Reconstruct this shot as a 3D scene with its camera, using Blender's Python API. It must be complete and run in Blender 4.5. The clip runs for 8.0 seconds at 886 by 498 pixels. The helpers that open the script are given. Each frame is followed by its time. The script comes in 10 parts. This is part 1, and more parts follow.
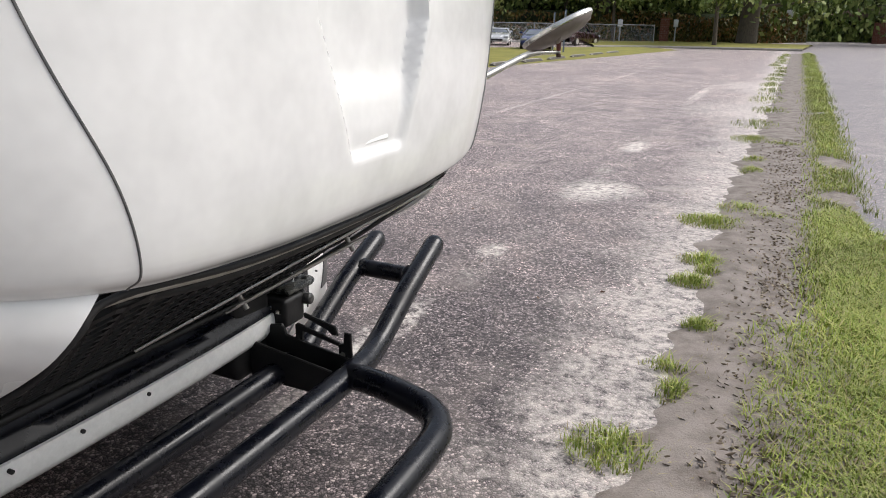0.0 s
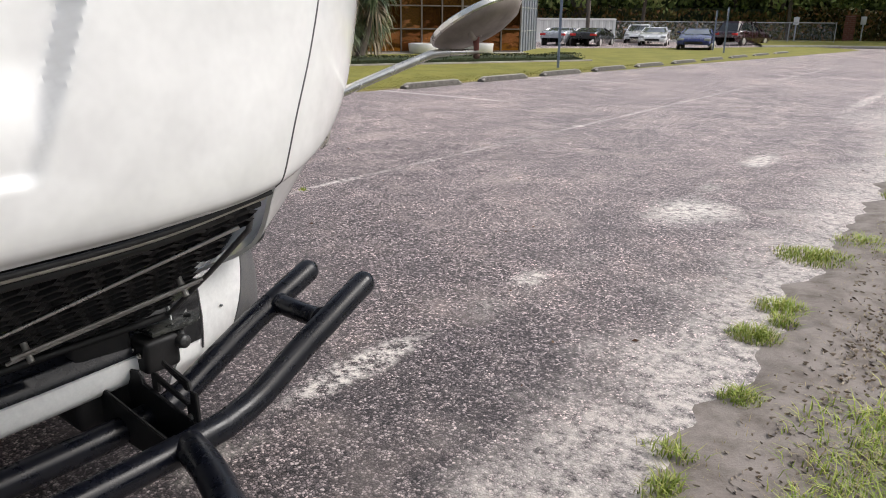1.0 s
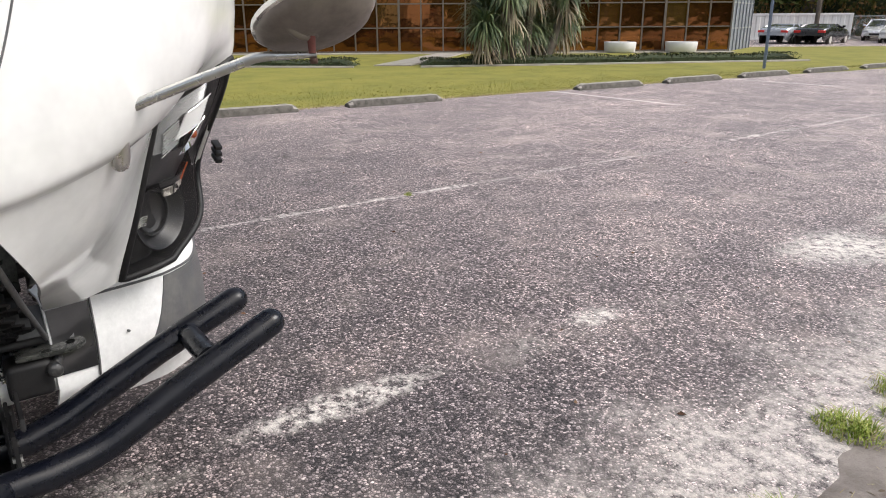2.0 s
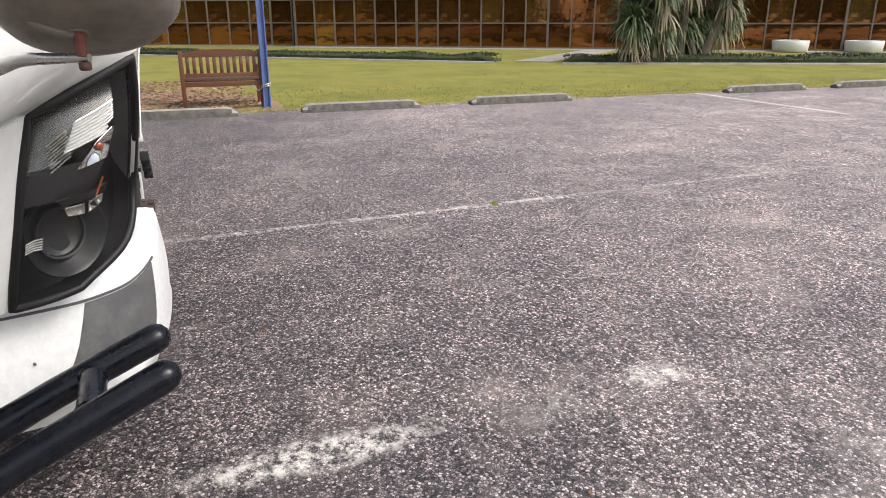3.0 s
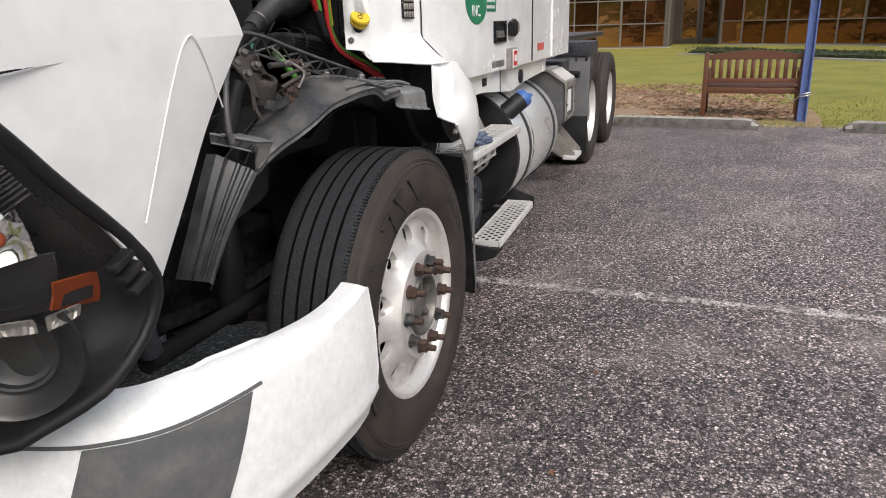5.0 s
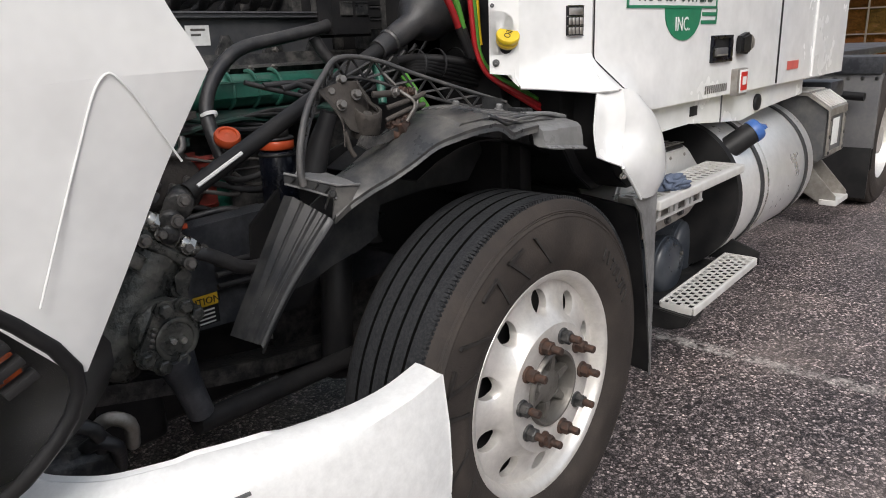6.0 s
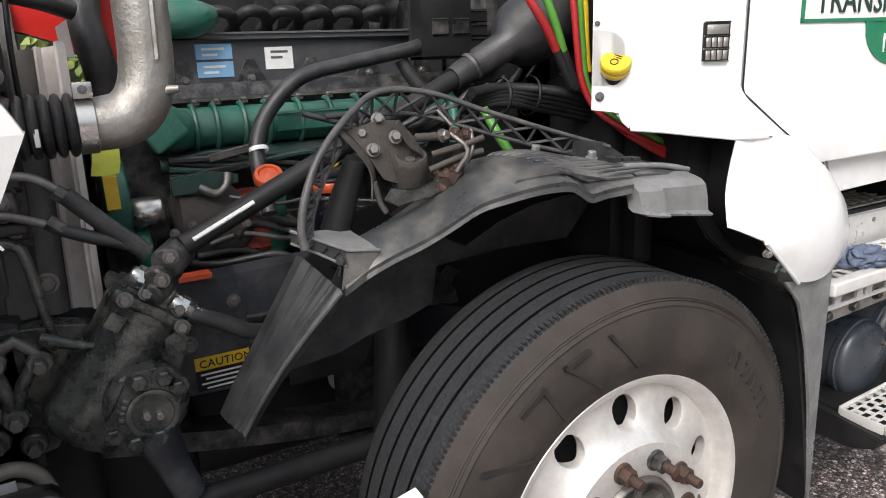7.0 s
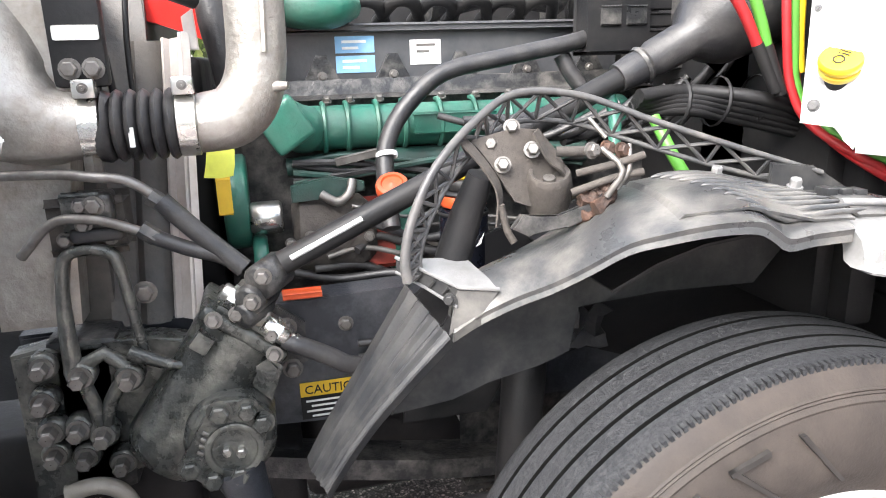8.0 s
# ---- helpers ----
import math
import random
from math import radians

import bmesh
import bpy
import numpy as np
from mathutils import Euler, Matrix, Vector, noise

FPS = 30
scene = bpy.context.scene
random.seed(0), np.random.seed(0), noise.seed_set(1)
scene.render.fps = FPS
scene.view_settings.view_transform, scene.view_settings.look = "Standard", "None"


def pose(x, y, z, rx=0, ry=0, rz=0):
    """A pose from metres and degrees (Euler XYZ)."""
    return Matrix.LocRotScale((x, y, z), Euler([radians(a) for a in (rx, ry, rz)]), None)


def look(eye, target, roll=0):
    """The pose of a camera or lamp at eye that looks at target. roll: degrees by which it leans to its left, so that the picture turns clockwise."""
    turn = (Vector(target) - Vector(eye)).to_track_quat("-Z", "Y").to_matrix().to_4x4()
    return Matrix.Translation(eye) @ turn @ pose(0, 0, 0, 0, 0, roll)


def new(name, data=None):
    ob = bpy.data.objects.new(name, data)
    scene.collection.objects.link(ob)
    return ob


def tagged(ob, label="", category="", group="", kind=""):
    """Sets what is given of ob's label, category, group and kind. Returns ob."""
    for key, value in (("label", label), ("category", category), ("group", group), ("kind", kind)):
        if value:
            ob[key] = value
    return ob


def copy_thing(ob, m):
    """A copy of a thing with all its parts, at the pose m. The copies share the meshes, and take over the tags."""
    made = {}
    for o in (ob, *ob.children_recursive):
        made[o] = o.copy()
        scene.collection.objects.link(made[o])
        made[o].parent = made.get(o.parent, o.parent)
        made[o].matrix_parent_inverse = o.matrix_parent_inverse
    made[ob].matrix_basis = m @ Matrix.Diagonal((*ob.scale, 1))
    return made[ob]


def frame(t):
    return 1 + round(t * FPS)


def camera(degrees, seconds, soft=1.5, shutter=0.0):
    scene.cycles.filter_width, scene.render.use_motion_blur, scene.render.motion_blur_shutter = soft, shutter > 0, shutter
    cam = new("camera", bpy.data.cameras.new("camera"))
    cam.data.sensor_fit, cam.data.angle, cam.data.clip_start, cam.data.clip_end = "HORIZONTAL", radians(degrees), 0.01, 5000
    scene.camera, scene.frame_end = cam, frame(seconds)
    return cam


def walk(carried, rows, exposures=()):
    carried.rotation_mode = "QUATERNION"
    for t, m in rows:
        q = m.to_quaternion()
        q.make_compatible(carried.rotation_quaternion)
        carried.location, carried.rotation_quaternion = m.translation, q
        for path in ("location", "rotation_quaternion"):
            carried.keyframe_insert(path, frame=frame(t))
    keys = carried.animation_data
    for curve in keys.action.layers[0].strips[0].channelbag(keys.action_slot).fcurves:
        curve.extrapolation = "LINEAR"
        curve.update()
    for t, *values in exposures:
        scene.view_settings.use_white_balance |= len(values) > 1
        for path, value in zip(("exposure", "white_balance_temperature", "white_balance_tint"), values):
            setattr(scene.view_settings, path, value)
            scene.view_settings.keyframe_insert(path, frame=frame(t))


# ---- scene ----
# world axes: x along the lorry to its nose, y to its left, origin on the ground under the front axle
cam = camera(64.2, 8.0, soft=1.0)
PATH = [
    (0, (2.777, -1.154, 1.46), (1.972, 0.571, 0.846), 1.06),
    (0.5, (2.948, -0.744, 1.424), (1.941, 0.867, 0.798), 0.83),
    (1, (3.157, -0.333, 1.446), (1.993, 1.172, 0.829), 0.46),
    (1.2, (3.245, -0.168, 1.433), (2.013, 1.282, 0.816), 0.34),
    (2.3, (3.405, 0.778, 1.437), (1.799, 1.796, 0.817), -0.41),
    (2.5, (3.387, 0.911, 1.431), (1.762, 1.899, 0.81), -0.31),
    (3, (3.24, 1.227, 1.429), (1.497, 1.979, 0.798), -0.08),
    (3.5, (2.965, 1.489, 1.423), (1.108, 1.895, 0.801), -0.6),
    (4, (2.698, 1.76, 1.405), (0.796, 1.845, 0.791), -0.86),
    (4.5, (2.421, 1.942, 1.39), (0.55, 1.585, 0.781), -1.6),
    (4.7, (2.251, 1.979, 1.397), (0.411, 1.495, 0.78), -1.52),
    (5.8, (1.564, 2.174, 1.406), (0.064, 0.977, 0.844), -2.37),
    (6, (1.454, 2.161, 1.414), (0.046, 0.857, 0.85), -2.24),
    (6.5, (1.174, 2.129, 1.453), (0.004, 0.604, 0.901), -2.38),
    (7, (0.93, 2.101, 1.454), (-0.005, 0.416, 0.918), -2.14),
    (7.5, (0.812, 2.033, 1.444), (0.103, 0.241, 0.909), -1.78),
    (8, (0.746, 1.899, 1.446), (0.28, 0.027, 0.918), -1.77),
]
walk(cam, [(t, look(eye, target, roll)) for t, eye, target, roll in PATH],
     exposures=[(0.0, 0.28), (1.0, 0.25), (2.5, 0.5), (3.5, 0.48), (4.5, 0.36), (6.0, 0.17), (6.7, 0.48), (7.2, 0.95), (7.6, 1.75), (8.0, 2.45)])

# ---------------------------------------------------------------- light
world = bpy.data.worlds.new("sky")
scene.world = world
world.use_nodes = True
wn = world.node_tree
sky = wn.nodes.new("ShaderNodeTexSky")
sky.sky_type, sky.sun_disc = "NISHITA", False
sky.sun_elevation, sky.sun_rotation = radians(48), radians(60)
sky.dust_density, sky.air_density, sky.ozone_density = 4.0, 1.2, 1.0
haze = wn.nodes.new("ShaderNodeHueSaturation")
haze.inputs["Saturation"].default_value = 0.5
wn.links.new(sky.outputs[0], haze.inputs["Color"])
wn.links.new(haze.outputs[0], wn.nodes["Background"].inputs[0])
wn.nodes["Background"].inputs[1].default_value = 0.15
sun = new("sun", bpy.data.lights.new("sun", "SUN"))
sun.data.energy, sun.data.angle, sun.data.color = 1.7, radians(25), (1.0, 0.97, 0.95)
sun.matrix_world = look((7, 9, 10.5), (0, 0, 0))


# ---------------------------------------------------------------- materials
def nodes_of(name):
    m = bpy.data.materials.new(name)
    m.use_nodes = True
    t = m.node_tree
    return m, t, t.nodes["Principled BSDF"]


def rgba(c):
    return (c[0], c[1], c[2], 1.0)


def noise_node(t, scale, detail=6.0, rough=0.6, stretch=None):
    co = t.nodes.new("ShaderNodeTexCoord")
    n = t.nodes.new("ShaderNodeTexNoise")
    n.inputs["Scale"].default_value = scale
    n.inputs["Detail"].default_value = detail
    n.inputs["Roughness"].default_value = rough
    if stretch:
        mp = t.nodes.new("ShaderNodeMapping")
        mp.inputs["Scale"].default_value = stretch
        t.links.new(co.outputs["Object"], mp.inputs["Vector"])
        t.links.new(mp.outputs[0], n.inputs["Vector"])
    else:
        t.links.new(co.outputs["Object"], n.inputs["Vector"])
    return n


def ramp_node(t, source, stops):
    r = t.nodes.new("ShaderNodeValToRGB")
    while len(r.color_ramp.elements) < len(stops):
        r.color_ramp.elements.new(0.5)
    for e, (p, c) in zip(r.color_ramp.elements, stops):
        e.position = p
        e.color = rgba(c) if isinstance(c, tuple) else (c, c, c, 1)
    t.links.new(source, r.inputs[0])
    return r


def mix_node(t, fac, a, b, mode="MIX"):
    m = t.nodes.new("ShaderNodeMix")
    m.data_type, m.blend_type = "RGBA", mode
    for sock, v in ((m.inputs[0], fac), (m.inputs[6], a), (m.inputs[7], b)):
        if isinstance(v, (int, float)):
            sock.default_value = v
        elif isinstance(v, tuple):
            sock.default_value = rgba(v)
        else:
            t.links.new(v, sock)
    return m.outputs[2]


def mat(name, col, rough=0.5, metal=0.0, dirt=None, amount=0.35, scale=3.0, grain=40.0, bump=0.0, bscale=120.0,
        coat=0.0, vary=0.0, rspread=0.12, stretch=None, spec=0.5):
    """A surface of colour col with stains of colour dirt, fine grain, uneven gloss and relief."""
    m, t, b = nodes_of(name)
    dirt = dirt or tuple(c * 0.6 for c in col)
    big = noise_node(t, scale, 5, 0.65, stretch)
    fine = noise_node(t, grain, 3, 0.7, stretch)
    mask = ramp_node(t, big.outputs["Fac"], [(0.42, 0.0), (0.72, amount)])
    c = mix_node(t, mask.outputs[0], col, dirt)
    shade = ramp_node(t, fine.outputs["Fac"], [(0.3, 0.86), (0.7, 1.0)])
    c = mix_node(t, 1.0, c, shade.outputs[0], "MULTIPLY")
    if vary:
        info = t.nodes.new("ShaderNodeObjectInfo")
        r = ramp_node(t, info.outputs["Random"], [(0.0, 1.0 - vary), (1.0, 1.0)])
        c = mix_node(t, 1.0, c, r.outputs[0], "MULTIPLY")
    t.links.new(c, b.inputs["Base Color"])
    rr = ramp_node(t, big.outputs["Fac"], [(0.3, max(rough - rspread, 0.03)), (0.7, min(rough + rspread, 1.0))])
    t.links.new(rr.outputs[0], b.inputs["Roughness"])
    b.inputs["Metallic"].default_value = metal
    b.inputs["Specular IOR Level"].default_value = spec
    b.inputs["Coat Weight"].default_value = coat
    if bump:
        n = noise_node(t, bscale, 4, 0.6, stretch)
        bp = t.nodes.new("ShaderNodeBump")
        bp.inputs["Strength"].default_value = bump
        bp.inputs["Distance"].default_value = 0.004
        t.links.new(n.outputs["Fac"], bp.inputs["Height"])
        t.links.new(bp.outputs[0], b.inputs["Normal"])
    return m


def glass_mat(name, tint, rough=0.02, alpha=0.25):
    """A thin pane: mostly see-through, with a glossy face."""
    m, t, b = nodes_of(name)
    b.inputs["Base Color"].default_value = rgba(tint)
    b.inputs["Roughness"].default_value = rough
    b.inputs["Alpha"].default_value = alpha
    b.inputs["Coat Weight"].default_value = 1.0
    b.inputs["Coat Roughness"].default_value = 0.02
    return m


def math_node(t, op, a, b=None, c=None, clamp=False):
    n = t.nodes.new("ShaderNodeMath")
    n.operation, n.use_clamp = op, clamp
    for i, v in enumerate((a, b, c)):
        if v is None:
            continue
        if isinstance(v, (int, float)):
            n.inputs[i].default_value = v
        else:
            t.links.new(v, n.inputs[i])
    return n.outputs[0]


def asphalt_mat():
    m, t, b = nodes_of("asphalt")
    co = t.nodes.new("ShaderNodeTexCoord")
    sep = t.nodes.new("ShaderNodeSeparateXYZ")
    t.links.new(co.outputs["Object"], sep.inputs[0])
    x, y = sep.outputs[0], sep.outputs[1]
    warp = noise_node(t, 2.2, 4, 0.6)
    wob = math_node(t, "MULTIPLY_ADD", warp.outputs["Fac"], 0.5, -0.25)
    # stones of the wearing course
    vo = t.nodes.new("ShaderNodeTexVoronoi")
    vo.inputs["Scale"].default_value = 86.0
    t.links.new(co.outputs["Object"], vo.inputs["Vector"])
    gap = t.nodes.new("ShaderNodeTexVoronoi")
    gap.feature = "DISTANCE_TO_EDGE"
    gap.inputs["Scale"].default_value = 86.0
    t.links.new(co.outputs["Object"], gap.inputs["Vector"])
    sv = t.nodes.new("ShaderNodeSeparateColor")
    t.links.new(vo.outputs["Color"], sv.inputs[0])
    stone = ramp_node(t, sv.outputs[0], [(0.0, (0.07, 0.064, 0.065)), (0.35, (0.17, 0.155, 0.155)), (0.62, (0.34, 0.312, 0.310)),
                                         (0.85, (0.57, 0.528, 0.516)), (1.0, (0.78, 0.735, 0.705))])
    edge = ramp_node(t, gap.outputs["Distance"], [(0.0, 0.06), (0.22, 1.0)])
    c = mix_node(t, 1.0, stone.outputs[0], edge.outputs[0], "MULTIPLY")
    # clumps of stones, bare binder between them
    clump = noise_node(t, 40.0, 3, 0.65)
    cl = ramp_node(t, clump.outputs["Fac"], [(0.36, 0.58), (0.5, 0.98), (0.64, 1.45)])
    c = mix_node(t, 1.0, c, cl.outputs[0], "MULTIPLY")
    drift = noise_node(t, 7.0, 4, 0.65)
    dr = ramp_node(t, drift.outputs["Fac"], [(0.35, 0.82), (0.65, 1.20)])
    c = mix_node(t, 1.0, c, dr.outputs[0], "MULTIPLY")
    # weathered lighter and oil-dark areas
    big = noise_node(t, 0.35, 6, 0.62)
    tone = ramp_node(t, big.outputs["Fac"], [(0.32, (0.76, 0.71, 0.72)), (0.5, (1.0, 0.93, 0.93)), (0.66, (1.28, 1.18, 1.15))])
    c = mix_node(t, 1.0, c, tone.outputs[0], "MULTIPLY")
    mid = noise_node(t, 1.3, 5, 0.7)
    sand = ramp_node(t, mid.outputs["Fac"], [(0.52, 0.0), (0.72, 0.45)])
    c = mix_node(t, sand.outputs[0], c, (0.36, 0.31, 0.28))
    # blotches where the binder has worn or bled
    blotch = noise_node(t, 1.7, 9, 0.78)
    bl = ramp_node(t, blotch.outputs["Fac"], [(0.38, (0.80, 0.785, 0.80)), (0.5, (1.0, 0.985, 0.98)), (0.62, (1.32, 1.27, 1.24))])
    c = mix_node(t, 1.0, c, bl.outputs[0], "MULTIPLY")
    # grazing-angle brightening put into the tone: dark beside the lorry, pale far along y
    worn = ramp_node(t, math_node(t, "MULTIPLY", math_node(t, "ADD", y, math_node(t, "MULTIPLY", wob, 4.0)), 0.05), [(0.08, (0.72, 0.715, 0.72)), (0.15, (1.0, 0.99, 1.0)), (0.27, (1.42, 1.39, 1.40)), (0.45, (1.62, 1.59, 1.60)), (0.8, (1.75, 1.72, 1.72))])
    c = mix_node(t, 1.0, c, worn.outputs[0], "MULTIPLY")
    # worn white bay lines and a pale crack
    fine = noise_node(t, 16.0, 5, 0.75)
    patch = noise_node(t, 0.9, 3, 0.6)

    def line(x0, slope, half, low, high, strength):
        d = math_node(t, "ABSOLUTE", math_node(t, "SUBTRACT", math_node(t, "SUBTRACT", x, math_node(t, "MULTIPLY", y, slope)), x0))
        d = math_node(t, "MULTIPLY_ADD", wob, 0.3, d)
        s = ramp_node(t, math_node(t, "DIVIDE", d, half), [(0.35, 1.0), (1.0, 0.0)])
        p = ramp_node(t, patch.outputs["Fac"], [(low, 0.0), (high, 1.0)])
        f = ramp_node(t, fine.outputs["Fac"], [(0.42, 0.0), (0.62, 1.0)])
        v = math_node(t, "MULTIPLY", s.outputs[0], p.outputs[0])
        v = math_node(t, "MULTIPLY", v, f.outputs[0])
        return math_node(t, "MULTIPLY", v, strength, clamp=True)

    k = line(1.22, 0.0, 0.13, 0.54, 0.66, 0.7)
    c = mix_node(t, k, c, (0.62, 0.58, 0.52))
    k = line(-1.58, 0.0, 0.05, 0.34, 0.58, 0.8)
    c = mix_node(t, k, c, (0.88, 0.83, 0.77))
    # larger worn patches, and the bay lines towards the lawn
    def blot(cx, cy, rx, ry, low):
        dx = math_node(t, "DIVIDE", math_node(t, "SUBTRACT", x, cx), rx)
        dy = math_node(t, "DIVIDE", math_node(t, "SUBTRACT", y, cy), ry)
        d = math_node(t, "SQRT", math_node(t, "ADD", math_node(t, "MULTIPLY", dx, dx), math_node(t, "MULTIPLY", dy, dy)))
        d = math_node(t, "MULTIPLY_ADD", wob, 2.6, d)
        s = ramp_node(t, d, [(0.35, 1.0), (1.0, 0.0)])
        f = ramp_node(t, fine.outputs["Fac"], [(low, 0.0), (low + 0.16, 1.0)])
        return math_node(t, "MULTIPLY", math_node(t, "MULTIPLY", s.outputs[0], f.outputs[0]), 0.9, clamp=True)

    for cx, cy, rx, ry, low in ((1.17, 1.70, 0.11, 0.55, 0.44), (1.17, 3.09, 0.12, 0.24, 0.44), (1.36, 5.25, 0.42, 0.60, 0.40), (1.2, 7.9, 0.2, 0.6, 0.40),
                                (-1.55, 1.7, 0.08, 0.8, 0.57), (-1.6, 9.0, 0.12, 0.2, 0.40), (1.9, 13.0, 0.9, 2.0, 0.46), (2.0, 19.0, 1.1, 2.4, 0.44), (1.1, 16.0, 0.15, 3.0, 0.42)):
        c = mix_node(t, blot(cx, cy, rx, ry, low), c, (0.78, 0.73, 0.67))
    for y0 in (11.05, 16.55, 25.4):
        d = math_node(t, "ABSOLUTE", math_node(t, "SUBTRACT", y, y0))
        s = ramp_node(t, math_node(t, "DIVIDE", d, 0.07), [(0.6, 1.0), (1.0, 0.0)])
        g = ramp_node(t, math_node(t, "MULTIPLY", math_node(t, "ADD", x, 5.2), 0.5), [(-0.55, 1.0), (0.35, 1.0), (0.6, 0.0)])
        k = math_node(t, "MULTIPLY", math_node(t, "MULTIPLY", s.outputs[0], g.outputs[0]), 0.55, clamp=True)
        c = mix_node(t, k, c, (0.85, 0.82, 0.78))
    # pale sand washed off the verge
    e = math_node(t, "ADD", math_node(t, "SUBTRACT", x, 2.45), math_node(t, "MULTIPLY", wob, 2.4))
    band = ramp_node(t, math_node(t, "MULTIPLY_ADD", math_node(t, "ABSOLUTE", e), -1.0, 1.0), [(0.35, 0.0), (0.9, 0.85)])
    gr = ramp_node(t, fine.outputs["Fac"], [(0.38, 0.05), (0.60, 1.0)])
    c = mix_node(t, math_node(t, "MULTIPLY", band.outputs[0], gr.outputs[0]), c, (0.68, 0.62, 0.57))
    # the lane beyond the verge is older and bluer
    far = ramp_node(t, math_node(t, "SUBTRACT", x, 3.2), [(0.0, 0.0), (0.05, 1.0)])
    c = mix_node(t, math_node(t, "MULTIPLY", far.outputs[0], 0.55), c, (0.19, 0.185, 0.20))
    t.links.new(c, b.inputs["Base Color"])
    b.inputs["Roughness"].default_value = 0.56
    b.inputs["Specular IOR Level"].default_value = 0.5
    bp = t.nodes.new("ShaderNodeBump")
    bp.inputs["Strength"].default_value = 0.9
    bp.inputs["Distance"].default_value = 0.006
    t.links.new(math_node(t, "MINIMUM", gap.outputs["Distance"], 0.3), bp.inputs["Height"])
    t.links.new(bp.outputs[0], b.inputs["Normal"])
    return m


ASPHALT = asphalt_mat()
WHITE = mat("white_paint", (0.82, 0.82, 0.81), 0.22, dirt=(0.77, 0.76, 0.74), amount=0.12, scale=1.1, grain=8.0, coat=0.5)
WHITE_PLASTIC = mat("white_plastic", (0.80, 0.80, 0.79), 0.38, dirt=(0.68, 0.67, 0.65), amount=0.15, scale=2)
GREY_PLASTIC = mat("grey_plastic", (0.085, 0.086, 0.09), 0.5, dirt=(0.20, 0.19, 0.175), amount=0.55, scale=16, bump=0.25, bscale=240)
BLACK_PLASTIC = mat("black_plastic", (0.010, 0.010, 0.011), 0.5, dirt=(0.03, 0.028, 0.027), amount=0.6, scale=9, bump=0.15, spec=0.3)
BLACK_PAINT = mat("black_paint", (0.004, 0.005, 0.009), 0.27, dirt=(0.014, 0.014, 0.018), amount=0.4, scale=14, spec=0.3)
LINER = mat("liner_plastic", (0.022, 0.023, 0.025), 0.42, dirt=(0.075, 0.072, 0.068), amount=0.7, scale=14, bump=0.15, bscale=120, spec=0.4)
ARCH = mat("dusty_arch_plastic", (0.042, 0.043, 0.045), 0.36, dirt=(0.17, 0.16, 0.145), amount=0.75, scale=13, grain=60, bump=0.25, bscale=90, spec=0.5)
IRON = mat("greasy_iron", (0.028, 0.029, 0.031), 0.38, 0.35, dirt=(0.17, 0.16, 0.148), amount=0.8, scale=24, bump=0.6, bscale=70)
FRAME_STEEL = mat("frame_steel", (0.03, 0.033, 0.04), 0.42, 0.2, dirt=(0.14, 0.14, 0.15), amount=0.6, scale=10, bump=0.3)
FRESH_RUBBER = mat("raised_rubber", (0.018, 0.016, 0.015), 0.6, dirt=(0.045, 0.038, 0.034), amount=0.5, scale=30)
RUBBER = mat("tyre_rubber", (0.034, 0.0285, 0.0255), 0.70, dirt=(0.075, 0.061, 0.052), amount=0.6, scale=9, bump=0.3, bscale=160, spec=0.25)
TREAD = mat("tread_rubber", (0.017, 0.018, 0.0205), 0.72, dirt=(0.070, 0.071, 0.074), amount=0.6, scale=130, grain=300, bump=0.9, bscale=140, spec=0.25)
HOSE = mat("hose_rubber", (0.020, 0.020, 0.022), 0.45, dirt=(0.075, 0.07, 0.066), amount=0.55, scale=18, bump=0.25)
ALLOY = mat("wheel_alloy", (0.80, 0.775, 0.74), 0.42, 0.6, dirt=(0.60, 0.565, 0.52), amount=0.5, scale=12, bump=0.1)
CAST_ALU = mat("cast_aluminium", (0.42, 0.40, 0.37), 0.48, 0.75, dirt=(0.22, 0.19, 0.16), amount=0.7, scale=14, bump=0.5, bscale=80)
HUB_IRON = mat("hub_casting", (0.20, 0.19, 0.175), 0.45, 0.6, dirt=(0.10, 0.088, 0.075), amount=0.7, scale=20, bump=0.5, bscale=80)
TANK_ALU = mat("tank_aluminium", (0.84, 0.84, 0.83), 0.36, 0.6, dirt=(0.62, 0.61, 0.59), amount=0.5, scale=5, bump=0.1)
STEEL = mat("bright_steel", (0.62, 0.61, 0.58), 0.3, 0.95, dirt=(0.35, 0.33, 0.3), amount=0.5, scale=12)
RUST = mat("rusty_steel", (0.05, 0.034, 0.028), 0.7, 0.3, dirt=(0.12, 0.055, 0.032), amount=0.8, scale=40, bump=0.6)
GREEN = mat("engine_green", (0.022, 0.125, 0.088), 0.40, dirt=(0.075, 0.12, 0.10), amount=0.6, scale=12, bump=0.5, bscale=45)
GREEN_GRIME = mat("grimy_green", (0.016, 0.052, 0.042), 0.5, dirt=(0.05, 0.055, 0.05), amount=0.7, scale=22, bump=0.5, bscale=60)
RED = mat("red_plastic", (0.6, 0.02, 0.015), 0.4, dirt=(0.3, 0.02, 0.02))
ORANGE = mat("orange_plastic", (0.46, 0.065, 0.018), 0.4, dirt=(0.3, 0.06, 0.02), amount=0.5, scale=12)
YELLOW = mat("yellow_plastic", (0.66, 0.46, 0.02), 0.4, dirt=(0.5, 0.36, 0.05))
LIME = mat("lime_hose", (0.09, 0.30, 0.04), 0.4, dirt=(0.05, 0.12, 0.03), amount=0.5, scale=20)
BLUE_CAP = mat("blue_plastic", (0.02, 0.05, 0.17), 0.4)
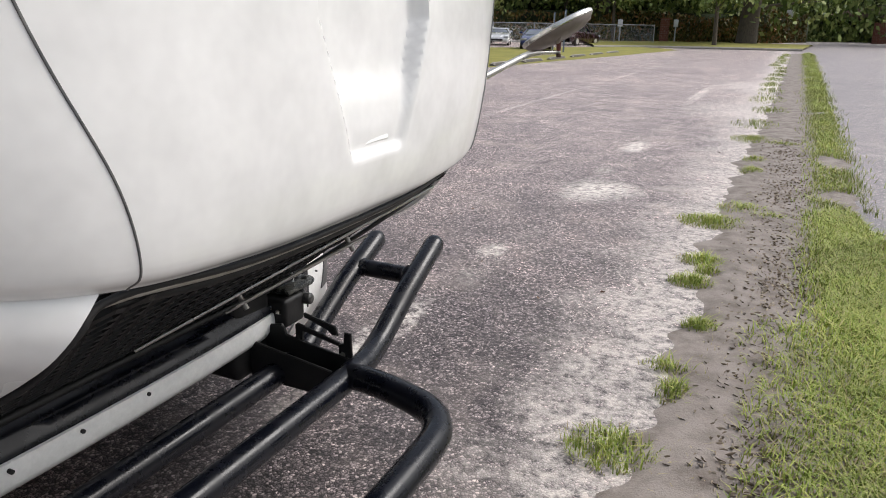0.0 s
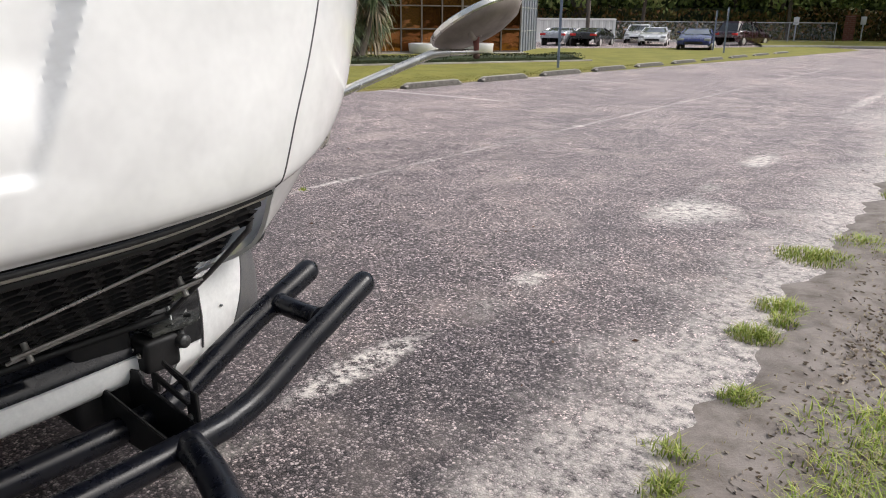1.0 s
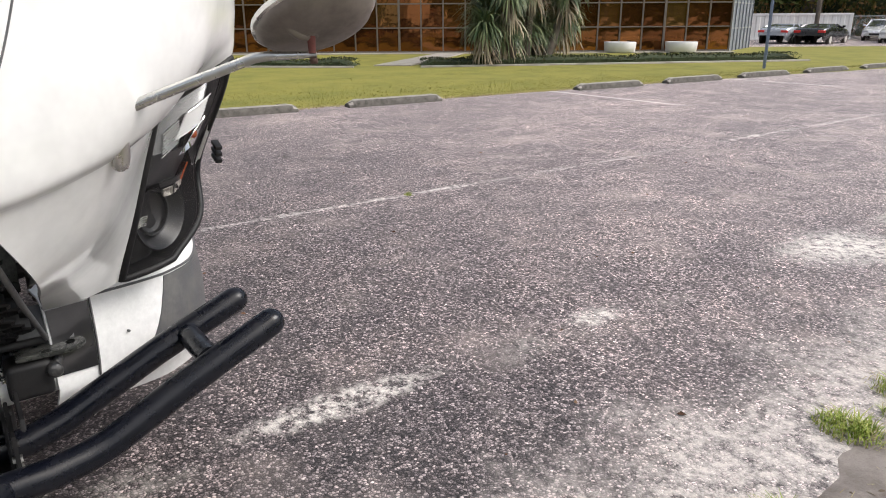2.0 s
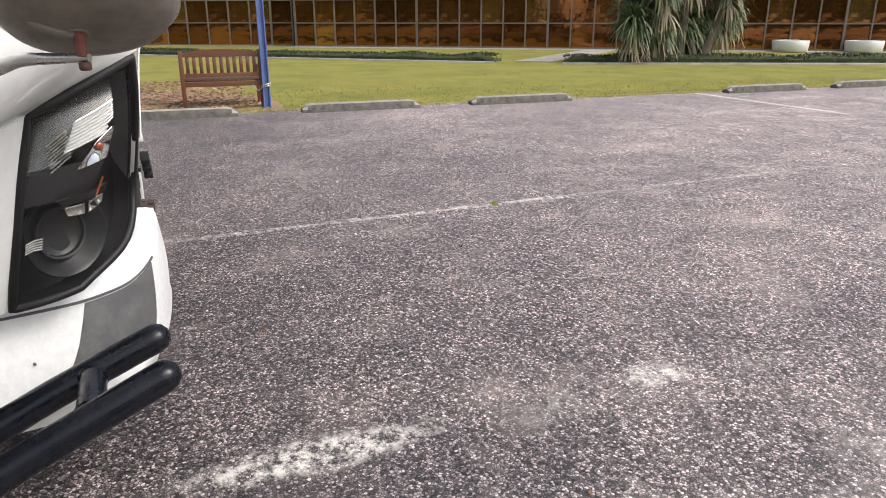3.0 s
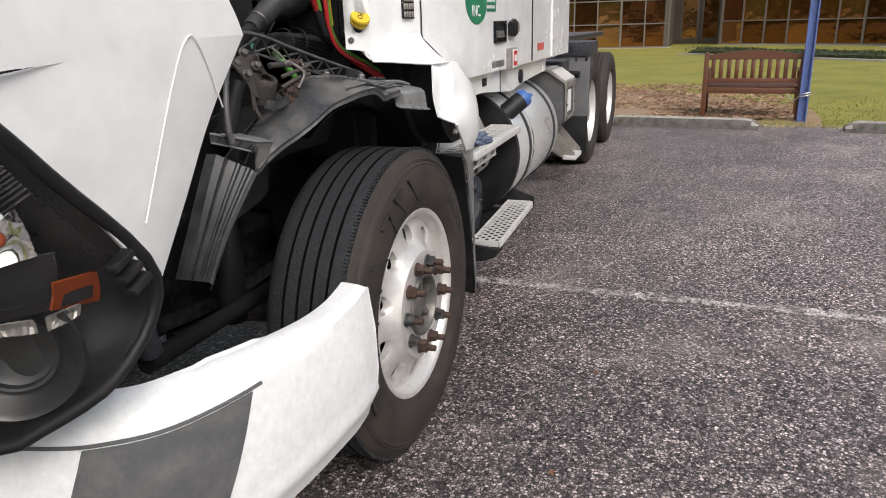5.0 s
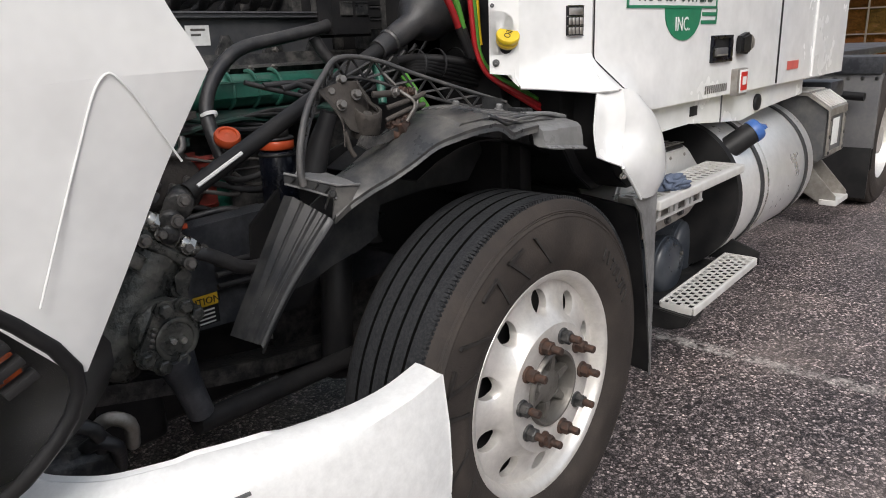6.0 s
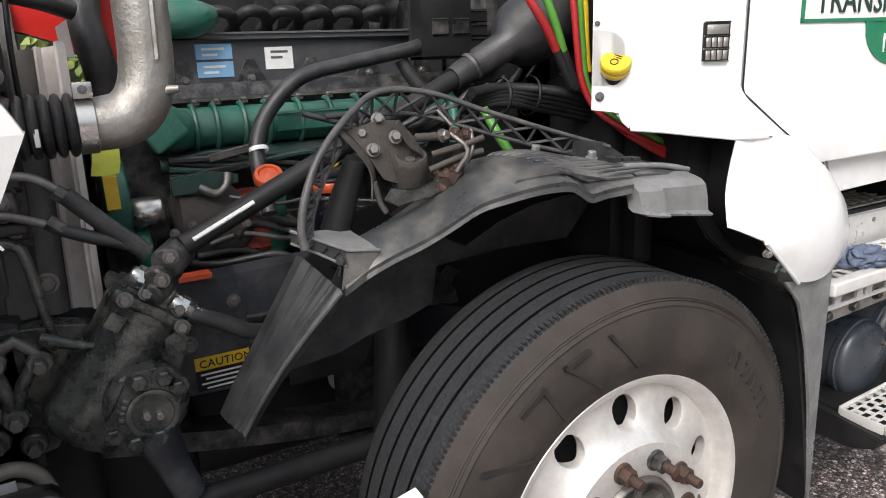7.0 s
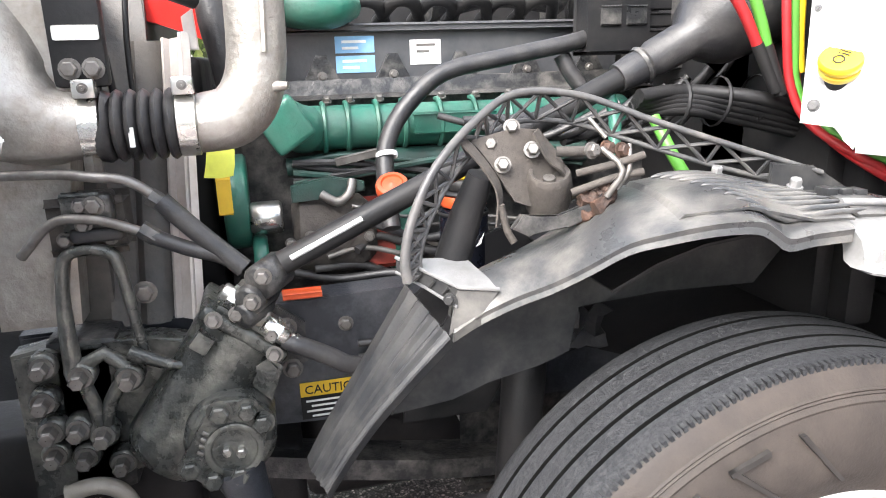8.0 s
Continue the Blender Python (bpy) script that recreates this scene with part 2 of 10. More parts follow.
MIRROR_BACK = mat("mirror_shell", (0.20, 0.17, 0.145), 0.45, 0.2, dirt=(0.08, 0.06, 0.05), amount=0.6, scale=12)
GRIMY_SIDE_SHADE = mat("grimy_shaded_concrete", (0.13, 0.12, 0.105), 0.95, dirt=(0.05, 0.047, 0.042), amount=0.9, scale=9, bump=0.6, bscale=60)
CAST_GREY = mat("cast_iron_grey", (0.058, 0.061, 0.058), 0.30, 0.5, dirt=(0.23, 0.225, 0.20), amount=0.8, scale=18, bump=0.8, bscale=60)
MUD = mat("dried_mud", (0.065, 0.056, 0.049), 0.85, 0.1, dirt=(0.035, 0.032, 0.03), amount=0.9, scale=26, bump=0.8, bscale=60)
CONCRETE = mat("concrete", (0.38, 0.355, 0.32), 0.9, dirt=(0.20, 0.18, 0.16), amount=0.7, scale=7, bump=0.5, bscale=60, vary=0.2)
RECESS_SHADE = mat("tread_groove", (0.004, 0.004, 0.004), 0.9, spec=0.1)
LINER_PALE = mat("worn_liner", (0.19, 0.19, 0.19), 0.36, dirt=(0.08, 0.078, 0.075), amount=0.6, scale=14, bump=0.15)
BENCH_WOOD = mat("bench_wood", (0.15, 0.055, 0.025), 0.5, dirt=(0.11, 0.04, 0.02), amount=0.6, scale=6, stretch=(1, 12, 12), vary=0.25)
POST_BLUE = mat("post_blue", (0.10, 0.15, 0.36), 0.5, dirt=(0.05, 0.07, 0.16), amount=0.6, scale=6)
LAWN = mat("lawn", (0.24, 0.22, 0.035), 0.95, dirt=(0.15, 0.16, 0.028), amount=0.9, scale=0.9, grain=14, bump=0.9, bscale=60)
DIRT = mat("verge_soil", (0.27, 0.235, 0.21), 0.95, dirt=(0.11, 0.088, 0.072), amount=0.9, scale=6, grain=110, bump=1.0, bscale=110)


# ---------------------------------------------------------------- mesh tools
def bm_new():
    return bmesh.new()


def mesh_of(name, bm, material, smooth=True, angle=48):
    me = bpy.data.meshes.new(name)
    bmesh.ops.recalc_face_normals(bm, faces=bm.faces)
    bm.to_mesh(me)
    bm.free()
    for m in material if isinstance(material, (list, tuple)) else [material]:
        me.materials.append(m)
    if smooth:
        me.shade_smooth()
        me.set_sharp_from_angle(angle=radians(angle))
    return me


def part(name, bm, material, parent=None, label="", smooth=True, angle=48):
    ob = new(name, mesh_of(name, bm, material, smooth, angle))
    if parent is not None:
        ob.parent = parent
    if label:
        tagged(ob, label)
    return ob


def thing(name, label, category, at=(0, 0, 0), rz=0.0, group="", kind=""):
    ob = new(name)
    ob.empty_display_size = 0.1
    ob.matrix_world = pose(at[0], at[1], at[2], 0, 0, rz)
    return tagged(ob, label, category, group, kind)


def box(bm, lo, hi, bevel=0.0, seg=2, m=None):
    r = bmesh.ops.create_cube(bm, size=1.0)
    vs = r["verts"]
    lo, hi = Vector(lo), Vector(hi)
    for v in vs:
        v.co = Vector([lo[i] + (v.co[i] + 0.5) * (hi[i] - lo[i]) for i in range(3)])
    if bevel:
        es = list({e for v in vs for e in v.link_edges})
        out = bmesh.ops.bevel(bm, geom=es, offset=bevel, segments=seg, profile=0.6, affect="EDGES")
        vs = list({v for f in out["faces"] for v in f.verts} | {v for v in vs if v.is_valid})
    if m is not None:
        bmesh.ops.transform(bm, matrix=m, verts=vs)
    return vs


def smooth_path(pts, n=6):
    """Catmull-Rom through pts."""
    p = [Vector(q) for q in pts]
    if len(p) < 3:
        return p
    p = [p[0] * 2 - p[1]] + p + [p[-1] * 2 - p[-2]]
    out = []
    for i in range(1, len(p) - 2):
        for k in range(n):
            u = k / n
            a, b, c, d = p[i - 1:i + 3]
            out.append(0.5 * ((2 * b) + (c - a) * u + (2 * a - 5 * b + 4 * c - d) * u * u + (3 * b - a - 3 * c + d) * u ** 3))
    out.append(p[-2])
    return out


def tube(bm, pts, r, seg=12, caps=True, smooth=0, dome=False):
    """A round tube along pts; r is one radius or one for each point."""
    if smooth:
        rs = r if isinstance(r, (list, tuple)) else [r] * len(pts)
        idx = smooth_path([(v, 0, 0) for v in rs], smooth)
        pts, r = smooth_path(pts, smooth), [max(v.x, 1e-4) for v in idx]
    pts = [Vector(p) for p in pts]
    rs = list(r) if isinstance(r, (list, tuple)) else [r] * len(pts)
    if dome:
        d0, d1 = (pts[0] - pts[1]).normalized(), (pts[-1] - pts[-2]).normalized()
        heads = [(d0 * (rs[0] * s), rs[0] * math.sqrt(1 - s * s)) for s in (0.97, 0.8, 0.45)]
        tails = [(d1 * (rs[-1] * s), rs[-1] * math.sqrt(1 - s * s)) for s in (0.45, 0.8, 0.97)]
        a, b = pts[0], pts[-1]
        r0, r1 = rs[0], rs[-1]
        pts = [a + h for h, _ in heads] + pts + [b + h for h, _ in tails]
        rs = [q for _, q in heads] + rs + [q for _, q in tails]
    n = len(pts)
    tang = []
    for i in range(n):
        d = (pts[min(i + 1, n - 1)] - pts[max(i - 1, 0)])
        tang.append(d.normalized() if d.length > 1e-9 else Vector((0, 0, 1)))
    side = tang[0].orthogonal().normalized()
    rings = []
    for i in range(n):
        side = (side - tang[i] * side.dot(tang[i])).normalized()
        up = tang[i].cross(side)
        rings.append([bm.verts.new(pts[i] + (side * math.cos(2 * math.pi * k / seg) + up * math.sin(2 * math.pi * k / seg)) * rs[i]) for k in range(seg)])
    for a, b in zip(rings, rings[1:]):
        for k in range(seg):
            bm.faces.new((a[k], a[(k + 1) % seg], b[(k + 1) % seg], b[k]))
    if caps:
        bm.faces.new(rings[0][::-1])
        bm.faces.new(rings[-1])
    return rings


def lathe(bm, profile, seg=48, m=None):
    """Turn (radius, height) pairs round the z axis."""
    rings = []
    for r, h in profile:
        rings.append([bm.verts.new(Vector((r * math.cos(2 * math.pi * k / seg), r * math.sin(2 * math.pi * k / seg), h))) for k in range(seg)])
    for a, b in zip(rings, rings[1:]):
        for k in range(seg):
            bm.faces.new((a[k], a[(k + 1) % seg], b[(k + 1) % seg], b[k]))
    if profile[0][0] > 1e-6:
        pass
    if m is not None:
        bmesh.ops.transform(bm, matrix=m, verts=[v for ring in rings for v in ring])
    return rings


def cyl(bm, a, b, r, seg=16, r2=None, bevel=0.0):
    a, b = Vector(a), Vector(b)
    r2 = r if r2 is None else r2
    if bevel:
        d = (b - a).normalized()
        return tube(bm, [a, a + d * bevel, b - d * bevel, b], [r - bevel, r, r2, r2 - bevel], seg)
    return tube(bm, [a, b], [r, r2], seg)


def grid_surface(bm, rows, thick=0.0, closed=False, inside=None):
    """A sheet through rows of points; thick gives it a back on the side of the point inside, or of the points' own middle."""
    rows = [[Vector(p) for p in r] for r in rows]
    nr, nc = len(rows), len(rows[0])
    vs = [[bm.verts.new(p) for p in row] for row in rows]
    last = nc if closed else nc - 1
    for i in range(nr - 1):
        for k in range(last):
            bm.faces.new((vs[i][k], vs[i][(k + 1) % nc], vs[i + 1][(k + 1) % nc], vs[i + 1][k]))
    if thick:
        if inside is None:
            inside = sum((p for r in rows for p in r), Vector()) / (nr * nc)
            inside = inside.lerp(Vector((0, 0, 0.6)), 0.2)
        inside = Vector(inside)
        back = []
        for i in range(nr):
            row = []
            for k in range(nc):
                du = rows[i][(k + 1) % nc if closed else min(k + 1, nc - 1)] - rows[i][(k - 1) % nc if closed else max(k - 1, 0)]
                dv = rows[min(i + 1, nr - 1)][k] - rows[max(i - 1, 0)][k]
                n = du.cross(dv)
                n = n.normalized() if n.length > 1e-12 else Vector((0, 0, 1))
                if n.dot(inside - rows[i][k]) < 0:
                    n = -n
                row.append(bm.verts.new(rows[i][k] + n * abs(thick)))
            back.append(row)
        for i in range(nr - 1):
            for k in range(last):
                bm.faces.new((back[i][k], back[i + 1][k], back[i + 1][(k + 1) % nc], back[i][(k + 1) % nc]))
        for a, b in ((vs[0], back[0]), (vs[-1], back[-1])):
            for k in range(last):
                bm.faces.new((a[k], b[k], b[(k + 1) % nc], a[(k + 1) % nc]))
        if not closed:
            for c in (0, nc - 1):
                for i in range(nr - 1):
                    bm.faces.new((vs[i][c], vs[i + 1][c], back[i + 1][c], back[i][c]))
    return vs


def prism(bm, outline, axis, lo, hi, bevel=0.0):
    """A flat outline of 2D points, drawn out along an axis from lo to hi."""
    def put(p, h):
        return Vector({"x": (h, p[0], p[1]), "y": (p[0], h, p[1]), "z": (p[0], p[1], h)}[axis])
    a = [bm.verts.new(put(p, lo)) for p in outline]
    b = [bm.verts.new(put(p, hi)) for p in outline]
    n = len(outline)
    fs = [bm.faces.new(a), bm.faces.new(b[::-1])]
    for k in range(n):
        fs.append(bm.faces.new((a[k], b[k], b[(k + 1) % n], a[(k + 1) % n])))
    if bevel:
        es = [e for e in {e for f in fs[:2] for e in f.edges}]
        bmesh.ops.bevel(bm, geom=es, offset=bevel, segments=2, affect="EDGES")
    return a + b


def refine(rows, nu=1, nv=1):
    """Smooth a grid of points by splines in both directions."""
    if nu > 1:
        rows = [smooth_path(r, nu) for r in rows]
    if nv > 1:
        cols = [smooth_path([r[i] for r in rows], nv) for i in range(len(rows[0]))]
        rows = [[c[j] for c in cols] for j in range(len(cols[0]))]
    return rows


# ---------------------------------------------------------------- ground
def sheet(name, x0, x1, y0, y1, z, material, label, category, step=None):
    bm = bm_new()
    v = [bm.verts.new(p) for p in ((x0, y0, z), (x1, y0, z), (x1, y1, z), (x0, y1, z))]
    bm.faces.new(v)
    ob = part(name, bm, material, smooth=False)
    return tagged(ob, label, category, kind="structure")


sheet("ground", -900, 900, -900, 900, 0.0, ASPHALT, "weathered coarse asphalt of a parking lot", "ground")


def strip(name, left, right, z, material, label, category, rows=60, rough=0.0, seed=1, kind="structure"):
    """A raised strip between two edge lines given as lists of (x, y)."""
    rnd = random.Random(seed)
    bm = bm_new()
    n = 9
    ls, rs = smooth_path([(x, y, 0) for x, y in left], rows), smooth_path([(x, y, 0) for x, y in right], rows)
    grid = []
    for a, b in zip(ls, rs):
        row = []
        for k in range(n):
            p = a.lerp(b, k / (n - 1))
            e = 1.0 if 0 < k < n - 1 else 0.0
            h = z * e + rough * e * (noise.noise(Vector((p.x * 2.2, p.y * 2.2, seed))) + 0.4 * noise.noise(Vector((p.x * 9, p.y * 9, seed))))
            j = (0.14 * noise.noise(Vector((p.y * 1.7, seed, 3.0))) + 0.10 * noise.noise(Vector((p.y * 5.5, seed, 9.0)))) * (1 if k in (0, n - 1) else 0)
            row.append((p.x + j, p.y, max(h, -0.002 if e == 0 else 0.004)))
        grid.append(row)
    grid_surface(bm, grid)
    ob = part(name, bm, material, smooth=True, angle=80)
    return tagged(ob, label, category, kind=kind)


verge = strip("verge", [(2.5, -12), (2.45, 0), (2.5, 2), (2.45, 7), (2.6, 13), (2.75, 30), (2.9, 46)],
              [(3.5, -12), (3.5, 0), (3.45, 3.4), (3.55, 7.6), (3.6, 13), (3.8, 30), (4.1, 46)], 0.02, DIRT,
              "dry brown soil strip with worn grass", "verge", rows=90, rough=0.012)
lawn = strip("lawn", [(-40, -32), (-40, 0), (-32, 20), (-19, 33), (-7.0, 50)], [(-8.6, -32), (-8.15, 0), (-7.55, 9.5), (-6.9, 17), (-3.5, 46)], 0.05, LAWN,
             "short yellow-green lawn with bare patches", "lawn", rows=20, rough=0.01, seed=2)


# ---------------------------------------------------------------- the lorry: front
truck = thing("semi_truck", "white tractor unit with its hood tilted open, parked on asphalt", "truck")


def smoothstep(a, b, v):
    u = min(max((v - a) / (b - a), 0.0), 1.0)
    return u * u * (3 - 2 * u)


def mirrored(row):
    return [Vector((p[0], -p[1], p[2])) for p in row[1:]][::-1] + [Vector(p) for p in row]


# hood shell, tilted forwards: rows from the middle of the nose to the wheel-arch edge
HOOD = [
    [(2.05, 0.0, 1.09), (2.045, 0.30, 1.095), (2.02, 0.575, 1.118), (1.90, 0.80, 1.165), (1.70, 0.94, 1.20), (1.51, 1.015, 1.228), (1.452, 1.235, 1.345), (1.30, 1.25, 1.365), (1.12, 1.264, 1.385), (0.945, 1.276, 1.39)],
    [(2.085, 0.0, 1.13), (2.08, 0.30, 1.13), (2.05, 0.575, 1.15), (1.93, 0.82, 1.20), (1.74, 0.98, 1.24), (1.56, 1.06, 1.27), (1.465, 1.24, 1.375), (1.31, 1.253, 1.39), (1.13, 1.266, 1.41), (0.96, 1.277, 1.42)],
    [(2.105, 0.0, 1.25), (2.10, 0.30, 1.25), (2.065, 0.595, 1.26), (1.955, 0.835, 1.28), (1.78, 1.02, 1.32), (1.62, 1.12, 1.35), (1.475, 1.245, 1.42), (1.32, 1.256, 1.43), (1.15, 1.267, 1.445), (0.985, 1.277, 1.46)],
    [(2.11, 0.0, 1.40), (2.105, 0.30, 1.40), (2.063, 0.635, 1.40), (1.955, 0.86, 1.41), (1.80, 1.04, 1.43), (1.63, 1.16, 1.45), (1.48, 1.25, 1.48), (1.33, 1.258, 1.49), (1.17, 1.268, 1.50), (1.01, 1.277, 1.51)],
    [(2.10, 0.0, 1.57), (2.095, 0.30, 1.57), (2.053, 0.67, 1.57), (1.95, 0.88, 1.57), (1.80, 1.06, 1.58), (1.63, 1.18, 1.59), (1.49, 1.25, 1.60), (1.35, 1.26, 1.60), (1.20, 1.268, 1.61), (1.06, 1.276, 1.61)],
    [(2.05, 0.0, 1.85), (2.04, 0.30, 1.85), (2.0, 0.72, 1.85), (1.91, 0.92, 1.85), (1.79, 1.08, 1.85), (1.65, 1.18, 1.85), (1.53, 1.23, 1.85), (1.44, 1.25, 1.85), (1.36, 1.258, 1.85), (1.28, 1.265, 1.85)],
    [(1.93, 0.0, 2.25), (1.92, 0.30, 2.25), (1.88, 0.75, 2.25), (1.80, 0.94, 2.25), (1.70, 1.08, 2.25), (1.58, 1.18, 2.25), (1.48, 1.23, 2.25), (1.38, 1.25, 2.25), (1.28, 1.255, 2.25), (1.2, 1.26, 2.25)],
]
NU = 8
hood_rows = refine([smooth_path(h, NU) for h in HOOD], 1, 7)


def seam_at(row, s):
    """A point of the panel gap; it leans a little differently on either side."""
    h = smoothstep(1.12, 1.62, row[2 * NU].z)
    i = 2 * NU + (1.2 * h if s > 0 else 0.5 * h - 1.1 * (1 - h))
    p = row[int(i)].lerp(row[int(i) + 1], i - int(i))
    return Vector((p.x + 0.0005, s * p.y, p.z))


def pocket(p):
    """Depth of the emblem recess in the middle of the nose."""
    if not 1.15 < p.z < 2.0:
        return 0.0
    half = 0.088 + min(max(p.z - 1.225, 0.0), 0.24) * 0.38
    side = 1 - smoothstep(half - 0.012, half + 0.014, abs(p.y))
    ends = smoothstep(1.212, 1.236, p.z) * (1 - smoothstep(1.90, 1.93, p.z))
    floor = 0.014 + 0.022 * smoothstep(1.262, 1.40, p.z)
    return floor * side * ends


fine = []
for a, b in zip(hood_rows, hood_rows[1:]):
    n = 3 if 1.12 < a[0].z < 1.5 else 1
    for j in range(n):
        fine.append([p.lerp(q, j / n) for p, q in zip(a, b)])
fine.append(hood_rows[-1])
rows = []
for r in fine:
    wide = []
    for i, (p, q) in enumerate(zip(r, r[1:])):
        n = 4 if i < NU else 1
        for j in range(n):
            wide.append(p.lerp(q, j / n))
    wide.append(r[-1])
    for p in wide:
        p.x -= pocket(p)
    rows.append(mirrored(wide))
bm = bm_new()
grid_surface(bm, rows, thick=0.010, inside=(1.0, 0, 1.3))
hood = part("hood", bm, WHITE, truck, "glossy white hood tilted forwards, with an empty emblem recess", angle=40)


def both_sides(rows):
    return rows, [[Vector((p[0], -p[1], p[2])) for p in r] for r in rows]


CORNER = [
    [(2.02, 0.575, 1.118), (1.90, 0.80, 1.165), (1.70, 0.94, 1.20), (1.51, 1.015, 1.228)],
    [(1.83, 0.655, 0.935), (1.75, 0.79, 0.985), (1.63, 0.89, 1.04), (1.478, 0.975, 1.09)],
    [(1.57, 0.675, 0.805), (1.56, 0.775, 0.845), (1.51, 0.865, 0.89), (1.435, 0.935, 0.93)],
    [(1.37, 0.69, 0.705), (1.385, 0.77, 0.715), (1.385, 0.83, 0.73), (1.368, 0.891, 0.746)],
]
FLANK = [
    [(1.452, 1.235, 1.345), (1.30, 1.25, 1.365), (1.12, 1.264, 1.385), (0.945, 1.276, 1.39)],
    [(1.352, 1.232, 1.232), (1.25, 1.239, 1.242), (1.13, 1.243, 1.252), (1.01, 1.236, 1.255)],
    [(1.25, 1.218, 1.115), (1.19, 1.222, 1.12), (1.13, 1.221, 1.125), (1.07, 1.215, 1.13)],
    [(1.155, 1.20, 1.0), (1.15, 1.199, 1.0), (1.145, 1.197, 1.0), (1.138, 1.195, 0.998)],
]
# the right-hand corner is pushed out below the seam
BENT = CORNER[:1] + [
    [(2.020, 0.600, 1.092), (1.90, 0.80, 1.140), (1.697, 0.937, 1.175), (1.507, 1.010, 1.205)],
    [(2.005, 0.622, 1.058), (1.885, 0.80, 1.110), (1.688, 0.929, 1.146), (1.501, 1.003, 1.178)],
    [(1.960, 0.640, 1.015), (1.850, 0.798, 1.070), (1.675, 0.920, 1.112), (1.493, 0.995, 1.150)],
] + CORNER[1:]
for side in (CORNER, both_sides(BENT)[1]):
    bm = bm_new()
    grid_surface(bm, refine(side, 5, 5), thick=0.010, inside=(0.9, 0, 1.3))
    part("hood_corner", bm, WHITE, hood)
for side in both_sides(FLANK):
    bm = bm_new()
    grid_surface(bm, refine(side, 5, 5), thick=0.010, inside=(0.9, 0, 1.3))
    part("hood_flank", bm, WHITE, hood)
# pressed edge of the wheel-arch flare
for s in (1, -1):
    bm = bm_new()
    tube(bm, [(1.19, s * 1.233, 1.115), (1.12, s * 1.252, 1.30), (1.085, s * 1.268, 1.385), (1.055, s * 1.269, 1.375), (0.985, s * 1.246, 1.27)], 0.0016, 6, smooth=5)
    part("flare_edge", bm, WHITE_PLASTIC, hood)
    bm = bm_new()
    tube(bm, [seam_at(r, s) for r in hood_rows], 0.0019, 6)
    part("panel_gap", bm, GREY_PLASTIC, hood)
for y in (0.055,):
    bm = bm_new()
    cyl(bm, (2.07, y, 1.262), (2.088, y, 1.262), 0.006, 10)
    part("screw_hole", bm, BLACK_PLASTIC, hood)
bm = bm_new()
tube(bm, [(2.082, -0.045, 1.237), (2.085, -0.01, 1.243), (2.086, 0.05, 1.244)], 0.007, 6, smooth=3)
part("torn_tape", bm, WHITE_PLASTIC, hood)

# double trim under the nose
lip = smooth_path([(2.010, 0.570, 1.107), (2.035, 0.30, 1.083), (2.04, 0.0, 1.078), (2.035, -0.30, 1.083), (2.014, -0.545, 1.102), (2.008, -0.605, 1.070), (1.950, -0.632, 1.005), (1.822, -0.648, 0.925), (1.565, -0.672, 0.797), (1.368, -0.688, 0.700)], 6)
for dx, dz, r, m in ((0.0, 0.0, 0.006, BLACK_PLASTIC), (-0.022, -0.014, 0.005, CAST_ALU), (-0.045, -0.03, 0.010, BLACK_PLASTIC)):
    bm = bm_new()
    tube(bm, [Vector((p.x + dx, p.y, p.z + dz * (1 - 0.7 * smoothstep(-0.55, -0.62, p.y)))) for p in lip], r, 8)
    part("nose_trim", bm, m, hood)
# inward flange behind the trim
bm = bm_new()
grid_surface(bm, [[p + Vector((-0.004, 0, -0.004)) for p in lip], [Vector((p.x - 0.045, p.y * 0.95, p.z - 0.022)) for p in lip], [Vector((p.x - 0.075, p.y * 0.92, p.z - 0.010)) for p in lip]], thick=0.004, inside=(1.2, 0, 1.3))
part("nose_flange", bm, LINER, hood)

# grille: honeycomb bars in a frame, with a backing
GU = Vector((-0.8236, 0, -0.5671))
GN = Vector((0.5671, 0, -0.8236))
G0 = Vector((1.995, 0, 1.075))


def on_grille(u, y, d=0.0):
    return G0 + GU * u + Vector((0, y, 0)) + GN * d


grille = None
bm = bm_new()
v = [bm.verts.new(on_grille(u, y, -0.03)) for u, y in ((0, -0.57), (0.80, -0.68), (0.80, 0.68), (0, 0.57))]
bm.faces.new(v)
bmesh.ops.solidify(bm, geom=bm.faces[:], thickness=0.004)
grille = part("grille", bm, BLACK_PLASTIC, truck, "black honeycomb grille under the nose")
bm = bm_new()
cell = 0.034
nrow = int(0.78 / (cell * 1.5))
for i in range(nrow):
    u = 0.03 + i * cell * 1.5
    half = 0.56 + 0.12 * u / 0.8
    n = int(half * 2 / (cell * 1.732))
    for j in range(n):
        y = -half + (j + 0.5 + 0.5 * (i % 2)) * cell * 1.732
        if abs(y) > half - 0.02:
            continue
        ring = []
        for f, d in ((0.99, 0.0), (0.72, 0.004), (0.70, -0.028)):
            ring.append([bm.verts.new(on_grille(u + f * cell * math.cos(math.pi / 3 * k), y + f * cell * math.sin(math.pi / 3 * k), d)) for k in range(6)])
        for a, b in zip(ring, ring[1:]):
            for k in range(6):
                bm.faces.new((a[k], a[(k + 1) % 6], b[(k + 1) % 6], b[k]))
tagged(part("honeycomb", bm, BLACK_PLASTIC, grille, smooth=False), kind="stuff")
for s in (1, -1):
    bm = bm_new()
    tube(bm, [on_grille(0.06, s * 0.575, -0.02), on_grille(0.12, s * 0.59, 0.006), on_grille(0.4, s * 0.63, 0.012), on_grille(0.81, s * 0.69, 0.01)], 0.007, 8)
    part("grille_side_trim", bm, GREY_PLASTIC, grille)
bm = bm_new()
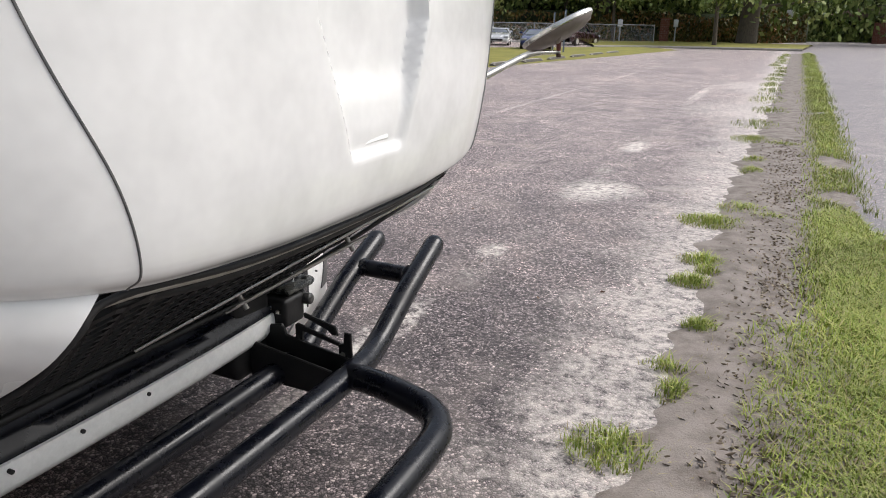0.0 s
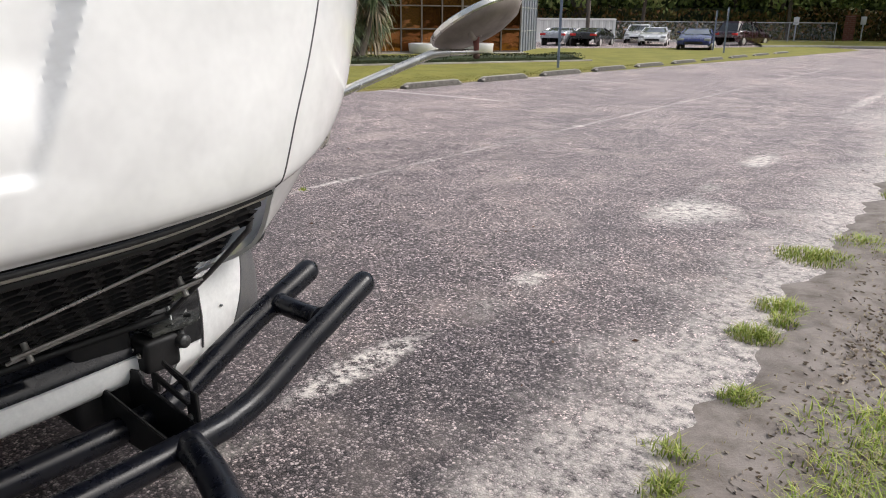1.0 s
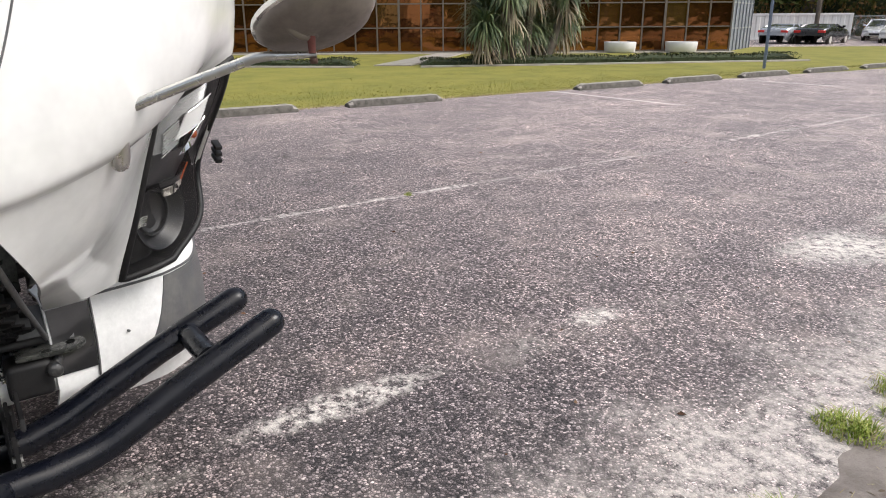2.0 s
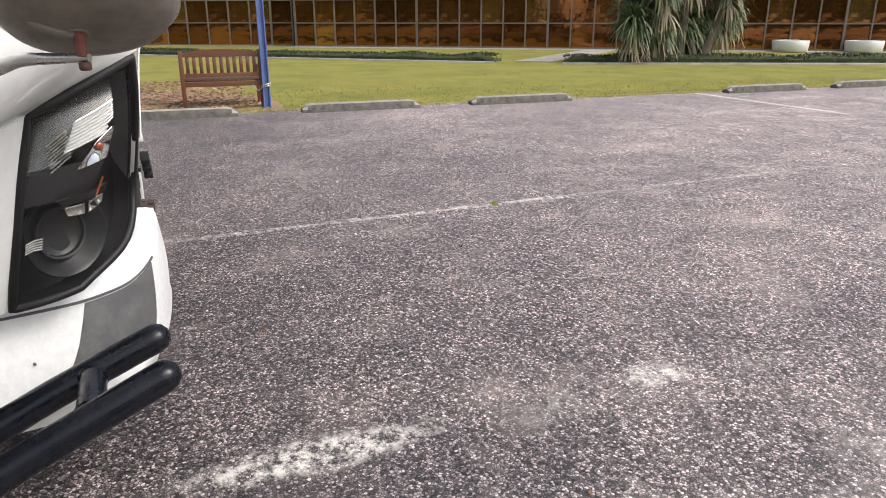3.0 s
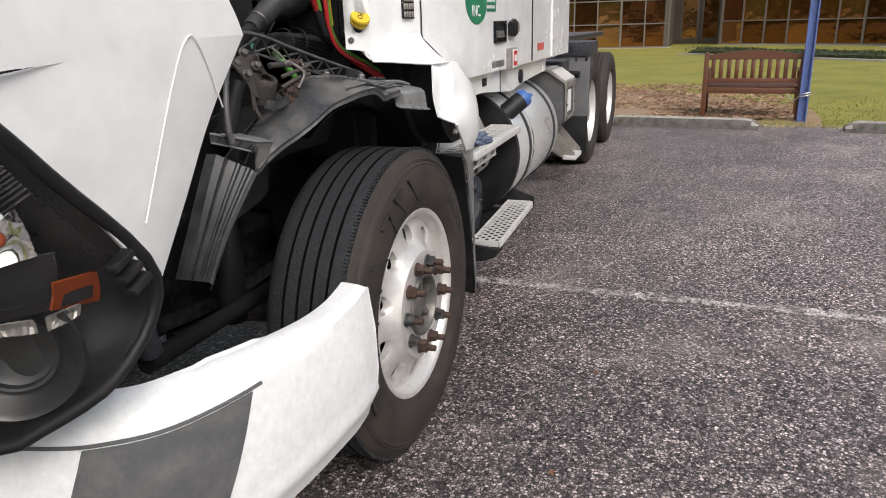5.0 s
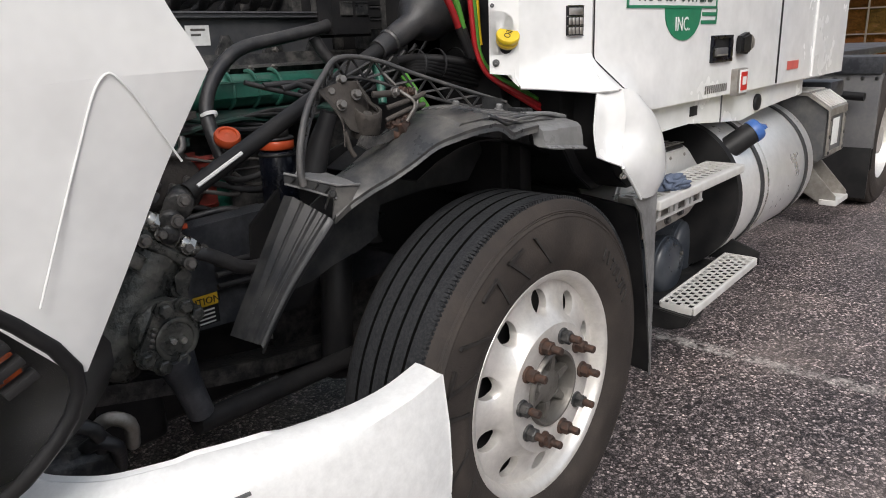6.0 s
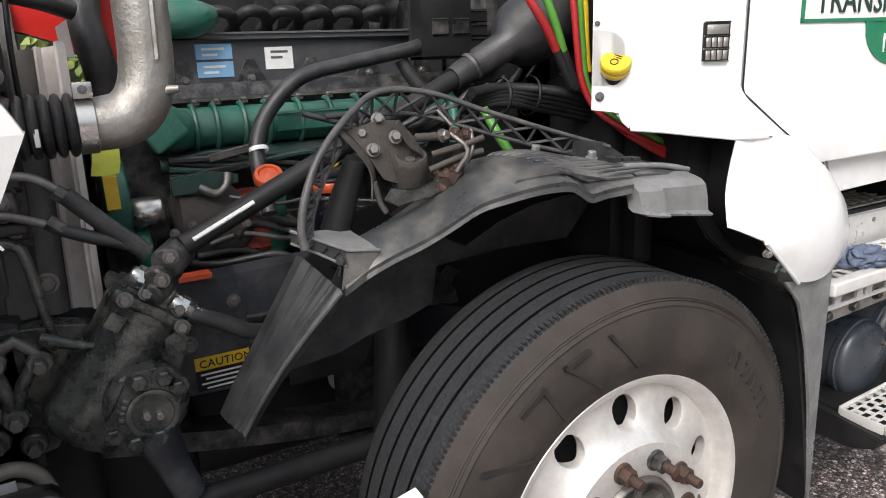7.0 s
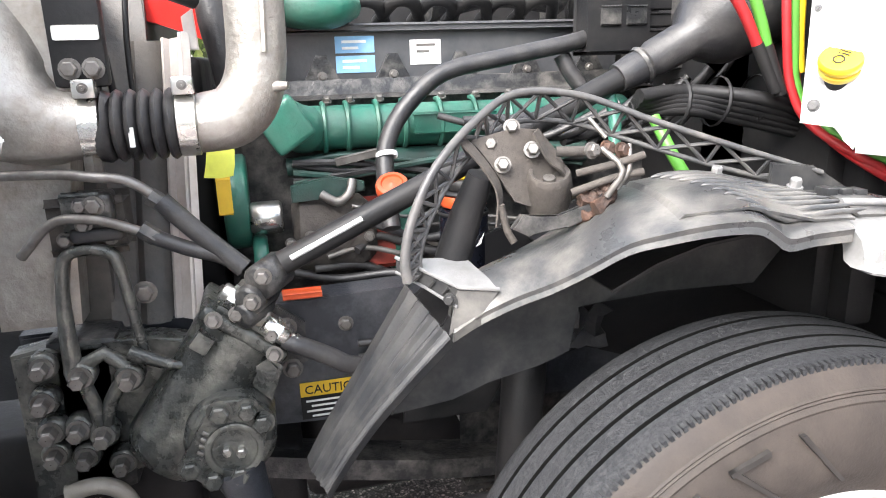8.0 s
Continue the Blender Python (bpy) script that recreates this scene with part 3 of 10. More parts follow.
tube(bm, [on_grille(0.80, y, 0.01) for y in (-0.69, 0.0, 0.69)], 0.012, 8)
part("grille_lower_trim", bm, BLACK_PLASTIC, grille)
# bright diagonal bar and a loose trim bar
bm = bm_new()
a, b = on_grille(0.05, 0.52, 0.014), on_grille(0.62, -0.10, 0.014)
tube(bm, [a, a.lerp(b, 0.5), b], 0.0055, 8)
part("diagonal_bar", bm, STEEL, grille)
bm = bm_new()
p0, p1 = on_grille(0.36, 0.58, 0.03), on_grille(0.58, 0.20, 0.03)
for off in (0.0, 0.045):
    tube(bm, [p0 + GU * off * 0.4, p1 + GU * off], 0.005, 6)
for k in range(15):
    f = (k + 0.5) / 15
    q = p0.lerp(p1, f)
    tube(bm, [q + GU * 0.003, q + GU * (0.018 + 0.027 * f) + (p1 - p0) * 0.03], 0.0022, 5)
part("loose_trim", bm, CAST_ALU, grille, "cracked bright trim hanging across the grille")
for f in (0.08, 0.9):
    bm = bm_new()
    q = p0.lerp(p1, f) + GU * 0.03
    cyl(bm, q - GN * 0.03, q + GN * 0.02, 0.008, 8)
    part("trim_clip", bm, CAST_ALU, grille)
# lower cross-members in the opening behind the bumper
bm = bm_new()
box(bm, (1.22, -0.62, 0.60), (1.30, 0.62, 0.64), 0.01)
part("cross_rail", bm, BLACK_PLASTIC, truck)
bm = bm_new()
box(bm, (1.16, -0.60, 0.40), (1.18, 0.60, 0.90), 0.004)
part("air_dam", bm, BLACK_PLASTIC, truck)


# headlights
LENS = glass_mat("lamp_lens", (0.06, 0.06, 0.06), 0.03, 0.12)
CHROME = mat("chrome", (0.90, 0.90, 0.90), 0.10, 1.0, dirt=(0.6, 0.6, 0.6), amount=0.2, scale=20, rspread=0.05)
AMBER = mat("amber_lamp", (0.30, 0.055, 0.012), 0.2, dirt=(0.25, 0.04, 0.01), coat=1.0)
FLUTE = mat("fluted_reflector", (0.22, 0.22, 0.22), 0.22, 0.8, dirt=(0.1, 0.1, 0.1))
LAMP_BLACK = mat("lamp_black", (0.008, 0.008, 0.009), 0.35, dirt=(0.015, 0.015, 0.015))
LAMP_GREY = mat("lamp_grey", (0.028, 0.028, 0.03), 0.4, dirt=(0.03, 0.03, 0.03))

# near-white base puts the reflected sky into the reflector's colour
REFLECTOR = mat("whitened_reflector", (0.92, 0.92, 0.91), 0.30, 0.35)


def headlight(s):
    inner = [(1.506, 1.013, 1.226), (1.476, 0.978, 1.09), (1.435, 0.938, 0.93), (1.402, 0.912, 0.83), (1.37, 0.893, 0.748)]
    outer = [(1.450, 1.233, 1.338), (1.345, 1.228, 1.225), (1.155, 1.200, 1.010), (1.235, 1.165, 0.86), (1.34, 1.045, 0.772)]
    grid = []
    for i, (a, b) in enumerate(zip(inner, outer)):
        a, b = Vector(a), Vector(b)
        row = []
        for k in range(5):
            u = k / 4
            bulge = math.sin(math.pi * u) * (0.03 if 0 < i < 4 else 0.012)
            row.append(a.lerp(b, u) + Vector((0.75, 0.66, 0)) * bulge)
        grid.append(row)
    grid = refine(grid, 5, 5)
    flip = lambda p: Vector((p[0], s * p[1], p[2]))
    back = [[flip(p + Vector((-0.07, -0.05, 0))) for p in r] for r in grid]
    bm = bm_new()
    vs = grid_surface(bm, back)
    rim = [flip(p) for p in grid[0]] + [flip(r[-1]) for r in grid[1:]] + [flip(p) for p in grid[-1][::-1][1:]] + [flip(r[0]) for r in grid[::-1][1:-1]]
    inn = [p + Vector((-0.07, -0.05 * s, 0)) for p in rim]
    grid_surface(bm, [rim, inn], closed=True)
    light = part("headlight", bm, LAMP_BLACK, truck, "clear-lens headlight with a smoked dark bowl")
    bm = bm_new()
    tube(bm, rim + [rim[0]], 0.011, 10)
    part("gasket", bm, BLACK_PLASTIC, light)
    bm = bm_new()
    grid_surface(bm, [[flip(p + Vector((0.004, 0.003, 0))) for p in r] for r in grid])
    lens = part("lens", bm, LENS, light, "clear lens")
    lens.visible_shadow = False

    def at(u, v, d):
        i, j = v * (len(grid) - 1), u * (len(grid[0]) - 1)
        i0, j0 = min(int(i), len(grid) - 2), min(int(j), len(grid[0]) - 2)
        fi, fj = i - i0, j - j0
        p = grid[i0][j0].lerp(grid[i0][j0 + 1], fj).lerp(grid[i0 + 1][j0].lerp(grid[i0 + 1][j0 + 1], fj), fi)
        return flip(p + Vector((-0.75, -0.55, 0)) * d)

    def quad(c00, c01, c10, c11, nu, nv, depth):
        """A sheet in the lamp between four (u, v) corners, with depth(i, j) below the lens."""
        rows = []
        for i in range(nv + 1):
            row = []
            for j in range(nu + 1):
                f, g = j / nu, i / nv
                u = (c00[0] * (1 - f) + c01[0] * f) * (1 - g) + (c10[0] * (1 - f) + c11[0] * f) * g
                v = (c00[1] * (1 - f) + c01[1] * f) * (1 - g) + (c10[1] * (1 - f) + c11[1] * f) * g
                row.append(at(u, v, depth(f, g)))
            rows.append(row)
        return rows

    # fluted dark upper reflector
    for k in range(24):
        bm = bm_new()
        v0 = 0.02 + 0.25 * k / 24
        tube(bm, [at(u, v0 + 0.05 * (1 - u), 0.042) for u in (0.04, 0.25, 0.45, 0.68, 0.86)], 0.0020, 5)
        part("flute", bm, FLUTE, light)
    bm = bm_new()
    grid_surface(bm, quad((0.86, 0.06), (0.97, 0.06), (0.85, 0.40), (0.96, 0.50), 4, 6, lambda f, g: 0.050 - 0.035 * f), thick=0.003)
    part("side_panel", bm, LAMP_GREY, light)
    # bright turn-signal reflector: a stepped part and a dished part round the bulb
    bm = bm_new()
    grid_surface(bm, quad((0.430, 0.150), (0.790, 0.165), (0.330, 0.262), (0.720, 0.285), 3, 26, lambda f, g: 0.012 + 0.010 * ((g * 8.66) % 1.0)), thick=0.002)
    refl = part("reflector", bm, REFLECTOR, light, "bright stepped reflector", angle=20)
    for k in range(9):
        bm = bm_new()
        tube(bm, [at(0.22 + 0.004 * k, 0.20 + 0.014 * k, 0.030), at(0.36 + 0.004 * k, 0.172 + 0.014 * k, 0.022)], 0.0020, 5)
        part("flute", bm, STEEL, refl)
    bm = bm_new()
    grid_surface(bm, quad((0.600, 0.290), (0.790, 0.275), (0.430, 0.345), (0.700, 0.365), 8, 8, lambda f, g: 0.014 + 0.030 * math.sin(math.pi * f) * math.sin(math.pi * g)), thick=0.002)
    part("dish", bm, CHROME, refl)
    bm = bm_new()
    bmesh.ops.create_icosphere(bm, subdivisions=2, radius=0.013, matrix=Matrix.Translation(at(0.63, 0.31, 0.022)))
    part("amber_bulb", bm, AMBER, light, "amber bulb")
    # grey shelf with the amber side reflector at its end
    bm = bm_new()
    grid_surface(bm, quad((0.12, 0.275), (0.735, 0.378), (0.05, 0.39), (0.60, 0.475), 10, 3, lambda f, g: 0.034 + 0.006 * g), thick=0.004)
    part("shelf", bm, LAMP_GREY, light)
    bm = bm_new()
    grid_surface(bm, quad((0.665, 0.425), (0.780, 0.450), (0.600, 0.482), (0.745, 0.525), 4, 4, lambda f, g: 0.010 + 0.050 * f), thick=0.005)
    part("amber_reflector", bm, AMBER, light, "amber side reflector")
    # dipped-beam bowl with its bezel
    c = at(0.40, 0.60, 0.045)
    ax = Vector((0.80, 0.60 * s, 0)).normalized()
    rot = ax.to_track_quat("Z", "Y").to_matrix().to_4x4()
    bm = bm_new()
    lathe(bm, [(0.112, 0.004), (0.108, 0.010), (0.100, 0.004), (0.085, -0.020), (0.055, -0.040), (0.001, -0.050)], 40, Matrix.Translation(c) @ rot)
    part("projector_bowl", bm, LAMP_BLACK, light)
    bm = bm_new()
    lathe(bm, [(0.070, -0.020), (0.067, -0.012), (0.062, -0.014), (0.060, -0.024)], 40, Matrix.Translation(c) @ rot)
    part("bowl_ring", bm, LAMP_BLACK, light)
    bm = bm_new()
    grid_surface(bm, quad((0.30, 0.425), (0.76, 0.470), (0.34, 0.455), (0.74, 0.495), 10, 3, lambda f, g: 0.030 - 0.016 * math.sin(math.pi * f)), thick=0.004)
    part("visor", bm, LAMP_BLACK, light)
    for c00, c01, c10, c11 in (((0.355, 0.468), (0.515, 0.492), (0.385, 0.508), (0.520, 0.535)), ((0.560, 0.498), (0.690, 0.497), (0.560, 0.540), (0.680, 0.528))):
        bm = bm_new()
        grid_surface(bm, quad(c00, c01, c10, c11, 10, 5, lambda f, g: 0.022 + 0.018 * math.sin(math.pi * f) * math.sin(math.pi * g) + 0.003 * (int(f * 10) % 2)), thick=0.002)
        part("bright_insert", bm, CAST_ALU, light, "small dull metal reflector", angle=20)
    for k in range(5):
        bm = bm_new()
        tube(bm, [at(0.10, 0.555 + 0.014 * k, 0.026), at(0.15, 0.548 + 0.014 * k, 0.024), at(0.21, 0.560 + 0.014 * k, 0.026)], 0.0022, 5)
        part("bright_strip", bm, STEEL, light)
    # latch at the lower rear corner
    for k in range(3):
        bm = bm_new()
        q = Vector((1.255 - 0.012 * k, s * (1.232 + 0.002 * k), 1.075 - 0.022 * k))
        box(bm, (-0.022, -0.008, -0.006), (0.022, 0.014, 0.006), 0.003, 2, Matrix.Translation(q) @ Matrix.Rotation(radians(24), 4, "Y"))
        part("latch", bm, BLACK_PLASTIC, light)
    return light


headlight(1)
headlight(-1)


# hood mirror on its stalk
def hood_mirror(s):
    base = Vector((1.885, s * 0.838, 1.20))
    bm = bm_new()
    tube(bm, [base + Vector((-0.02, 0, -0.045)), base + Vector((-0.01, 0, -0.03)), base + Vector((0.008, 0, 0.02)), base + Vector((0.012, 0, 0.028))], [0.016, 0.020, 0.019, 0.016], 20)
    mirror = part("hood_mirror", bm, STEEL, truck, "round hood mirror on a polished stalk")
    bm = bm_new()
    tube(bm, [base, base + Vector((0.01, 0.0, 0.05)), base + Vector((0.03, s * 0.03, 0.078)), (2.008, s * 1.045, 1.352), (2.035, s * 1.085, 1.367), (2.070, s * 1.135, 1.370), (2.096, s * 1.178, 1.371)], [0.0125, 0.0125, 0.0115, 0.0105, 0.0100, 0.0075, 0.0060], 14, smooth=5)
    part("stalk", bm, STEEL, mirror)
    c = Vector((2.085, s * 1.185, 1.437))
    m = Matrix.Translation(c) @ Vector((0.50, 0.05 * s, -0.865)).to_track_quat("Z", "Y").to_matrix().to_4x4()
    bm = bm_new()
    lathe(bm, [(0.001, 0.034), (0.04, 0.033), (0.08, 0.027), (0.108, 0.016), (0.120, 0.0), (0.119, -0.010), (0.112, -0.012)], 48, m)
    part("shell", bm, MIRROR_BACK, mirror, "brown-grey mirror shell")
    bm = bm_new()
    lathe(bm, [(0.112, -0.012), (0.08, -0.002), (0.04, 0.004), (0.001, 0.006)], 48, m)
    part("mirror_glass", bm, CHROME, mirror)
    bm = bm_new()
    lathe(bm, [(0.118, 0.002), (0.124, -0.002), (0.124, -0.012), (0.117, -0.016)], 48, m)
    part("bezel", bm, STEEL, mirror)
    # pressed rib that ends in the ring round the pivot
    bm = bm_new()
    tube(bm, [c + Vector((0.035, s * -0.085, -0.005)), c + Vector((0.022, s * -0.060, -0.020)), c + Vector((0.010, s * -0.035, -0.030)), c + Vector((0.008, s * -0.016, -0.031))], [0.004, 0.009, 0.010, 0.009], 12, smooth=4)
    part("rib", bm, MIRROR_BACK, mirror)
    bm = bm_new()
    tube(bm, [(2.094 + 0.011 * math.cos(a), s * (1.167 + 0.013 * math.sin(a)), 1.405 + 0.006 * math.cos(a)) for a in [2 * math.pi * k / 20 for k in range(21)]], 0.004, 8)
    part("pivot_ring", bm, MIRROR_BACK, mirror)
    bm = bm_new()
    tube(bm, [(2.094, s * 1.168, 1.408), (2.095, s * 1.169, 1.395), (2.096, s * 1.169, 1.374)], [0.010, 0.008, 0.007], 12)
    part("pivot", bm, mat("red_primer", (0.16, 0.035, 0.025), 0.6, dirt=(0.05, 0.02, 0.015), amount=0.7, scale=40) if s == 1 else bpy.data.materials["red_primer"], mirror, "rusty red pivot")
    bm = bm_new()
    cyl(bm, (2.096, s * 1.171, 1.354), (2.096, s * 1.171, 1.366), 0.0085, 10, bevel=0.002)
    part("pivot_bolt", bm, RUST, mirror)


hood_mirror(1)
hood_mirror(-1)

# bumper: low painted centre, raised corners
bumper = None
mid = [(1.375, 0.0), (1.37, 0.30), (1.355, 0.55), (1.335, 0.72)]
rows = []
for z, dx in ((0.530, -0.03), (0.524, 0.0), (0.50, 0.004), (0.470, 0.001), (0.445, -0.016), (0.436, -0.04)):
    rows.append(mirrored(smooth_path([(x + dx, y, z) for x, y in mid], 5)))
bm = bm_new()
grid_surface(bm, rows, thick=0.008, inside=(0, 0, 0.5))
bumper = part("bumper", bm, WHITE_PLASTIC, truck, "white bumper with grey corner inserts")
bm = bm_new()
rows = []
for z, dx in ((0.592, -0.080), (0.580, -0.045), (0.572, -0.030), (0.566, -0.030), (0.548, -0.010), (0.527, -0.006)):
    rows.append(mirrored(smooth_path([(x + dx, y, z) for x, y in mid], 5)))
grid_surface(bm, rows, thick=0.006, inside=(0, 0, 0.5))
part("bumper_top_trim", bm, BLACK_PAINT, bumper)
for y in (-0.36, -0.18, 0.02):
    bm = bm_new()
    cyl(bm, (1.36, y, 0.508), (1.382, y, 0.508), 0.0055, 10)
    part("bolt_hole", bm, BLACK_PLASTIC, bumper)

PLAN = [(1.335, 0.69), (1.30, 0.81), (1.248, 0.98), (1.205, 1.065), (1.12, 1.15), (0.965, 1.208), (0.80, 1.235), (0.64, 1.248), (0.485, 1.253)]
TOPZ = [0.705, 0.702, 0.698, 0.697, 0.698, 0.703, 0.714, 0.728, 0.748]
FLOOR = [0.375, 0.36, 0.35, 0.35, 0.35, 0.352, 0.358, 0.365, 0.37]


def bumper_corner(s):
    plan = smooth_path([(x, y, 0) for x, y in PLAN], 5)
    top = [p.x for p in smooth_path([(z, 0, 0) for z in TOPZ], 5)]
    low = [p.x for p in smooth_path([(z, 0, 0) for z in FLOOR], 5)]
    n = len(plan)

    def surf(i, f, d=0.0):
        """f runs from the upper edge of the face (0) to the sill (1)."""
        i = min(max(i, 0.0), n - 1.0)
        i0 = min(int(i), n - 2)
        p = plan[i0].lerp(plan[i0 + 1], i - i0)
        t = (plan[i0 + 1] - plan[i0]).normalized()
        out = Vector((-t.y, t.x, 0)) * -1
        if out.dot(Vector((0.5, 0.8, 0))) < 0:
            out = -out
        a = top[i0] + (top[i0 + 1] - top[i0]) * (i - i0)
        b = low[i0] + (low[i0 + 1] - low[i0]) * (i - i0)
        bow = 0.018 * math.sin(math.pi * min(max(f, 0), 1)) - 0.03 * smoothstep(0.70, 1.0, f)
        q = p + out * (bow + d - 0.010 * max(0.0, (i - (n - 3.5)) / 2.5))
        q.z = a + (b - a) * f
        return Vector((q.x, s * q.y, q.z))

    bm = bm_new()
    rows = []
    for f in (0.0, 0.08, 0.18, 0.3, 0.45, 0.6, 0.7, 0.76, 0.85, 0.93, 1.0):
        rows.append([surf(i, f, 0.010 if f > 0.74 else 0.0) for i in range(n)])
    # rolled upper flange, with two steps near the wheel
    flange = []
    for d, h in ((-0.005, 0.012), (-0.025, 0.045), (-0.06, 0.062), (-0.075, 0.055)):
        row = []
        for i in range(n):
            q = surf(i, 0.0, d)
            step = 0.0 if i < 24 else (0.006 if i < 29 else 0.010)
            fade = 1 - 0.9 * smoothstep(n - 20, n - 4, i)
            q.z += h * fade * (0.55 + 0.45 * smoothstep(0, 6, i)) + (step if d < -0.02 else 0) * fade
            row.append(q)
        flange.append(row)
    grid_surface(bm, flange[::-1] + rows, thick=0.008, inside=(0.3, 0, 0.4))
    corner = part("bumper_corner", bm, WHITE_PLASTIC, bumper)
    # end flange, turned in by the wheel
    bm = bm_new()
    e0 = [surf(n - 1, f) for f in (0.0, 0.3, 0.6, 0.74)]
    e1 = [p + Vector((-0.012, -s * 0.05, -0.01)) for p in e0]
    grid_surface(bm, [e0, e1], thick=0.006)
    part("end_flange", bm, WHITE_PLASTIC, corner)

    def insert(name, i0, i1, i2, i3, f0, f1, material, label=""):
        """A panel let into the face; its sides may lean."""
        bm = bm_new()
        g = []
        for k in range(7):
            f = f0 + (f1 - f0) * k / 6
            a, b = i0 + (i2 - i0) * k / 6, i1 + (i3 - i1) * k / 6
            g.append([surf(a + (b - a) * j / 16, f, 0.004) for j in range(17)])
        grid_surface(bm, g, thick=0.004, inside=(0.3, 0, 0.5))
        part(name, bm, material, corner, label)

    insert("corner_insert", 13.0, 25.2, 9.0, 22.0, 0.03, 0.66, GREY_PLASTIC, "scuffed dark grey plastic panel")
    insert("fog_light", 0.2, 4.8, 0.2, 4.6, 0.04, 0.62, FOG, "dark fog light cover")
    for i, f0, f1 in ((5.0, 0.0, 0.98),):
        bm = bm_new()
        tube(bm, [surf(i - 0.4 * f, f, 0.004) for f in (f0, 0.2, 0.4, 0.6, 0.72)], 0.0035, 6)
        part("panel_gap", bm, GREY_PLASTIC, corner)
    bm = bm_new()
    tube(bm, [surf(i, 0.012, 0.002) for i in range(0, 27)], 0.004, 6)
    part("upper_gap", bm, GREY_PLASTIC, corner)
    bm = bm_new()
    cyl(bm, surf(7.5, 0.40, 0.0), surf(7.5, 0.40, 0.008), 0.004, 8)
    part("screw", bm, GREY_PLASTIC, corner)


FOG = mat("fog_cover", (0.03, 0.03, 0.032), 0.12, 0.2, dirt=(0.06, 0.055, 0.05), coat=0.6)
bumper_corner(1)
bumper_corner(-1)

# tubular guard, folded down in front of the bumper
R = 0.040
INNER_TUBE = [(1.378, 1.200, 0.616), (1.385, 0.95, 0.512), (1.402, 0.76, 0.428), (1.415, 0.68, 0.395), (1.428, 0.60, 0.374), (1.435, 0.45, 0.368)]
OUTER_TUBE = [(1.632, 1.212, 0.628), (1.642, 0.95, 0.512), (1.655, 0.77, 0.428), (1.665, 0.70, 0.411), (1.680, 0.62, 0.405), (1.690, 0.45, 0.404)]


def both_ways(pts):
    return [Vector((x, -y, z)) for x, y, z in pts] + [Vector(p) for p in pts[::-1]]


bm = bm_new()
tube(bm, both_ways(INNER_TUBE), R, 20, dome=True)
guard = part("guard", bm, BLACK_PAINT, truck, "black tubular deer guard folded down ahead of the bumper")
bm = bm_new()
tube(bm, both_ways(OUTER_TUBE), R, 20, dome=True)
part("outer_tube", bm, BLACK_PAINT, guard)
for s in (1, -1):
    bm = bm_new()
    tube(bm, [(1.382, s * 1.045, 0.552), (1.638, s * 1.045, 0.552)], 0.033, 18)
    link = part("end_link", bm, BLACK_PAINT, guard)
    for x, d in ((1.382, 1), (1.638, -1)):
        bm = bm_new()
        tube(bm, [(x + d * (0.033 + 0.005 * k), s * 1.045, 0.552) for k in (0, 1, 2)], [0.038, 0.0365, 0.0335], 18, caps=False)
        part("weld", bm, BLACK_PAINT, link)
bm = bm_new()
loop = [(1.70, 0.505, 0.408), (1.76, 0.485, 0.422), (1.86, 0.455, 0.432), (1.97, 0.415, 0.438), (2.035, 0.380, 0.440), (2.080, 0.325, 0.440), (2.102, 0.25, 0.440), (2.108, 0.10, 0.440)]
tube(bm, smooth_path(both_ways(loop), 4), 0.041, 20)
part("front_loop", bm, BLACK_PAINT, guard)
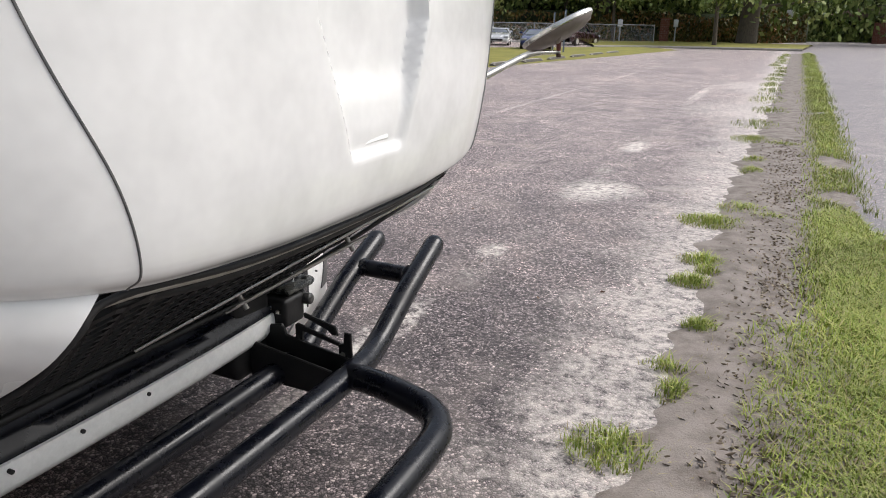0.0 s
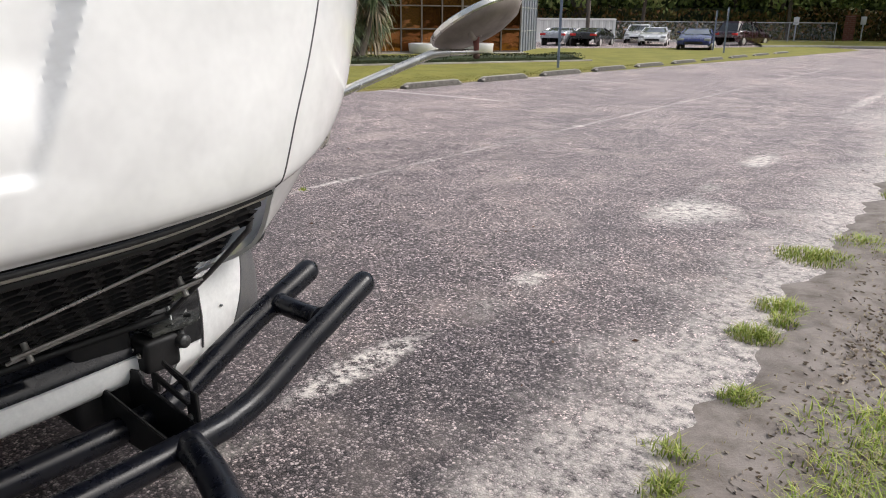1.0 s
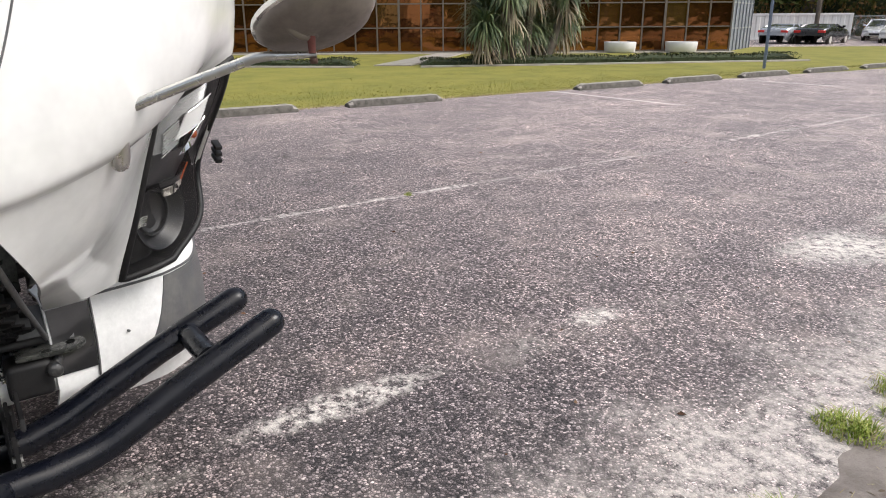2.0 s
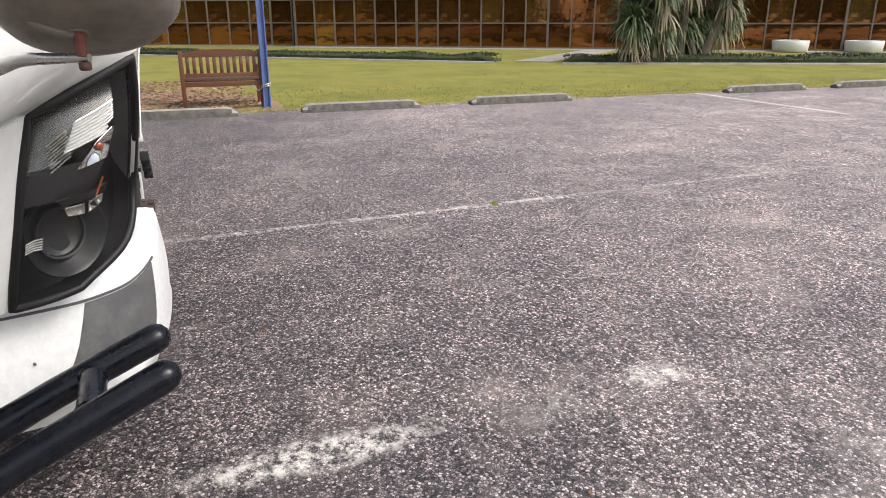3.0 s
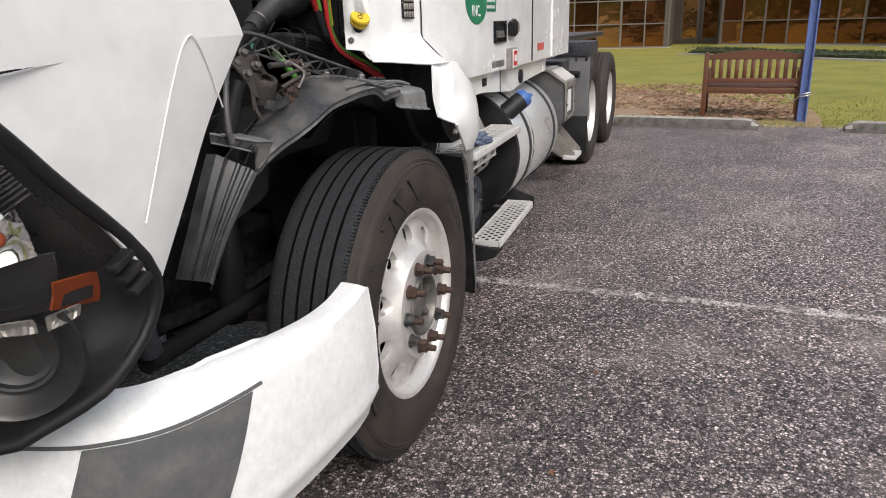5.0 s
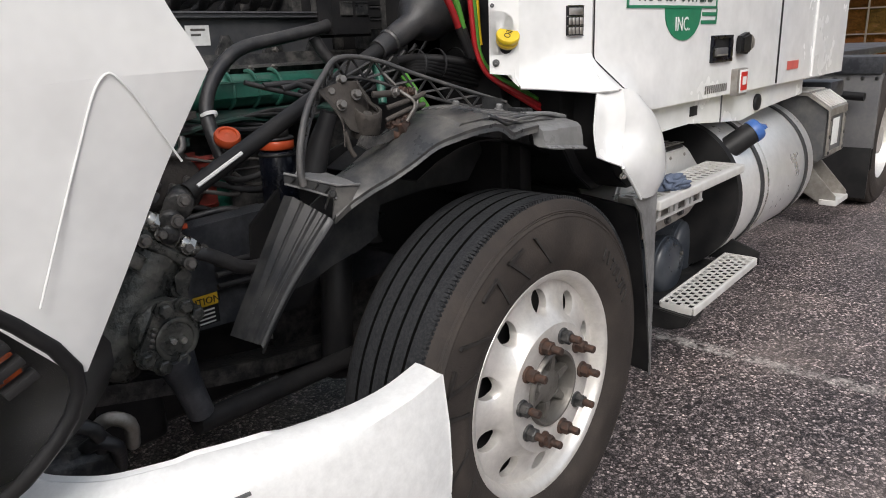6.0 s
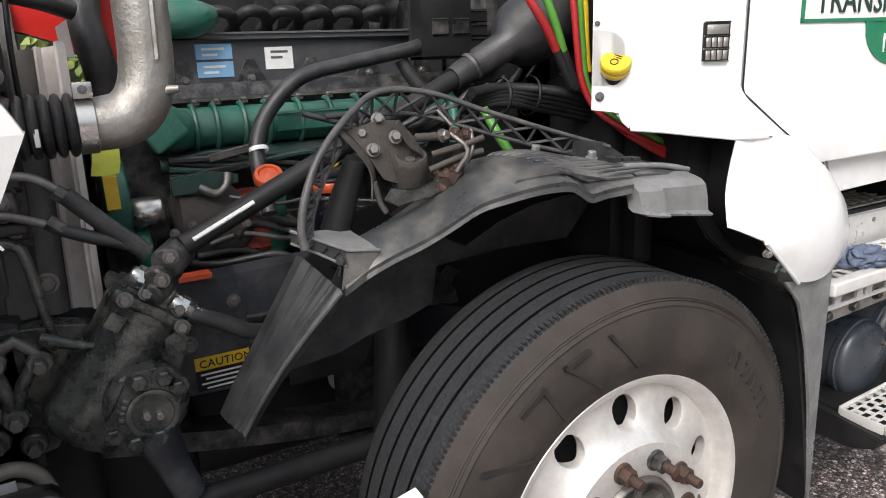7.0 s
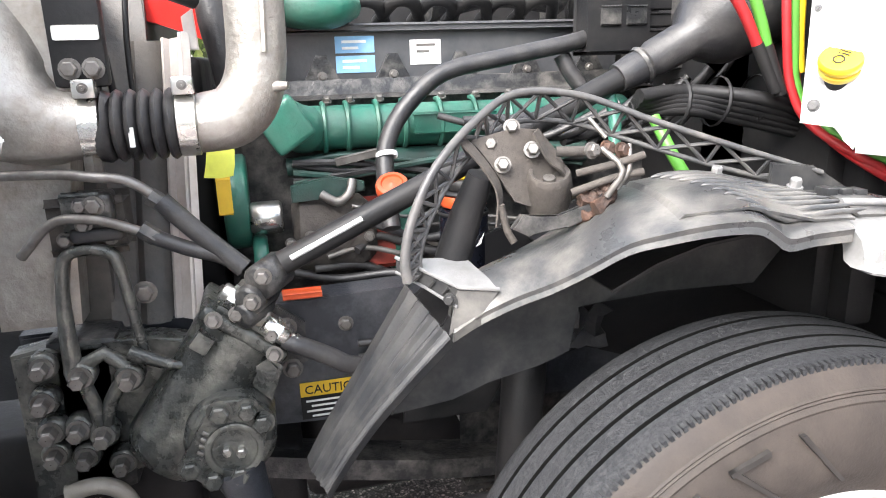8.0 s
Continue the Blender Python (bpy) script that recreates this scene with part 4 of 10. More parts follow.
for s in (1, -1):
    bm = bm_new()
    prism(bm, [(1.335, 0.335), (1.335, 0.480), (1.345, 0.495), (1.405, 0.508), (1.418, 0.495), (1.418, 0.470), (1.50, 0.462), (1.665, 0.440), (1.675, 0.400), (1.672, 0.345), (1.50, 0.330)], "y", s * 0.545, s * 0.555, 0.003)
    plate = part("bracket", bm, BLACK_PLASTIC, guard, "black flat-steel hinge bracket")
    bm = bm_new()
    prism(bm, [(1.335, 0.335), (1.335, 0.47), (1.65, 0.43), (1.65, 0.345)], "y", s * 0.465, s * 0.475, 0.003)
    part("side_plate", bm, BLACK_PLASTIC, plate)
    bm = bm_new()
    box(bm, (1.35, min(s * 0.47, s * 0.55), 0.335), (1.66, max(s * 0.47, s * 0.55), 0.345), 0.002)
    part("base_plate", bm, BLACK_PLASTIC, plate)
    bm = bm_new()
    prism(bm, [(1.452, 0.462), (1.452, 0.512), (1.462, 0.518), (1.620, 0.482), (1.620, 0.468), (1.480, 0.498), (1.480, 0.462)], "y", s * 0.556, s * 0.566, 0.002)
    part("hook_plate", bm, BLACK_PLASTIC, plate)
    bm = bm_new()
    prism(bm, [(1.618, 0.43), (1.618, 0.478), (1.640, 0.482), (1.640, 0.522), (1.664, 0.522), (1.668, 0.42)], "y", s * 0.556, s * 0.566, 0.002)
    part("hook_end", bm, BLACK_PLASTIC, plate)
    bm = bm_new()
    prism(bm, [(1.470, 0.530), (1.470, 0.546), (1.590, 0.522), (1.600, 0.492), (1.575, 0.490), (1.565, 0.508)], "y", s * 0.580, s * 0.592, 0.003)
    part("latch_bar", bm, BLACK_PLASTIC, plate)
    bm = bm_new()
    box(bm, (1.27, s * 0.63 - 0.055, 0.475), (1.40, s * 0.63 + 0.055, 0.575), 0.016, 3)
    part("hinge_block", bm, BLACK_PLASTIC, plate)
    for x, y, z in ((1.345, 0.572, 0.545), (1.375, 0.572, 0.535)):
        bm = bm_new()
        box(bm, (x - 0.007, min(s * 0.565, s * y), z - 0.006), (x + 0.007, max(s * 0.565, s * y) + 0.004, z + 0.006), 0.002)
        part("bright_nut", bm, STEEL, plate)
    bm = bm_new()
    cyl(bm, (1.375, s * 0.685, 0.545), (1.425, s * 0.690, 0.55), 0.020, 18, bevel=0.005)
    part("hinge_knob", bm, IRON, plate)
    bm = bm_new()
    out = [(1.290, s * 0.60), (1.395, s * 0.605)] + [(1.352 + 0.043 * math.cos(a), s * (0.735 + 0.046 * math.sin(a))) for a in [math.pi * k / 10 for k in range(11)]] + [(1.300, s * 0.67)]
    prism(bm, out, "z", 0.582, 0.596, 0.004)
    hook = part("tow_hook", bm, CAST_GREY, plate, "grey flat tow eye")
    # black disc stands in for the dark of the hole
    bm = bm_new()
    cyl(bm, (1.357, s * 0.742, 0.5965), (1.357, s * 0.742, 0.5985), 0.011, 14)
    part("eye_hole", bm, RECESS_SHADE, hook)
    bm = bm_new()
    tube(bm, [(1.30, s * 0.60, 0.575), (1.32, s * 0.66, 0.570), (1.36, s * 0.70, 0.565), (1.39, s * 0.695, 0.55)], [0.012, 0.014, 0.016, 0.014], 8, smooth=4)
    part("hinge_rib", bm, IRON, plate)
    for x, z in ((1.365, 0.440), (1.52, 0.425), (1.60, 0.405), (1.635, 0.445), (1.640, 0.425)):
        bm = bm_new()
        cyl(bm, (x, s * 0.550, z), (x, s * 0.572, z), 0.010, 6)
        part("bolt", bm, STEEL if x > 1.61 else IRON, plate)
    bm = bm_new()
    grid_surface(bm, [[(1.335, s * 0.615, 0.600), (1.345, s * 0.69, 0.602), (1.338, s * 0.755, 0.60)], [(1.310, s * 0.63, 0.645), (1.322, s * 0.70, 0.66), (1.318, s * 0.76, 0.655)], [(1.275, s * 0.65, 0.69), (1.29, s * 0.71, 0.70), (1.292, s * 0.765, 0.695)]], thick=0.004)
    part("torn_shield", bm, GREY_PLASTIC, plate)


# ---------------------------------------------------------------- wheels
def tyre_profile(r, w):
    """(radius, height) pairs across a road tyre of width w, outer side first; five ribs between four grooves."""
    p = [(0.306, -0.010), (0.314, 0.010), (0.328, 0.020), (0.345, 0.0255), (0.352, 0.030), (0.375, 0.034), (0.410, 0.034), (0.445, 0.028),
         (0.462, 0.0225), (0.466, 0.0235), (0.470, 0.0205), (0.473, 0.0180), (0.4755, 0.0195), (0.4775, 0.0162), (0.480, 0.0176), (0.482, 0.0138), (r - 0.030, 0.012), (r - 0.014, 0.002), (r - 0.006, -0.006), (r - 0.003, -0.012)]
    y = -0.018
    p.append((r, y))
    for k in range(4):
        g = -(0.054 + 0.0435 * k)
        p += [(r, g + 0.0042), (r - 0.013, g + 0.0034), (r - 0.013, g - 0.0034), (r, g - 0.0042)]
    p += [(r - 0.003, -(w - 0.03)), (r - 0.008, -(w - 0.015)), (r - 0.022, -(w + 0.002)), (0.445, -(w + 0.028)), (0.40, -(w + 0.034)), (0.335, -(w + 0.026)), (0.292, -w)]
    return p


def front_tyre(centre, s, r=0.515):
    rot = Matrix.Translation(centre) @ Matrix.Rotation(radians(-90 * s), 4, "X")
    w = 0.247
    bm = bm_new()
    rings = lathe(bm, tyre_profile(r, w), 120, rot)
    crown = {v for ring in rings[18:-5] for v in ring}
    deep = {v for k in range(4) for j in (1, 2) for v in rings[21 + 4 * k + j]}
    # groove faces are near-black, which puts their recess shade into the colour
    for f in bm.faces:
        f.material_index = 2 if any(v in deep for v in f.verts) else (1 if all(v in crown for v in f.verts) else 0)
    tyre = part("tyre", bm, [RUBBER, TREAD, RECESS_SHADE], truck, "worn black steer tyre", angle=28)
    # fine cuts along the shoulder
    bm = bm_new()
    n = 290
    for k in range(n):
        m = rot @ Matrix.Rotation(2 * math.pi * k / n, 4, "Z") @ Matrix.Translation((r - 0.007, 0, -0.010))
        box(bm, (-0.006, -0.0030, -0.008), (0.0085, 0.0030, 0.006), 0, 1, m)
    tagged(part("sipe_band", bm, TREAD, tyre, smooth=False), kind="stuff")
    # raised lettering on the side wall, as plain bars
    for base, count, step, h, wd in ((367, 8, 15.0, 0.088, 0.062), (292, 8, 4.2, 0.034, 0.014)):
        for k in range(count):
            m = rot @ Matrix.Rotation(radians(base - 90 + step * k) * s, 4, "Z") @ Matrix.Translation((0.402, 0, 0.0340))
            bm = bm_new()
            lean = 0.35 if k % 3 == 0 else (-0.3 if k % 3 == 1 else 0.0)
            a = [(-h / 2, -wd / 2), (-h / 2, -wd / 2 + 0.007), (h / 2, wd / 2 * (1 if lean else -1) + 0.004 + lean * 0.01), (h / 2, wd / 2 * (1 if lean else -1) - 0.005 + lean * 0.01)]
            prism(bm, a, "z", -0.004, 0.0042)
            if lean <= 0:
                prism(bm, [(h / 2 - 0.008, -wd / 2), (h / 2 - 0.008, wd / 2), (h / 2, wd / 2), (h / 2, -wd / 2)], "z", -0.0035, 0.0038)
            bmesh.ops.transform(bm, matrix=m, verts=bm.verts[:])
            part("raised_bar", bm, FRESH_RUBBER, tyre, smooth=False)
    return rot


def alloy_wheel(rot):
    """A ten-hole disc wheel with its nuts and hub."""
    rot = rot @ Matrix.Rotation(radians(18), 4, "Z")
    wide = rot @ Matrix.Diagonal((1.055, 1.055, 1.0, 1.0))
    bm = bm_new()
    lathe(bm, [(0.262, -0.16), (0.270, -0.05), (0.272, -0.020), (0.278, -0.006), (0.284, 0.008), (0.292, 0.014), (0.301, 0.015), (0.305, 0.010), (0.303, -0.006), (0.295, -0.02)], 96, wide)
    rim = part("wheel_rim", bm, ALLOY, truck, "dull polished ten-hole alloy wheel")
    # the disc, sector by sector round each hole
    bm = bm_new()
    r0, r1, rc, rh = 0.168, 0.272, 0.224, 0.0345

    def disc_h(r):
        return -0.024 + 0.020 * (1 - smoothstep(0.195, 0.275, r)) + 0.034 * (1 - smoothstep(0.164, 0.203, r))

    nseg = 24
    for k in range(10):
        a0 = 2 * math.pi * k / 10
        hole, edge = [], []
        for j in range(nseg):
            th = 2 * math.pi * j / nseg
            dx, dy = math.cos(th), math.sin(th)
            hole.append((rc + rh * dx, rh * 0.92 * dy / rc))
            # border of the sector in (radius, angle)
            lim = min((r1 - rc) / dx if dx > 1e-6 else 9, (r0 - rc) / dx if dx < -1e-6 else 9, (math.pi / 10) / (abs(dy) / rc) if abs(dy) > 1e-6 else 9)
            edge.append((rc + lim * dx, lim * dy / rc))
        corners = sorted([(math.atan2(sy * math.pi / 10 * rc, rr - rc) % (2 * math.pi), (rr, sy * math.pi / 10)) for rr in (r0, r1) for sy in (-1, 1)])
        ring = sorted([(2 * math.pi * j / nseg, hole[j], edge[j]) for j in range(nseg)] +
                      [(th, (rc + rh * math.cos(th), rh * 0.92 * math.sin(th) / rc), c) for th, c in corners])

        def put(q, dz=0.0):
            r, a = q
            return bm.verts.new(Vector((r * math.cos(a + a0), r * math.sin(a + a0), disc_h(r) + dz)))
        hv = [put((rc + (q[0] - rc) * 1.0, q[1])) for _, q, _ in ring]
        bv = [put((rc + (q[0] - rc) * 1.12, q[1] * 1.12), 0.0) for _, q, _ in ring]
        iv = [put((rc + (q[0] - rc) * 0.93, q[1] * 0.93), -0.004) for _, q, _ in ring]
        dv = [put((rc + (q[0] - rc) * 0.93, q[1] * 0.93), -0.028) for _, q, _ in ring]
        ev = [put(q) for _, _, q in ring]
        m_ = len(ring)
        for rings in ((ev, bv), (bv, iv), (iv, dv)):
            for j in range(m_):
                bm.faces.new((rings[0][j], rings[0][(j + 1) % m_], rings[1][(j + 1) % m_], rings[1][j]))
        for v in hv:
            bm.verts.remove(v)
    bmesh.ops.remove_doubles(bm, verts=bm.verts[:], dist=0.0004)
    bmesh.ops.transform(bm, matrix=wide, verts=bm.verts[:])
    part("disc", bm, ALLOY, rim, angle=50)
    bm = bm_new()
    lathe(bm, [(0.180, 0.030), (0.165, 0.0305), (0.112, 0.0305), (0.106, 0.026), (0.100, 0.010)], 64, rot)
    part("bolt_flange", bm, ALLOY, rim)
    bm = bm_new()
    lathe(bm, [(0.285, -0.070), (0.10, -0.070), (0.001, -0.070)], 32, rot)
    part("brake_drum", bm, BLACK_PLASTIC, rim)
    bm = bm_new()
    lathe(bm, [(0.108, 0.020), (0.106, 0.036), (0.101, 0.040), (0.096, 0.039), (0.091, 0.028), (0.088, -0.012)], 48, rot)
    hub = part("hub", bm, HUB_IRON, rim)
    bm = bm_new()
    lathe(bm, [(0.090, -0.010), (0.05, -0.008), (0.001, -0.008)], 32, rot)
    part("hub_well", bm, IRON, hub)
    bm = bm_new()
    lathe(bm, [(0.050, -0.008), (0.046, 0.016), (0.042, 0.020), (0.001, 0.021)], 32, rot)
    part("hub_boss", bm, HUB_IRON, hub)
    for k in range(6):
        bm = bm_new()
        m = rot @ Matrix.Rotation(math.pi / 3 * k, 4, "Z")
        prism(bm, [(0.042, -0.014), (0.092, -0.009), (0.092, 0.009), (0.042, 0.014)], "z", -0.008, 0.022, 0.003)
        bmesh.ops.transform(bm, matrix=m, verts=bm.verts[:])
        part("hub_web", bm, HUB_IRON, hub)
    for k in range(10):
        m = rot @ Matrix.Rotation(2 * math.pi * (k + 0.5) / 10, 4, "Z") @ Matrix.Translation((0.1429, 0, 0.030))
        bm = bm_new()
        lathe(bm, [(0.023, 0.0), (0.023, 0.005), (0.0205, 0.007), (0.001, 0.007)], 16, m)
        lathe(bm, [(0.019, 0.006), (0.019, 0.026), (0.016, 0.029), (0.001, 0.029)], 6, m)
        nut = part("wheel_nut", bm, RUST if k % 3 else IRON, rim, "rusty wheel nut", angle=25)
        bm = bm_new()
        lathe(bm, [(0.011, 0.025), (0.011, 0.054), (0.0095, 0.057), (0.001, 0.057)], 10, m)
        part("stud", bm, RUST, nut)
    return rim


rot = front_tyre((0, 1.168, 0.507), 1)
alloy_wheel(rot)
rot = front_tyre((0, -1.168, 0.507), -1)


# ---------------------------------------------------------------- the lorry: engine bay and wheel well
def bolt(parent, at, axis, r=0.013, h=0.014, material=None, washer=True):
    r = r * 0.82
    m = Matrix.Translation(at) @ Vector(axis).to_track_quat("Z", "Y").to_matrix().to_4x4()
    bm = bm_new()
    if washer:
        lathe(bm, [(r * 1.35, 0), (r * 1.35, 0.003), (0.001, 0.003)], 14, m)
    lathe(bm, [(r, 0.002), (r, h * 0.85), (r * 0.8, h), (0.001, h)], 6, m)
    return part("bolt", bm, material or STEEL_DARK, parent, angle=25)


STEEL_DARK = mat("dull_steel", (0.20, 0.19, 0.18), 0.5, 0.7, dirt=(0.10, 0.085, 0.07), amount=0.7, scale=30)
RADIATOR = mat("radiator_side", (0.075, 0.072, 0.07), 0.55, 0.3, dirt=(0.17, 0.15, 0.13), amount=0.7, scale=8, bump=0.3)
COVER = mat("valve_cover", (0.045, 0.047, 0.052), 0.42, dirt=(0.12, 0.115, 0.11), amount=0.5, scale=9, bump=0.15)
LABEL_BLUE = mat("blue_label", (0.22, 0.46, 0.72), 0.5, dirt=(0.35, 0.5, 0.65), amount=0.4, scale=30)
LABEL_WHITE = mat("white_label", (0.78, 0.78, 0.76), 0.5)
LABEL_YELLOW = mat("yellow_label", (0.72, 0.46, 0.03), 0.5)
PALE_STRIP = mat("galvanised_strip", (0.58, 0.54, 0.51), 0.5, 0.15, dirt=(0.34, 0.26, 0.22), amount=0.6, scale=6)
NOTE = mat("yellow_tag", (0.72, 0.78, 0.12), 0.6)

# frame rails and front cross-member
for s in (1, -1):
    bm = bm_new()
    prism(bm, [(1.20, 0.76), (1.20, 0.985), (0.45, 1.005), (-0.2, 1.005), (-7.2, 1.005), (-7.2, 0.72), (0.40, 0.72)], "y", s * 0.50, s * 0.575, 0.006)
    part("frame_rail", bm, FRAME_STEEL, truck)
bm = bm_new()
box(bm, (1.02, -0.66, 0.70), (1.14, 0.66, 1.0), 0.02)
part("cross_member", bm, IRON, truck)
bm = bm_new()
box(bm, (0.30, -0.42, 0.45), (-0.9, 0.42, 0.95), 0.05)
part("gearbox", bm, IRON, truck)
bm = bm_new()
tube(bm, [(0.0, -0.95, 0.46), (0.0, -0.5, 0.42), (0.0, 0.5, 0.42), (0.0, 0.95, 0.46)], 0.06, 12)
part("front_axle", bm, IRON, truck)
for s in (1, -1):
    bm = bm_new()
    rows = []
    for k in range(15):
        x = 0.95 - 1.75 * k / 14
        z = 0.66 - 0.14 * math.sin(math.pi * k / 14)
        rows.append([(x, s * 0.40, z), (x, s * 0.49, z)])
    grid_surface(bm, rows, thick=0.05, inside=(0, 0, -5))
    part("leaf_spring", bm, IRON, truck)

# engine block, valve cover, sump
bm = bm_new()
box(bm, (0.80, -0.30, 0.62), (-0.35, 0.26, 1.36), 0.04)
engine = part("engine", bm, IRON, truck, "green six-cylinder diesel engine, greasy and dusty")
bm = bm_new()
box(bm, (0.665, -0.22, 1.395), (-0.12, 0.215, 1.505), 0.018, 3)
cover = part("valve_cover", bm, COVER, engine)
bm = bm_new()
box(bm, (0.672, -0.23, 1.505), (-0.125, 0.222, 1.518), 0.005)
part("cover_lid", bm, COVER, engine)
bm = bm_new()
box(bm, (0.68, -0.24, 1.36), (-0.13, 0.232, 1.393), 0.008)
part("cover_flange", bm, IRON, engine)
for k in range(5):
    x = 0.60 - 0.165 * k
    bm = bm_new()
    prism(bm, [(x - 0.045, 1.392), (x - 0.024, 1.43), (x - 0.012, 1.455), (x + 0.012, 1.455), (x + 0.024, 1.43), (x + 0.045, 1.392)], "y", 0.205, 0.226, 0.003)
    part("cover_lug", bm, IRON, cover)
    bolt(cover, (x, 0.226, 1.408), (0, 1, 0), 0.010, 0.012)
for x0, x1, z0, z1, m in ((0.566, 0.476, 1.458, 1.495, LABEL_BLUE), (0.566, 0.476, 1.414, 1.452, LABEL_BLUE), (0.392, 0.318, 1.428, 1.484, LABEL_WHITE)):
    bm = bm_new()
    box(bm, (x1, 0.214, z0), (x0, 0.2175, z1))
    lab = part("sticker", bm, m, cover, "pale printed sticker")
    for k in range(2):
        bm = bm_new()
        w = (x0 - x1) * (0.62 - 0.2 * k)
        z = z1 - 0.012 - 0.014 * k
        box(bm, (x0 - 0.015 - w, 0.2175, z - 0.003), (x0 - 0.015, 0.2185, z + 0.003))
        part("print", bm, LABEL_WHITE if m is LABEL_BLUE else STEEL_DARK, lab, smooth=False)

# green intake manifold with its ribs, and the lower cooler housing
bm = bm_new()
tube(bm, [(0.70, 0.40, 1.335), (0.66, 0.36, 1.305), (0.60, 0.33, 1.302), (0.0, 0.33, 1.298), (-0.1, 0.32, 1.30)], [0.040, 0.050, 0.048, 0.046, 0.044], 22, smooth=5)
manifold = part("intake_manifold", bm, GREEN, engine, "green painted intake manifold")
bm = bm_new()
box(bm, (0.655, 0.34, 1.27), (0.745, 0.43, 1.365), 0.012, 3, Matrix.Translation((0.70, 0.385, 1.32)) @ Matrix.Rotation(radians(32), 4, "Y") @ Matrix.Translation((-0.70, -0.385, -1.32)))
part("manifold_elbow", bm, GREEN, manifold)
for k, x in enumerate((0.615, 0.565, 0.50, 0.44, 0.36, 0.28, 0.20)):
    bm = bm_new()
    tube(bm, [(x, 0.33 + 0.052 * math.sin(a), 1.302 + 0.052 * math.cos(a)) for a in [0.2 * j for j in range(-1, 15)]], 0.006, 6)
    part("rib", bm, GREEN, manifold)
    bolt(manifold, (x - 0.01, 0.335, 1.356), (0, 0.3, 1), 0.010, 0.012, STEEL_DARK)
bm = bm_new()
box(bm, (0.42, 0.372, 1.285), (0.24, 0.384, 1.325), 0.004)
part("cast_plate", bm, GREEN, manifold)
bm = bm_new()
tube(bm, [(0.70, 0.34, 1.222), (0.55, 0.35, 1.225), (0.30, 0.34, 1.22), (0.0, 0.33, 1.215)], [0.02, 0.028, 0.030, 0.028], 14, smooth=4)
part("fuel_rail_housing", bm, GREEN_GRIME, engine)
rnd = random.Random(4)
for k in range(7):
    bm = bm_new()
    pts = [(0.69 - 0.11 * j, 0.385 + 0.02 * rnd.random(), 1.235 + 0.012 * math.sin(j * 1.7 + k) - 0.006 * k) for j in range(7)]
    tube(bm, pts, 0.0055 + 0.002 * (k % 2), 7, smooth=4)
    part("wiring", bm, HOSE if k % 3 else GREEN_GRIME, engine)
bm = bm_new()
box(bm, (0.60, 0.40, 1.238), (0.50, 0.41, 1.252), 0.002, 2, Matrix.Translation((0.55, 0.40, 1.245)) @ Matrix.Rotation(radians(10), 4, "Y") @ Matrix.Translation((-0.55, -0.40, -1.245)))
part("slotted_strap", bm, STEEL_DARK, engine)
# upper green air pipe and dark clutter behind the cover
bm = bm_new()
tube(bm, [(0.72, 0.10, 1.60), (0.66, 0.24, 1.565), (0.58, 0.26, 1.555), (0.525, 0.22, 1.56)], [0.045, 0.05, 0.046, 0.03], 18, smooth=5)
part("air_pipe", bm, GREEN, engine)
bm = bm_new()
lathe(bm, [(0.054, -0.008), (0.056, 0.0), (0.054, 0.008)], 24, Matrix.Translation((0.672, 0.215, 1.572)) @ Vector((-0.5, 0.85, -0.2)).to_track_quat("Z", "Y").to_matrix().to_4x4())
part("pipe_clamp", bm, STEEL, engine)
for k in range(6):
    bm = bm_new()
    x = 0.48 - 0.09 * k
    tube(bm, [(x + 0.05, 0.05, 1.53), (x + 0.02, 0.12 + 0.02 * (k % 2), 1.575), (x - 0.03, 0.13, 1.57), (x - 0.06, 0.05, 1.53)], 0.016, 10, smooth=4)
    part("hose", bm, BLACK_PLASTIC, engine)
bm = bm_new()
tube(bm, [(0.30, -0.05, 1.60), (0.1, -0.08, 1.64), (-0.12, -0.1, 1.62)], 0.07, 14, smooth=4)
part("turbo_duct", bm, IRON, engine)

# alternator, belt pulleys, compressor
bm = bm_new()
cyl(bm, (0.785, 0.36, 1.16), (0.835, 0.36, 1.16), 0.10, 36, bevel=0.006)
part("pulley", bm, GREEN, engine)
bm = bm_new()
cyl(bm, (0.755, 0.42, 1.045), (0.785, 0.42, 1.045), 0.052, 28, bevel=0.005)
part("pulley", bm, GREEN, engine)
bm = bm_new()
cyl(bm, (0.72, 0.43, 1.135), (0.785, 0.43, 1.135), 0.034, 24, bevel=0.006)
part("tensioner", bm, STEEL, engine)
bm = bm_new()
tube(bm, [(0.70, 0.40, 1.09), (0.69, 0.40, 1.09), (0.56, 0.40, 1.08), (0.53, 0.40, 1.08)], [0.06, 0.085, 0.085, 0.06], 26)
part("compressor", bm, MUD, engine, "dusty cast compressor")
for k in range(5):
    bolt(engine, (0.71 - 0.04 * k, 0.485, 1.09 + 0.012 * (k % 2)), (0, 1, 0), 0.010, 0.012)
bm = bm_new()
prism(bm, [(0.70, 1.165), (0.70, 1.20), (0.62, 1.215), (0.55, 1.20), (0.55, 1.18), (0.62, 1.17)], "y", 0.44, 0.455, 0.003)
part("compressor_bracket", bm, GREEN_GRIME, engine)
bm = bm_new()
tube(bm, [(0.64, 0.46, 1.18), (0.61, 0.475, 1.165), (0.585, 0.475, 1.18), (0.575, 0.46, 1.205)], 0.010, 8, smooth=4)
part("looped_pipe", bm, STEEL_DARK, engine)
bm = bm_new()
box(bm, (0.545, 0.36, 1.02), (0.50, 0.45, 1.14), 0.01)
